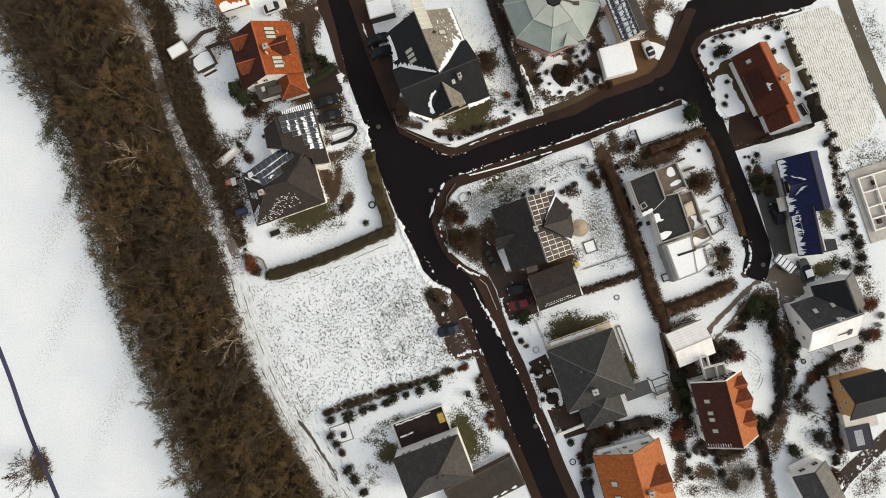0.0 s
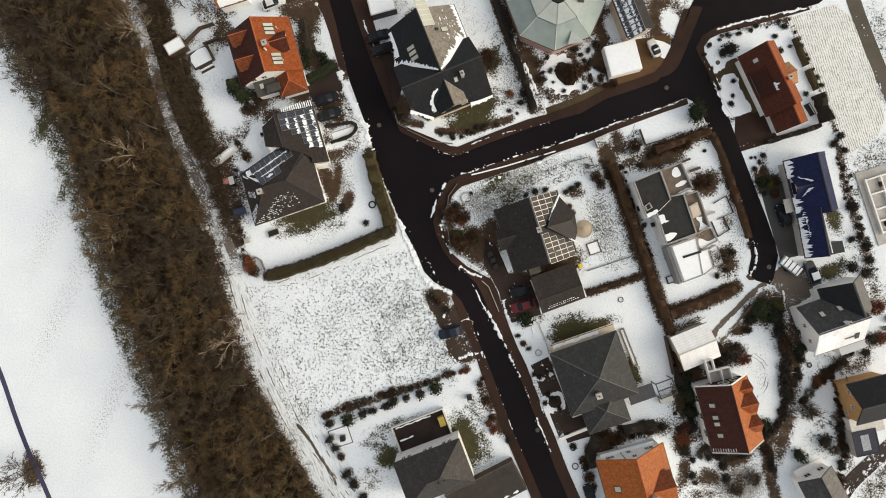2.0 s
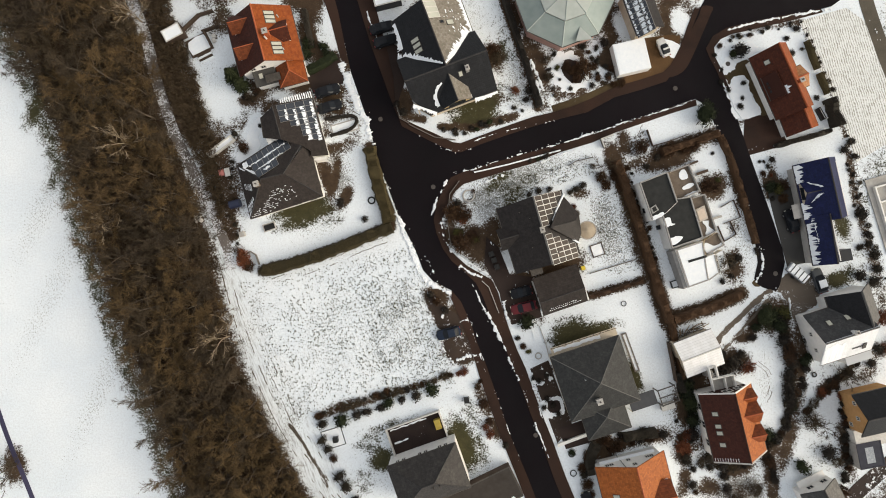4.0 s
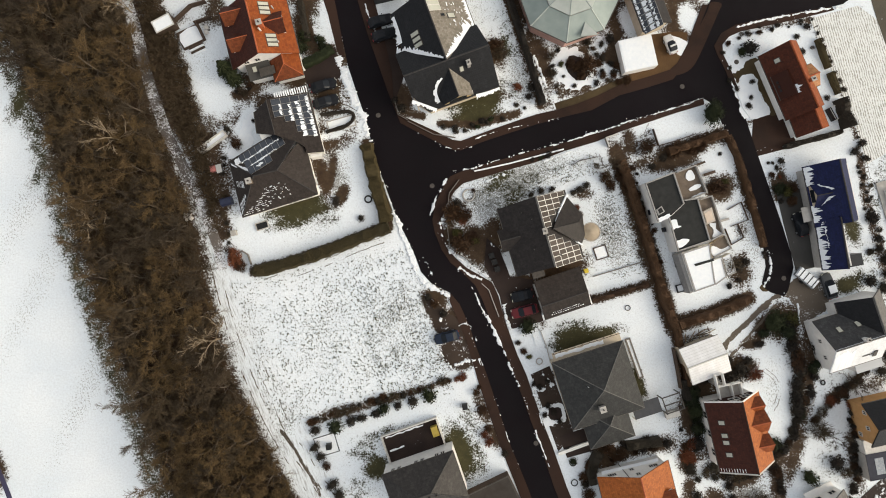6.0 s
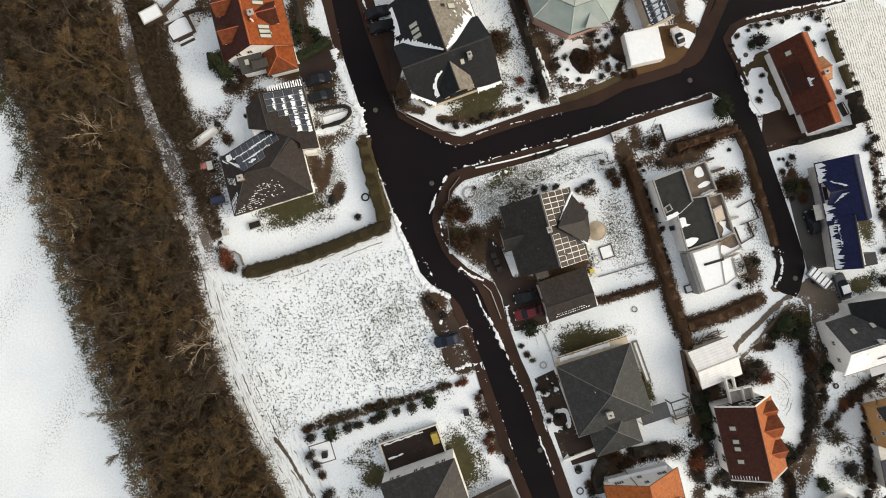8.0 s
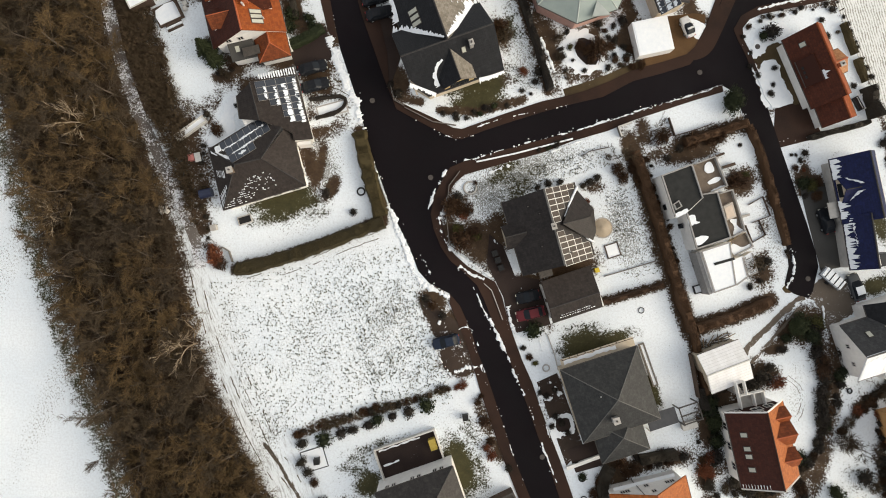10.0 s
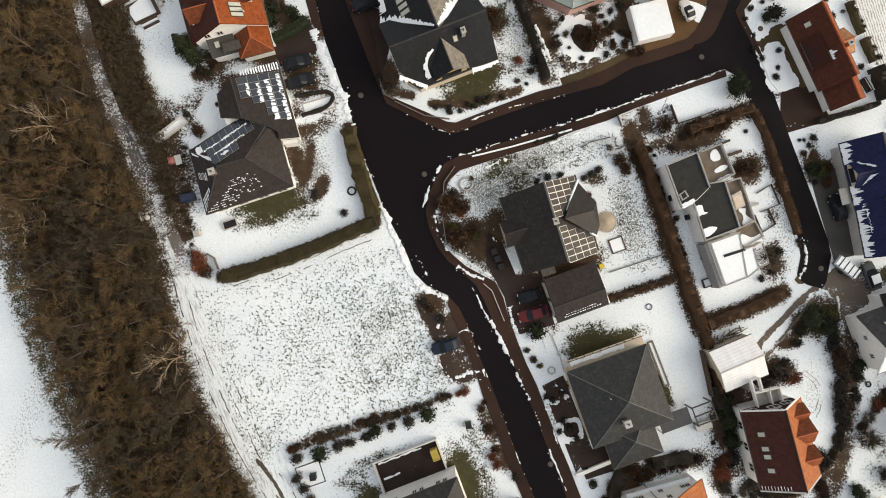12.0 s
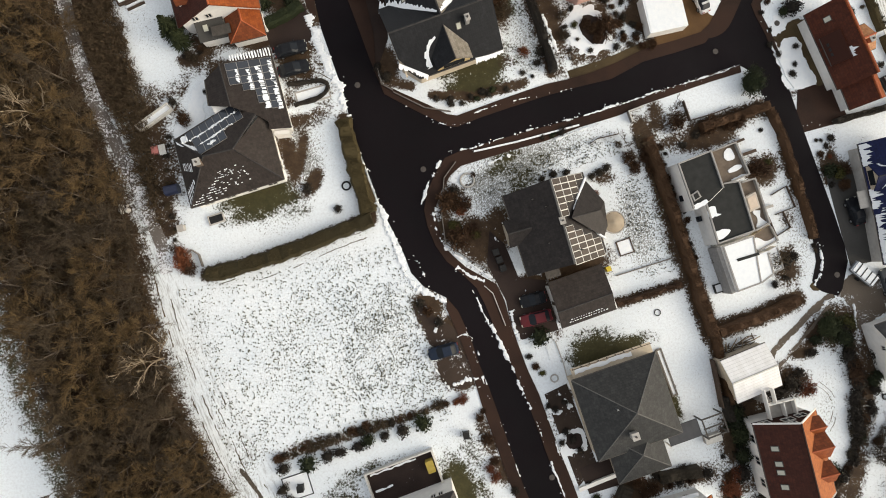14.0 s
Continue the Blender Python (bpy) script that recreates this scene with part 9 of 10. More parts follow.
shrub_row([(-22.28, -26.89), (-15.23, -24.51), (-8.15, -22.11), (-0.04, -19.28)], 1.0, 0.62, ("twiggy", "brown", "dark", "twiggy"), 1)
shrub_row([(65.84, 22.53), (67.30, 16.82), (68.56, 10.93), (70.67, 4.08), (72.51, -0.79)], 1.7, 0.42, ("dark", "dark", "twiggy"), 2)
shrub_row([(58.89, 39.59), (60.96, 34.61), (63.04, 30.44)], 1.2, 0.5, ("dark", "twiggy"), 3)
shrub_row([(45.48, 21.19), (47.88, 14.16), (49.76, 8.15), (51.41, 2.17)], 1.3, 0.45, ("dark", "brown", "twiggy"), 4)
shrub_row([(46.31, 38.84), (49.63, 40.10), (54.32, 40.88), (57.65, 41.58)], 1.4, 0.45, ("dark", "twiggy"), 5)
shrub_row([(42.73, -33.25), (47.00, -32.64), (51.74, -30.59)], 1.3, 0.9, ("dark", "twiggy"), 9)
shrub_row([(39.96, -30.43), (40.80, -34.26), (41.62, -38.05)], 1.3, 0.9, ("dark", "brown", "russet"), 10)
shrub_row([(59.65, -14.49), (59.04, -19.34), (58.00, -23.22)], 1.2, 0.9, ("dark", "green"), 11)
shrub_row([(27.36, -30.70), (30.80, -29.66), (35.69, -28.39)], 1.2, 0.8, ("dark", "brown"), 12)
shrub_row([(23.39, -32.72), (23.34, -35.63), (24.26, -38.51)], 1.1, 0.9, ("dark", "brown"), 13)
shrub_row([(-36.29, 26.75), (-33.25, 28.30)], 0.9, 0.7, ("dark", "twiggy", "brown"), 14)
shrub_row([(-37.82, 15.51), (-38.32, 11.42), (-37.59, 6.31), (-36.75, 2.23)], 1.3, 0.6, ("dark", "twiggy"), 15)
shrub_row([(29.32, 16.38), (30.81, 12.32), (32.27, 7.26), (34.20, 1.20)], 1.2, 0.6, ("dark", "brown"), 16)
shrub_row([(16.75, 36.78), (15.25, 32.76), (16.77, 28.69)], 1.2, 0.6, ("dark", "twiggy"), 17)
shrub_row([(21.28, 37.20), (23.30, 33.65), (24.81, 30.60), (26.30, 33.59)], 1.2, 0.7, ("dark", "brown", "twiggy"), 18)
for p, r in (((68.34, 9.46), 1.3), ((69.54, 6.23), 1.0), ((68.45, 4.09), 0.8), ((70.74, 2.91), 1.2), ((71.09, 0.38), 1.3)):
    bush(p, r, "dark")
shrub_row([(69.96, -9.54), (71.82, -13.41), (74.28, -9.53)], 1.4, 0.9, ("dark", "twiggy", "russet"), 19)
for p, r, kind in (((44.69, 31.37), 0.7, "dark"), ):
    bush(p, r, kind)
for p, r, kind in (((12.16, 29.12), 0.9, "dark"), ((-0.14, 22.10), 0.9, "dark"), ((2.65, 22.65), 0.6, "dark"), ((4.24, 23.32), 0.7, "dark"), ((5.67, 23.67), 0.6, "green"), ((16.65, 18.95), 0.5, "dark"), ((15.55, 18.45), 0.6, "dark"), ((14.37, 17.87), 0.4, "green"), ):
    bush(p, r, kind)
shrub_row([(46.17, -34.86), (48.37, -33.65), (50.54, -32.82)], 0.8, 0.8, ("dark", "dark", "twiggy"), 21)
shrub_row([(39.07, -28.03), (39.48, -30.44), (39.89, -32.84)], 0.9, 0.8, ("brown", "russet", "dark"), 22)
shrub_row([(62.19, -20.43), (63.87, -18.75), (66.00, -17.30), (67.94, -15.84)], 0.8, 0.7, ("dark", "brown", "dark"), 23)
shrub_row([(65.00, -20.01), (65.54, -22.13), (66.08, -24.54)], 0.9, 0.7, ("russet", "brown", "dark"), 24)
# dark conifers
def conifer(p, r, height, seed, label):
    """A slim conifer: drooping whorls of fine needles round a straight trunk."""
    rng = random.Random(seed)
    t = thing("tree", p[0], p[1], seed * 40, label, "conifer")
    part("trunk", tube(bmesh.new(), (0, 0, -0.1), (0, 0, height * 0.95), 0.14, 0.03, 6), M["bark"], t)
    bm = bmesh.new()
    for k in range(1500):
        f = rng.random() ** 0.8
        a = rng.random() * 6.283
        reach = r * (1 - f) ** 0.9 * (0.45 + 0.6 * rng.random()) * (1 + 0.25 * math.sin(a * 5 + f * 20))
        o = Vector((math.cos(a) * reach, math.sin(a) * reach, 0.3 + f * (height - 0.3)))
        d = Vector((math.cos(a), math.sin(a), -0.25)) * 0.28
        ribbon_quad(bm, o - d, o + d, 0.10, 0.03, rng)
    part("crown", bm, M["evergreen"], t)
    return t


conifer((-37.70, 30.03), 1.7, 5.2, 3, "dark slim conifer beside the orange-roofed house")
conifer((-36.73, 28.67), 1.3, 3.6, 5, "small dark conifer in the snowy garden")
# single leafless trees
LONE = [bare_tree_meshes(300 + i, 5.5, 2.6, 8, 0.025, "bark", "twig_dark") for i in range(2)]
for p, s in (((-73.88, -37.27), 1.25), ((-75.39, -36.99), 0.9), ((-72.94, 29.35), 1.1), ((-75.53, 32.40), 1.0), ((30.32, 20.92), 0.7), ((24.83, 16.42), 0.8), ((62.03, -26.00), 0.9), ((65.52, -17.30), 0.8), ((-43.16, 43.84), 0.9), ((-47.62, 44.75), 0.9), ((-41.13, 45.87), 0.8), ((-40.85, 20.60), 0.8)):
    tree_object(p[0], p[1], LONE[int(s * 10) % 2], s, s * 777, "small leafless tree with fine dark twigs", "tree")


def grass_tufts(seed, count, corner_a, along, across, label):
    """Dry tufts that stick out of the snow on a four-sided plot."""
    rng = random.Random(seed)
    bm = bmesh.new()
    a, u, v = Vector(corner_a), Vector(along) - Vector(corner_a), Vector(across) - Vector(corner_a)
    for _ in range(count):
        p = a + u * rng.random() + v * rng.random()
        if noise.noise(Vector((p.x, p.y, seed)) * 0.35) * 0.5 + 0.6 * (rng.random() - 0.5) < -0.12:
            continue
        o = Vector((p.x, p.y, 0))
        r = 0.07 + 0.13 * rng.random()
        for k in range(6):
            d = Vector((rng.random() - 0.5, rng.random() - 0.5, 0.25 + 0.3 * rng.random()))
            ribbon_quad(bm, o, o + d.normalized() * r, 0.042, 0.018, rng)
    return tagged(new("grass_tufts", mesh(bm, M["tuft"], "grass_tufts")), label, "grass", kind="stuff")


grass_tufts(1, 5200, (-36.18, -4.90), (-6.68, 2.24), (-28.29, -28.56), "dry grass tufts poking through snow on an empty plot")
grass_tufts(2, 1600, (-16.38, -3.89), (-5.65, -0.83), (-10.17, -23.11), "dry grass tufts poking through thin snow")
grass_tufts(3, 900, (2.53, 11.44), (22.33, 18.48), (4.06, 8.37), "grass blades showing through thin garden snow")
grass_tufts(4, 700, (22.82, 11.36), (28.82, 12.34), (26.25, -1.83), "grass blades showing through lawn snow")

# snow cleared to the sides of the streets
snow_bank([(13.90, -19.98), (15.09, -20.30), (16.36, -20.08), (17.52, -19.50)], 1.1, 60, -0.05, label="flecks of snow left in a dark yard")
snow_bank([(14.03, -21.24), (14.85, -21.39)], 0.8, 61, -0.2, label="flecks of snow left in a dark yard")
snow_bank([(13.66, -17.90), (14.15, -19.24), (14.38, -20.86)], 0.6, 62, 0.1, label="flecks of snow left in a dark yard")
snow_bank([(15.39, -17.75), (16.31, -18.45), (16.89, -19.52)], 0.6, 63, 0.15, label="flecks of snow left in a dark yard")
snow_bank([(15.20, -24.18), (15.60, -25.52), (16.18, -26.77)], 0.5, 64, -0.1, label="flecks of snow left in a dark yard")
snow_bank([(19.19, -20.89), (19.71, -23.13), (20.12, -24.92)], 0.35, 65, 0.2, label="flecks of snow left in a dark yard")
snow_bank([(10.33, 38.86), (11.14, 36.38), (12.13, 33.81), (13.41, 30.61), (14.19, 29.24)], 0.85, 51, -0.25, label="narrow strip of snow along a garden drive")
snow_bank([(12.39, 34.56), (13.66, 31.82), (14.83, 29.26)], 0.8, 52, -0.2, label="narrow strip of snow along a garden drive")
snow_bank([(-0.35, 14.96), (3.29, 15.53), (5.29, 16.33), (10.73, 18.24), (17.81, 20.39), (25.07, 22.91), (31.41, 25.21), (37.31, 27.05), (39.76, 28.13)], 0.55, 1, 0.12)
snow_bank([(16.00, 19.69), (23.25, 22.11), (31.42, 25.03), (38.68, 27.55)], 0.45, 2, 0.05)
snow_bank([(3.83, 12.89), (7.00, 14.18), (10.62, 15.48), (15.15, 17.27), (20.58, 19.46)], 0.75, 3, 0.05, label="snow lying along a low garden wall")
snow_bank([(-6.98, 21.39), (-0.47, 18.64), (4.08, 20.07), (8.62, 21.58), (14.06, 23.41), (18.61, 24.83)], 0.40, 4, 0.45)
snow_bank([(3.15, 20.32), (6.78, 21.71), (10.87, 22.85)], 0.50, 5, 0.30)
snow_bank([(-13.57, 18.06), (-12.45, 14.60), (-10.84, 10.51), (-9.26, 6.89), (-7.11, 2.84)], 0.45, 6, 0.12)
snow_bank([(-9.94, 8.06), (-8.06, 3.90), (-6.59, 0.84)], 1.50, 7, -0.30, label="broad bank of cleared snow beside the street")
snow_bank([(-6.59, 0.84), (-5.78, -1.69), (-4.53, -3.48), (-2.30, -4.68), (0.01, -5.71)], 1.30, 8, -0.20, label="broad bank of cleared snow beside the street")
snow_bank([(-4.67, 0.90), (-3.71, -0.71), (-3.11, -2.34)], 0.80, 9, 0.35)
snow_bank([(-3.78, 7.52), (-2.95, 10.11), (-2.01, 12.16), (-1.23, 13.65)], 0.75, 10, -0.10)
snow_bank([(-1.67, 7.12), (-1.99, 5.74), (-1.28, 3.47), (-0.21, 1.50), (2.11, 0.11), (4.71, -1.36), (6.20, -2.32)], 0.75, 11, 0.00, label="snow lying along a low curved wall")
snow_bank([(1.23, -0.93), (2.91, -1.97), (5.30, -2.81)], 1.00, 12, 0.10)
snow_bank([(3.51, -3.96), (4.49, -5.93), (5.84, -8.62)], 0.60, 13, 0.25)
snow_bank([(6.11, -8.61), (7.17, -10.57), (8.52, -13.07), (9.88, -16.20), (11.81, -20.03)], 0.95, 14, 0.00)
snow_bank([(2.58, -9.26), (3.77, -12.32), (4.76, -15.01), (5.36, -16.80)], 0.50, 15, 0.20)
snow_bank([(4.30, -11.94), (5.11, -14.81), (5.72, -16.79)], 0.50, 16, 0.20)
snow_bank([(5.85, -18.14), (7.39, -21.26), (9.05, -25.27), (10.53, -29.28), (12.95, -34.59)], 0.40, 17, 0.28)
snow_bank([(12.38, -21.10), (13.86, -25.11), (15.31, -28.67), (16.28, -30.89), (17.94, -35.33)], 0.50, 18, 0.18)
snow_bank([(-19.99, 33.32), (-18.87, 30.29), (-17.45, 26.63), (-15.90, 24.45), (-14.61, 21.44), (-13.79, 18.98)], 1.90, 19, -0.35, label="broad bank of cleared snow beside the street")
snow_bank([(-19.46, 36.58), (-18.59, 32.89)], 0.60, 20, 0.20)
snow_bank([(-15.78, 42.27), (-14.96, 39.97), (-13.96, 37.67)], 0.60, 21, 0.00)
snow_bank([(45.55, 40.23), (50.28, 41.66), (55.75, 42.84), (60.31, 43.80), (63.05, 44.25)], 0.75, 22, -0.15)
snow_bank([(43.87, 24.11), (45.69, 19.57), (48.09, 13.68), (50.21, 7.80), (51.94, 2.84), (52.17, -0.07), (50.43, -3.57)], 0.70, 23, 0.30)
snow_bank([(43.09, 35.16), (44.22, 33.62), (45.00, 31.05), (46.13, 29.24), (47.09, 26.97), (48.31, 25.35)], 0.50, 24, 0.15)
snow_bank([(48.88, 19.94), (52.51, 20.42), (55.05, 21.23)], 0.60, 25, 0.10)
snow_bank([(8.79, -6.70), (9.31, -8.96), (10.45, -10.74), (12.07, -10.05)], 0.90, 26, 0.10)
snow_bank([(7.97, 6.05), (6.37, 4.35), (6.60, 2.71)], 0.40, 27, 0.30)
snow_bank([(-5.50, -4.60), (-3.35, -6.17), (-1.03, -7.47), (0.82, -8.41)], 0.50, 28, 0.35)
snow_bank([(-3.22, -10.27), (-0.97, -9.38), (1.47, -8.75)], 1.10, 29, 0.15)
snow_bank([(-2.23, -12.69), (-1.64, -14.30), (-0.31, -16.07), (0.64, -17.40)], 0.60, 30, 0.00)
snow_bank([(0.90, -11.04), (2.42, -10.09), (3.90, -10.68)], 0.50, 31, 0.20)
snow_bank([(1.08, -16.94), (3.33, -16.14), (5.33, -15.89)], 1.20, 32, 0.00)
snow_bank([(-1.75, -13.58), (0.52, -13.51), (1.87, -12.74)], 0.50, 33, 0.20)
snow_bank([(0.68, -18.58), (2.92, -17.33), (4.82, -17.00)], 0.90, 34, 0.10)
snow_bank([(65.97, 44.50), (70.30, 40.99), (72.13, 34.54), (74.42, 26.63)], 0.5, 19, 0.3)
snow_bank([(66.60, -40.38), (68.56, -37.02), (73.41, -32.67)], 0.9, 20, 0.2)
snow_bank([(52.44, -4.96), (53.86, -3.97), (55.46, -3.47)], 0.8, 21, 0.2)
snow_bank([(56.39, -3.76), (56.82, -5.72), (57.05, -7.69)], 0.6, 34, 0.3)
snow_bank([(50.78, -2.59), (50.10, -3.78), (49.22, -5.27)], 0.5, 35, 0.3)
snow_bank([(14.64, -13.98), (13.65, -11.47), (12.66, -7.93), (10.65, -3.88)], 0.5, 23, 0.45)


# ---- parked cars ----
def car(p, turn, colour, label, length=4.3, width=1.75, height=1.45, van=False, snow_roof=False):
    t = thing("car", p[0], p[1], turn, label, "car", 0.06)
    l, w = length / 2, width / 2
    bm = bmesh.new()
    # rounded body: cross sections along the car (x, half width, sill, shoulder)
    prev = None
    for x, hw, z0, z1 in ((-l, 0.72, 0.45, 0.75), (-l + 0.12, 0.9, 0.30, 0.92), (-l + 0.9, 1.0, 0.24, 0.95), (0, 1.0, 0.24, 0.95), (l - 1.1, 1.0, 0.24, 0.92), (l - 0.25, 0.93, 0.28, 0.80), (l, 0.72, 0.42, 0.62)):
        ring = [bm.verts.new((x, s * hw * w * k, z)) for s, k, z in ((-1, 0.94, z0), (-1, 1.0, (z0 + z1) / 2), (-1, 0.9, z1), (1, 0.9, z1), (1, 1.0, (z0 + z1) / 2), (1, 0.94, z0))]
        if prev:
            for k in range(6):
                bm.faces.new((prev[k], prev[(k + 1) % 6], ring[(k + 1) % 6], ring[k]))
        else:
            bm.faces.new(ring[::-1])
        prev = ring
    bm.faces.new(prev)
    bmesh.ops.recalc_face_normals(bm, faces=bm.faces)
    bmesh.ops.bevel(bm, geom=bm.edges[:], offset=0.07, segments=2, profile=0.6, affect="EDGES", clamp_overlap=True)
    for face in bm.faces:
        face.smooth = True
    body = part("body", bm, PAINTS[colour], t)
    bm = bmesh.new()
    x0, x1 = (-l + 0.15, l - 1.2) if van else (-l + 0.35, l - 1.15)
    r0, r1 = (-l + 0.4, l - 1.9) if van else (-l + 1.0, l - 2.0)
    bands = []
    for z, xa, xb, hw in ((0.90, x0, x1, 0.88), (1.15, x0 + (r0 - x0) * 0.45, x1 + (r1 - x1) * 0.5, 0.84), (height - 0.04, r0, r1, 0.70)):
        bands.append([bm.verts.new((x, y, z)) for x, y in ((xa, -hw * w * 0.72), (xa + 0.12, -hw * w), (xb - 0.28, -hw * w), (xb, -hw * w * 0.66), (xb, hw * w * 0.66), (xb - 0.28, hw * w), (xa + 0.12, hw * w), (xa, hw * w * 0.72))])
    for lo, hi in zip(bands, bands[1:]):
        for k in range(8):
            bm.faces.new((lo[k], lo[(k + 1) % 8], hi[(k + 1) % 8], hi[k]))
    bm.faces.new(bands[-1])
    bm.faces.new(bands[0][::-1])
    bmesh.ops.recalc_face_normals(bm, faces=bm.faces)
    part("glasshouse", bm, M["pane"], t, "dark car windows")
    bm = bmesh.new()
    ring = []
    for z, k in ((height - 0.06, 1.02), (height, 0.9)):
        ring.append([bm.verts.new((c + (x - c) * k, s * w * 0.72 * k, z)) for c in ((r0 + r1) / 2,) for x, s in ((r0, -1), (r1, -1), (r1, 1), (r0, 1))])
    for k in range(4):
        bm.faces.new((ring[0][k], ring[0][(k + 1) % 4], ring[1][(k + 1) % 4], ring[1][k]))
    bm.faces.new(ring[1])
    bm.faces.new(ring[0][::-1])
    bmesh.ops.recalc_face_normals(bm, faces=bm.faces)
    part("roof", bm, M["snow"] if snow_roof else PAINTS[colour], t)
    for x in (-l + 0.8, l - 0.85):
        for s in (-1, 1):
            wheel = part("wheel", tube(bmesh.new(), (x, s * (w - 0.2), 0.31), (x, s * (w + 0.01), 0.31), 0.31, 0.31, 14), M["rubber"], t)
            part("rim", tube(bmesh.new(), (x, s * (w - 0.02), 0.31), (x, s * (w + 0.025), 0.31), 0.19, 0.17, 10), M["steel"], wheel)
    for s in (-1, 1):
        part("headlight", boxed(l - 0.22, l - 0.04, s * w * 0.62 - 0.16, s * w * 0.62 + 0.16, 0.60, 0.72), M["skylight"], t)
        part("tail_light", boxed(-l + 0.0, -l + 0.14, s * w * 0.62 - 0.14, s * w * 0.62 + 0.14, 0.70, 0.86), M["tail"], t)
        part("mirror", boxed(l - 1.62, l - 1.48, s * (w + 0.02) - 0.1, s * (w + 0.02) + 0.1, 0.88, 1.02), PAINTS[colour], t)
    return t


M["tail"] = plain("red_lamp_plastic", (0.20, 0.01, 0.01), (0.28, 0.015, 0.015), 5.0, 0.3)
car((12.15, -7.63), 196, "red", "dark red estate car parked beside the garage", 4.4)
car((11.66, -5.10), 196, "black", "black car parked in front of the garage", 3.6)
car((-0.34, -12.32), 196, "blue", "dark blue car parked on the rough plot", 4.2)
car((-22.04, 28.26), 18, "black", "black car parked in the snowy bay", 4.4)
car((-21.54, 25.60), 18, "black", "second black car parked in the snowy bay", 4.3)
car((-13.11, 39.24), 18, "black", "dark car parked beside the frosted house", 4.2)
car((-12.30, 37.02), 18, "black", "dark car parked close to the frosted house", 4.3)
car((56.54, 8.10), 110, "black", "black car parked on the grey drive", 4.0)
car((61.32, -1.78), 110, "grey", "grey car with snow on its roof", 4.3, snow_roof=True)
car((34.64, 36.87), 114, "white", "small white car parked beside the carport", 3.3, 1.5)
car((-31.59, 45.20), 20, "white", "white car parked beside the orange house", 4.3)
car((23.74, -40.05), 105, "black", "dark car parked beside the orange house", 4.2)


# ---- garden and street things ----
M["iron"] = plain("worn_iron", (0.06, 0.05, 0.045), (0.10, 0.088, 0.078), 6.0, 0.6)
M["kerb"] = plain("grey_kerb_stone", (0.12, 0.105, 0.09), (0.20, 0.18, 0.16), 3.0, 0.85)
M["yellow"] = plain("yellow_plastic", (0.55, 0.42, 0.04), (0.65, 0.50, 0.06), 3.0, 0.5)
M["pink"] = plain("faded_pink_plastic", (0.45, 0.16, 0.14), (0.55, 0.22, 0.19), 3.0, 0.5)
M["navy"] = plain("navy_plastic", (0.012, 0.016, 0.04), (0.02, 0.026, 0.06), 3.0, 0.4)
M["steel_dull"] = plain("dull_grey_sheet", (0.13, 0.135, 0.14), (0.20, 0.205, 0.21), 1.5, 0.5, 0.3)
def ring_mesh(bm, r, tube_r, z, n=20, sides=6):
    rings = []
    for i in range(n):
        a = 2 * math.pi * i / n
        rings.append([bm.verts.new(((r + tube_r * math.cos(b)) * math.cos(a), (r + tube_r * math.cos(b)) * math.sin(a), z + tube_r * math.sin(b))) for b in (2 * math.pi * j / sides for j in range(sides))])
    for i in range(n):
        for j in range(sides):
            bm.faces.new((rings[i][j], rings[(i + 1) % n][j], rings[(i + 1) % n][(j + 1) % sides], rings[i][(j + 1) % sides]))
    return bm


def hoop(p, r, t, material, name, label, category, z=0.1):
    ob = new(name, mesh(ring_mesh(bmesh.new(), r, t, z), M[material], name))
    ob.location = (p[0], p[1], 0)
    return tagged(ob, label, category)


def manhole(p):
    t = thing("manhole_cover", p[0], p[1], 0, "round grey iron manhole cover in the street", "manhole cover", 0.07, "manhole covers")
    part("frame", ring_mesh(bmesh.new(), 0.36, 0.04, 0.015), M["iron"], t)
    part("lid", tube(bmesh.new(), (0, 0, -0.04), (0, 0, 0.035), 0.33, 0.33, 18), M["iron"], t)


def wall_run(points, thick, height, material, label, name="garden_wall", category="wall", cap=None):
    t = thing(name, 0, 0, 0, label, category)
    part("wall_body", ribbon(points, thick, -0.2, height), M[material], t)
    if cap:
        part("coping", ribbon(points, thick + 0.12, height, height + 0.07), M[cap], t)
    return t


def fence(points, height, label, material="wood", gap=2.4):
    """Posts and a thin rail."""
    t = thing("fence", 0, 0, 0, label, "fence")
    for a, b in zip(points, points[1:]):
        a, b = Vector(a), Vector(b)
        n = max(1, round((b - a).length / gap))
        for i in range(n + 1):
            q = a.lerp(b, i / n)
            part("post", boxed(q.x - 0.05, q.x + 0.05, q.y - 0.05, q.y + 0.05, -0.1, height + 0.08), M[material], t)
        part("rail", tube(bmesh.new(), (a.x, a.y, height * 0.9), (b.x, b.y, height * 0.9), 0.03, 0.03, 4), M[material], t)
    return t


def bin_box(p, turn, material, label, w=0.6, d=0.7, h=1.05):
    t = thing("wheelie_bin", p[0], p[1], turn, label, "bin", 0.0)
    part("body", boxed(-w / 2, w / 2, -d / 2, d / 2, 0.06, h), M[material], t)
    part("lid", boxed(-w / 2 - 0.03, w / 2 + 0.03, -d / 2 - 0.05, d / 2 + 0.03, h, h + 0.07), M[material], t)
    for s in (-1, 1):
        part("wheel", tube(bmesh.new(), (s * w / 2 - 0.04, d / 2, 0.1), (s * w / 2 + 0.04, d / 2, 0.1), 0.1, 0.1, 10), M["rubber"], t)


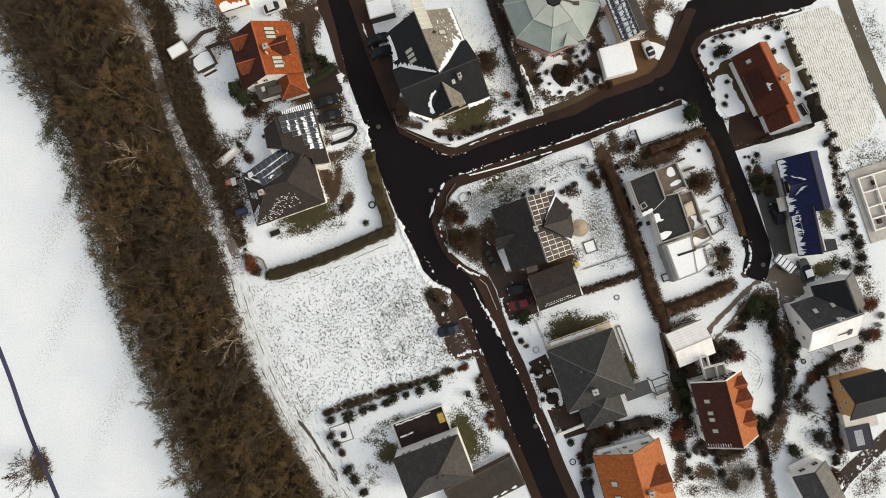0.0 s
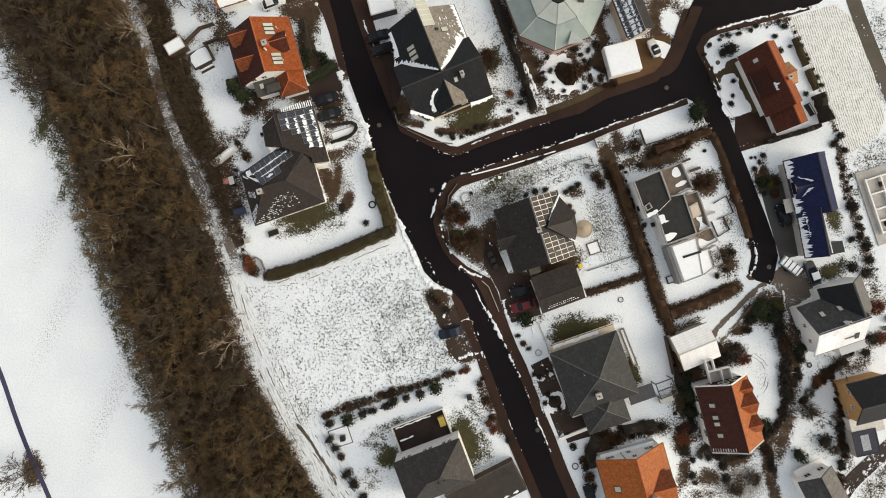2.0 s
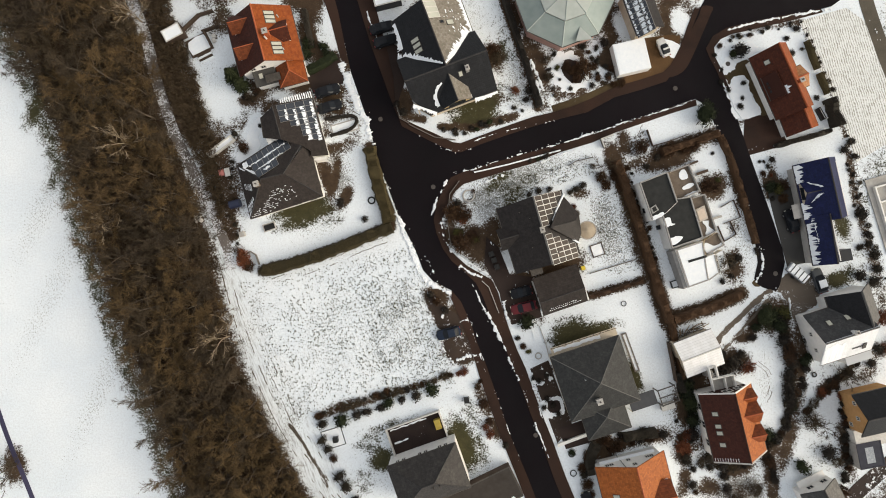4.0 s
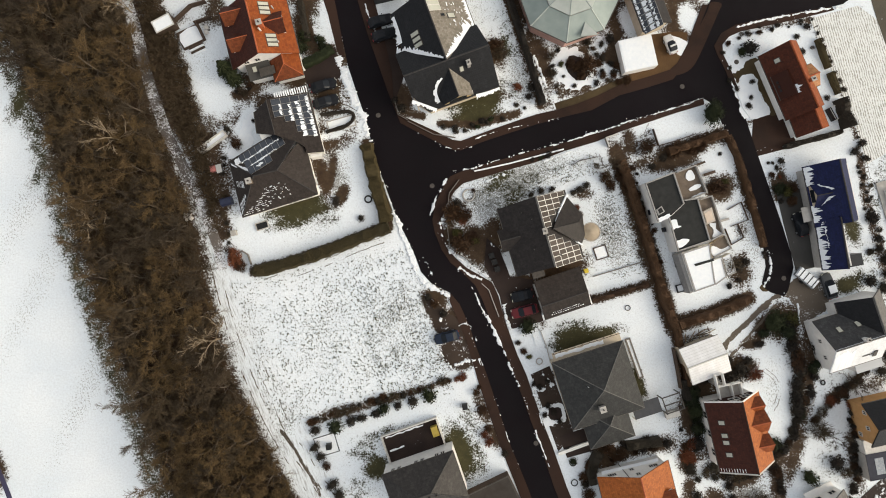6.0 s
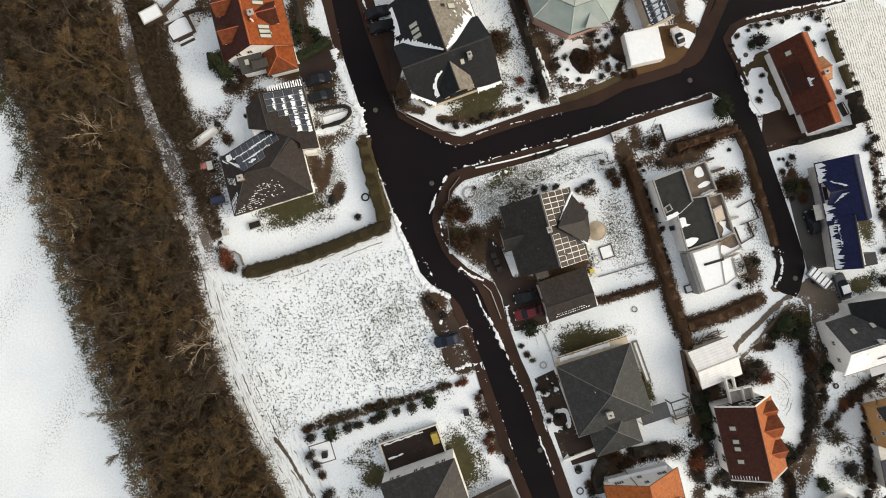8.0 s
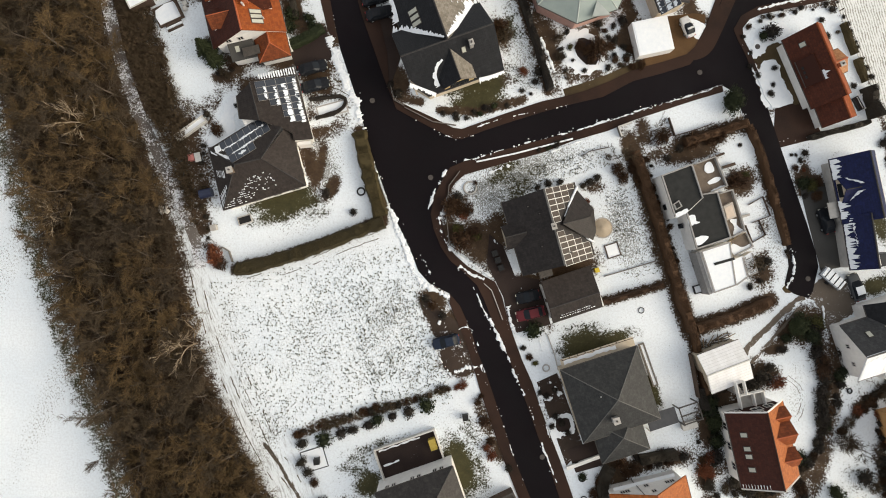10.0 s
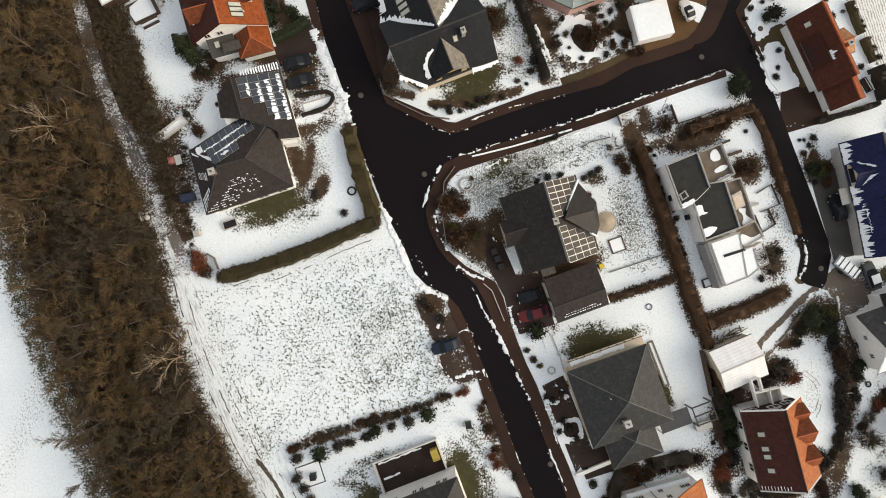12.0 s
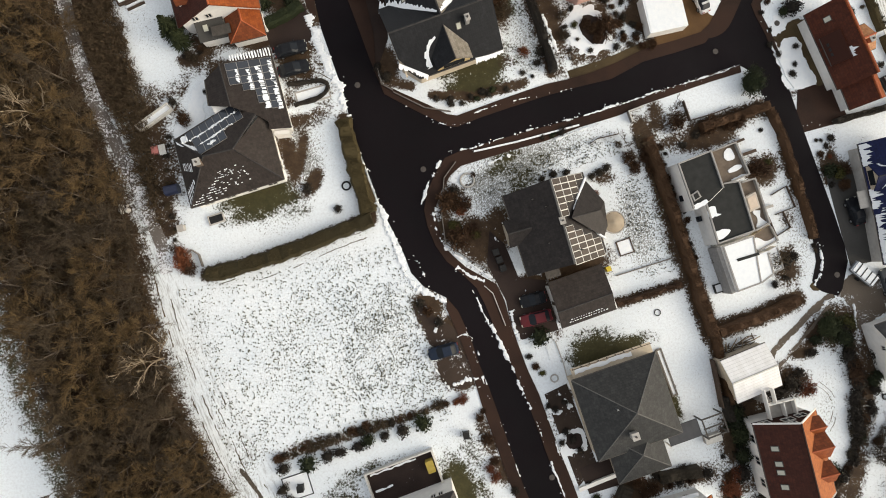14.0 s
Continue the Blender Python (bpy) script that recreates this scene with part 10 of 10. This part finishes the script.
def framed_bed(rect, height, border, fill, name, label, category, edge=0.15):
    cx, cy, L, W, turn = rect
    t = thing(name, cx, cy, turn, label, category)
    l, w = L / 2, W / 2
    for x0, x1, y0, y1 in ((-l, l, -w, -w + edge), (-l, l, w - edge, w), (-l, -l + edge, -w + edge, w - edge), (l - edge, l, -w + edge, w - edge)):
        part("border", boxed(x0, x1, y0, y1, -0.1, height), M[border], t)
    part("filling", boxed(-l + edge, l - edge, -w + edge, w - edge, -0.1, height * 0.6), M[fill], t)
    return t


def pergola(rect, height, material, label):
    cx, cy, L, W, turn = rect
    t = thing("pergola", cx, cy, turn, label, "pergola")
    l, w = L / 2, W / 2
    for x in (-l, l):
        for y in (-w, w):
            part("post", boxed(x - 0.08, x + 0.08, y - 0.08, y + 0.08, 0, height), M[material], t)
    for y in (-w, 0, w):
        part("beam", boxed(-l - 0.1, l + 0.1, y - 0.08, y + 0.08, height, height + 0.16), M[material], t)
    for x in (-l, l):
        part("crossbeam", boxed(x - 0.08, x + 0.08, -w - 0.1, w + 0.1, height + 0.16, height + 0.28), M[material], t)


for p in ((-12.94, 23.77), (-3.61, 12.38), (45.79, 34.52), (37.00, 30.17), (18.80, 25.62), (54.38, -0.80), (14.81, -29.12)):
    manhole(p)
hoop((29.09, -6.56), 0.42, 0.06, "black", "hoop", "thin dark hoop lying on the snowy lawn", "hoop")
hoop((-14.07, 9.82), 0.55, 0.12, "black", "planter_ring", "dark round planter ring half filled with snow", "planter", 0.12)
hoop((2.43, 11.03), 0.95, 0.14, "concrete", "stone_ring", "round stone bed edge in the front garden", "flower bed", 0.15)
hoop((14.93, -15.79), 0.5, 0.10, "concrete", "stone_ring", "small stone ring beside the garden path", "flower bed", 0.1)
hoop((20.93, -32.07), 0.5, 0.08, "black", "planter_ring", "small dark ring in the front garden snow", "planter")
hoop((21.28, -35.28), 0.5, 0.08, "black", "planter_ring", "small dark ring in the front garden snow", "planter")
hoop((58.38, -20.13), 1.35, 0.09, "concrete", "pool_rim", "round rim of a covered garden pool", "pool", 0.2)
hoop((61.11, -17.56), 0.35, 0.10, "black", "planter_ring", "dark ring on the snowy slope", "planter")
framed_bed((62.37, 26.79, 1.7, 2.3, 30), 0.35, "wall_white", "snow", "cold_frame", "white-framed cold frame under snow", "cold frame", 0.18)
framed_bed((61.37, 26.30, 0.9, 2.2, 30), 0.4, "black", "drive", "raised_bed", "dark raised bed beside the cold frame", "raised bed", 0.12)
framed_bed((-31.40, 4.85, 2.15, 1.29, 19.5), 0.3, "concrete", "black", "sandpit", "pale framed sandpit with a dark cover", "sandpit")
framed_bed((-19.40, -30.70, 3.61, 3.21, 19.1), 0.08, "black", "snow", "patio", "small snow-covered patio with dark edging", "patio", 0.12)
framed_bed((-40.13, 18.31, 5.28, 1.17, 38.6), 0.7, "trim", "snow", "raised_bed", "long white raised bed full of snow", "raised bed", 0.2)
framed_bed((-18.99, 22.21, 4.73, 1.98, 17.7), 0.15, "concrete", "snow", "flower_bed", "snow-covered bed between parking bays", "flower bed", 0.2)
framed_bed((24.45, 2.37, 2.13, 2.14, 19.4), 0.2, "wood", "snow", "raised_bed", "square wooden raised bed under snow", "raised bed", 0.15)
framed_bed((36.97, 1.80, 1.24, 1.27, 18.8), 0.4, "black", "snow", "cold_frame", "small dark cold frame with snow", "cold frame", 0.12)
framed_bed((37.51, -3.02, 1.24, 1.26, 18.9), 0.4, "black", "snow", "cold_frame", "small dark cold frame with snow", "cold frame", 0.12)
framed_bed((30.35, -14.69, 0.85, 6.77, 21.1), 0.35, "kerb", "snow", "terrace", "narrow terrace with pale retaining edge", "terrace", 0.2)
# round garden pavilion with a tan roof
pav = thing("pavilion", *(22.20, 5.57), 0, "round garden pavilion with a tan felt roof", "pavilion")
M["tan_felt"] = plain("tan_felt", (0.30, 0.24, 0.17), (0.42, 0.35, 0.26), 1.2, 0.85)
part("roof", tube(bmesh.new(), (0, 0, 2.1), (0, 0, 2.5), 1.5, 0.2, 20), M["tan_felt"], pav)
part("rim", ring_mesh(bmesh.new(), 1.5, 0.09, 2.1), M["concrete"], pav)
for k in range(6):
    part("post", tube(bmesh.new(), (1.35 * math.cos(k * 1.047), 1.35 * math.sin(k * 1.047), -0.05), (1.35 * math.cos(k * 1.047), 1.35 * math.sin(k * 1.047), 2.15), 0.06, 0.06, 6), M["wood"], pav)
# pergola and steel unit east of the grey house
pergola((36.10, -21.32, 2.88, 2.59, 20.5), 2.0, "dark_trim", "dark pergola frame beside the terrace")
unit = thing("storage_chest", *(36.58, -23.39), 18, "pale garden storage chest beside the pergola", "chest")
part("body", boxed(-1.1, 1.1, -0.5, 0.5, 0.0, 0.9), M["concrete"], unit)
part("lid", boxed(-1.15, 1.15, -0.55, 0.55, 0.9, 1.0), M["trim"], unit)
M["flat_grey"] = plain("grey_roof_sheet", (0.055, 0.056, 0.060), (0.080, 0.081, 0.086), 1.2, 0.7)
lean = thing("lean_to", *(32.05, -22.30), 20, "grey flat lean-to roof joining the house", "lean-to")
part("roof", boxed(-2.3, 2.2, -1.2, 1.2, 1.8, 1.92), M["flat_grey"], lean)
for x in (-2.2, 2.1):
    part("post", boxed(x - 0.06, x + 0.06, -1.35, -1.2, 0, 1.8), M["trim"], lean)
# bins
for p, turn, mat, label in (((6.50, 1.21), 20, "black", "black wheelie bin standing on the snowy verge"), ((7.00, 0.19), 20, "black", "black wheelie bin standing on the snowy verge"), ((7.51, -0.93), 20, "black", "black wheelie bin standing on the snowy verge"), ((21.96, -0.72), 18, "yellow", "yellow-lidded bin beside the garage"), ((2.99, -23.47), 10, "black", "dark water butt standing on the lawn"), ((-18.90, -30.77), 10, "black", "dark fire basket on the small patio"), ((-35.86, 3.46), 15, "concrete", "grey utility box beside the house")):
    bin_box(p, turn, mat, label, 0.8 if mat != "yellow" else 0.6, 0.8 if mat != "yellow" else 0.6, 0.9)
# walls and fences
wall_run([(44.94, 10.09), (47.09, 11.43), (48.33, 8.55), (45.54, 7.37)], 0.1, 0.35, "wood", "thin dark edging round a snowy terrace")
wall_run([(44.55, 6.97), (45.69, 4.37), (47.66, 5.62), (46.62, 7.77)], 0.1, 0.35, "wood", "thin dark edging round a small terrace")
wall_run([(43.25, 8.01), (45.04, 8.61)], 0.35, 0.5, "concrete", "short grey garden wall beside the terrace")
wall_run([(38.75, 16.88), (40.82, 17.76)], 0.35, 0.7, "wood", "dark board wall beside the snowy court")
wall_run([(40.68, 15.57), (42.57, 16.26)], 0.45, 0.6, "wood", "dark low board wall in the snow")
wall_run([(26.53, 21.88), (24.53, 21.09), (25.13, 19.67)], 0.12, 0.8, "kerb", "low pale wall round a small court", cap="trim")
wall_run([(18.48, -30.64), (21.17, -29.53), (23.96, -28.41)], 0.5, 0.5, "wall_white", "low white garden wall with snow on it")
wall_run([(-35.22, -0.01), (-34.52, 0.60), (-33.50, -0.01), (-32.88, -1.64)], 0.12, 0.6, "kerb", "curved low wall at the hedge's end")
wall_run([(3.25, 15.02), (4.57, 15.33), (9.17, 16.53), (17.79, 19.13)], 0.22, 0.35, "snow", "low front garden wall under snow")
wall_run([(0.79, 13.50), (-0.75, 11.25), (-1.05, 6.84), (-0.34, 2.24), (3.03, 0.19), (5.58, -1.03)], 0.12, 0.5, "kerb", "low curved front garden wall")
wall_run([(33.29, 20.18), (32.30, 22.92)], 0.1, 0.6, "wood", "short dark garden divider in the snow")
wall_run([(33.29, 20.18), (36.24, 21.14), (39.18, 22.30)], 0.1, 0.6, "wood", "dark garden divider along the hedge")
wall_run([(-10.27, 26.32), (-9.66, 23.97), (-8.02, 23.15)], 0.12, 0.5, "kerb", "low garden wall at the street corner")
wall_run([(-8.02, 22.94), (-3.61, 20.88), (-0.03, 20.46)], 0.12, 0.4, "kerb", "low wall along the pavement")
wall_run([(19.30, 16.47), (20.31, 17.28), (23.33, 18.06)], 0.08, 0.4, "wood", "thin curved border of a flower bed")
wall_run([(23.26, -1.63), (27.26, -0.31), (31.04, 1.00)], 0.12, 0.3, "kerb", "thin snow-lined garden edging")
wall_run([(14.96, -10.75), (16.15, -13.77), (16.74, -15.98)], 0.12, 0.2, "concrete", "narrow garden path edging")
wall_run([(37.83, -19.24), (37.12, -15.79), (36.48, -12.82)], 0.15, 1.2, "wood", "dark board fence beside the shed", "fence", "fence")
wall_run([(-48.57, 33.91), (-45.77, 35.77), (-44.56, 36.79)], 0.3, 0.5, "concrete", "snowy garden steps and edging")
wall_run([(-47.73, 37.75), (-44.70, 40.81), (-42.20, 41.65)], 0.2, 1.0, "wood", "dark wooden garden fence in the snow", "fence", "fence")
wall_run([(-43.94, 38.01), (-41.23, 39.06)], 0.2, 1.0, "wood", "dark wooden garden fence in the snow", "fence", "fence")
wall_run([(5.06, -3.38), (6.28, -4.39), (8.10, -8.75)], 0.12, 0.3, "concrete", "pale kerb line beside the drive")
fence([(58.32, 40.58), (60.49, 35.60), (62.85, 30.64)], 1.0, "dark wooden post fence beside the field")
fence([(65.46, 23.52), (66.57, 19.57), (67.48, 15.84)], 1.0, "dark wooden post fence at the field corner")
# snow-covered garden deck with steps down to the lawn
deck = thing("garden_deck", -44.41, 35.69, 28, "raised wooden garden deck under snow with steps", "deck")
part("platform", boxed(-2.0, 2.0, -1.4, 1.6, 0.0, 0.5), M["wood"], deck)
part("snow_cover", prism(bmesh.new(), [(-1.7, -1.2), (1.6, -1.25), (1.9, -0.2), (1.5, 1.3), (0.2, 1.5), (-1.5, 1.1), (-1.9, 0.1)], 0.5, 0.6), M["snow"], deck, "thick cover of snow")
for k in range(4):
    part("step", boxed(-1.2, 1.3, -1.75 - 0.36 * k, -1.45 - 0.36 * k, 0.0, 0.42 - 0.1 * k), M["snow"] if k % 2 else M["wood"], deck)
part("rail", boxed(1.8, 1.95, -1.4, 1.6, 0.5, 1.3), M["wood"], deck)
for x, y in ((2.6, -0.3), (2.9, 0.4)):
    part("planter", boxed(x - 0.3, x + 0.3, y - 0.3, y + 0.3, 0.0, 0.5), M["trim"], deck)
# trailer under snow
tr = thing("trailer", *(57.65, -0.60), -38, "car trailer covered with snow and dark straps", "trailer")
part("bed", boxed(-1.9, 1.9, -0.85, 0.85, 0.5, 0.7), M["steel_dull"], tr)
part("load", boxed(-1.75, 1.75, -0.75, 0.75, 0.7, 1.15), M["snow"], tr, "snow-covered load")
for k in range(4):
    part("strap", boxed(-1.3 + k * 0.85, -1.15 + k * 0.85, -0.78, 0.78, 1.0, 1.19), M["black"], tr)
for s in (-1, 1):
    part("wheel", tube(bmesh.new(), (0, s * 0.88, 0.3), (0, s * 1.05, 0.3), 0.3, 0.3, 12), M["rubber"], tr)
# woodpile behind the tin shed, and a heap by the track
rng_logs = random.Random(12)
pile = thing("woodpile", *(40.21, -10.99), 22, "untidy pile of dark branches and boards by the shed", "woodpile")
for k in range(34):
    x, y = rng_logs.uniform(-2.4, 2.4), rng_logs.uniform(-0.7, 0.7)
    a = rng_logs.uniform(-0.6, 0.6) + (1.57 if rng_logs.random() < 0.25 else 0)
    l = rng_logs.uniform(0.6, 1.5)
    z = rng_logs.uniform(0.1, 0.6)
    part("log", tube(bmesh.new(), (x - l * math.cos(a), y - l * 0.5 * math.sin(a), z), (x + l * math.cos(a), y + l * 0.5 * math.sin(a), z + rng_logs.uniform(-0.1, 0.15)), 0.08, 0.06, 5), M["bark"] if k % 3 else M["bark_pale"], pile)
heap = thing("rubble_heap", *(-43.72, 5.89), 10, "grey heap of stones beside the farm track", "heap")
for k in range(9):
    bm = bmesh.new()
    bmesh.ops.create_icosphere(bm, subdivisions=1, radius=rng_logs.uniform(0.25, 0.5))
    bm.transform(Matrix.Translation((rng_logs.uniform(-0.8, 0.8), rng_logs.uniform(-0.5, 0.5), rng_logs.uniform(0.1, 0.35))) @ Matrix.Rotation(k, 4, "X"))
    part("stone", bm, M["concrete"], heap)
# playthings and heaps beside the solar-roofed bungalow
play = thing("sand_toy_box", *(-39.54, 13.97), 15, "pink and white garden furniture heap by the wall", "furniture")
part("box", boxed(-0.7, 0.2, -0.5, 0.5, 0.0, 0.7), M["pink"], play)
part("table", boxed(0.3, 1.2, -0.9, 0.5, 0.6, 0.68), M["trim"], play)
for x in (0.4, 1.1):
    part("leg", boxed(x - 0.04, x + 0.04, -0.8, -0.7, 0, 0.6), M["trim"], play)
tank = thing("water_tank", *(-37.20, 8.56), 15, "dark blue water tank beside the house wall", "tank")
part("body", tube(bmesh.new(), (-0.9, 0, 0.7), (0.9, 0, 0.7), 0.7, 0.7, 14), M["navy"], tank)
part("cradle", boxed(-0.7, 0.7, -0.5, 0.5, 0.0, 0.25), M["concrete"], tank)
# street lamps
for p in ((-23.08, 43.26),):
    lamp = thing("street_lamp", p[0], p[1], 0, "slim grey street lamp with a pale round head", "street lamp", 0, "street lamps")
    part("pole", tube(bmesh.new(), (0, 0, 0), (0, 0, 4.2), 0.07, 0.05, 8), M["steel"], lamp)
    part("head", tube(bmesh.new(), (0, 0, 4.2), (0, 0, 4.45), 0.32, 0.2, 14), M["trim"], lamp)
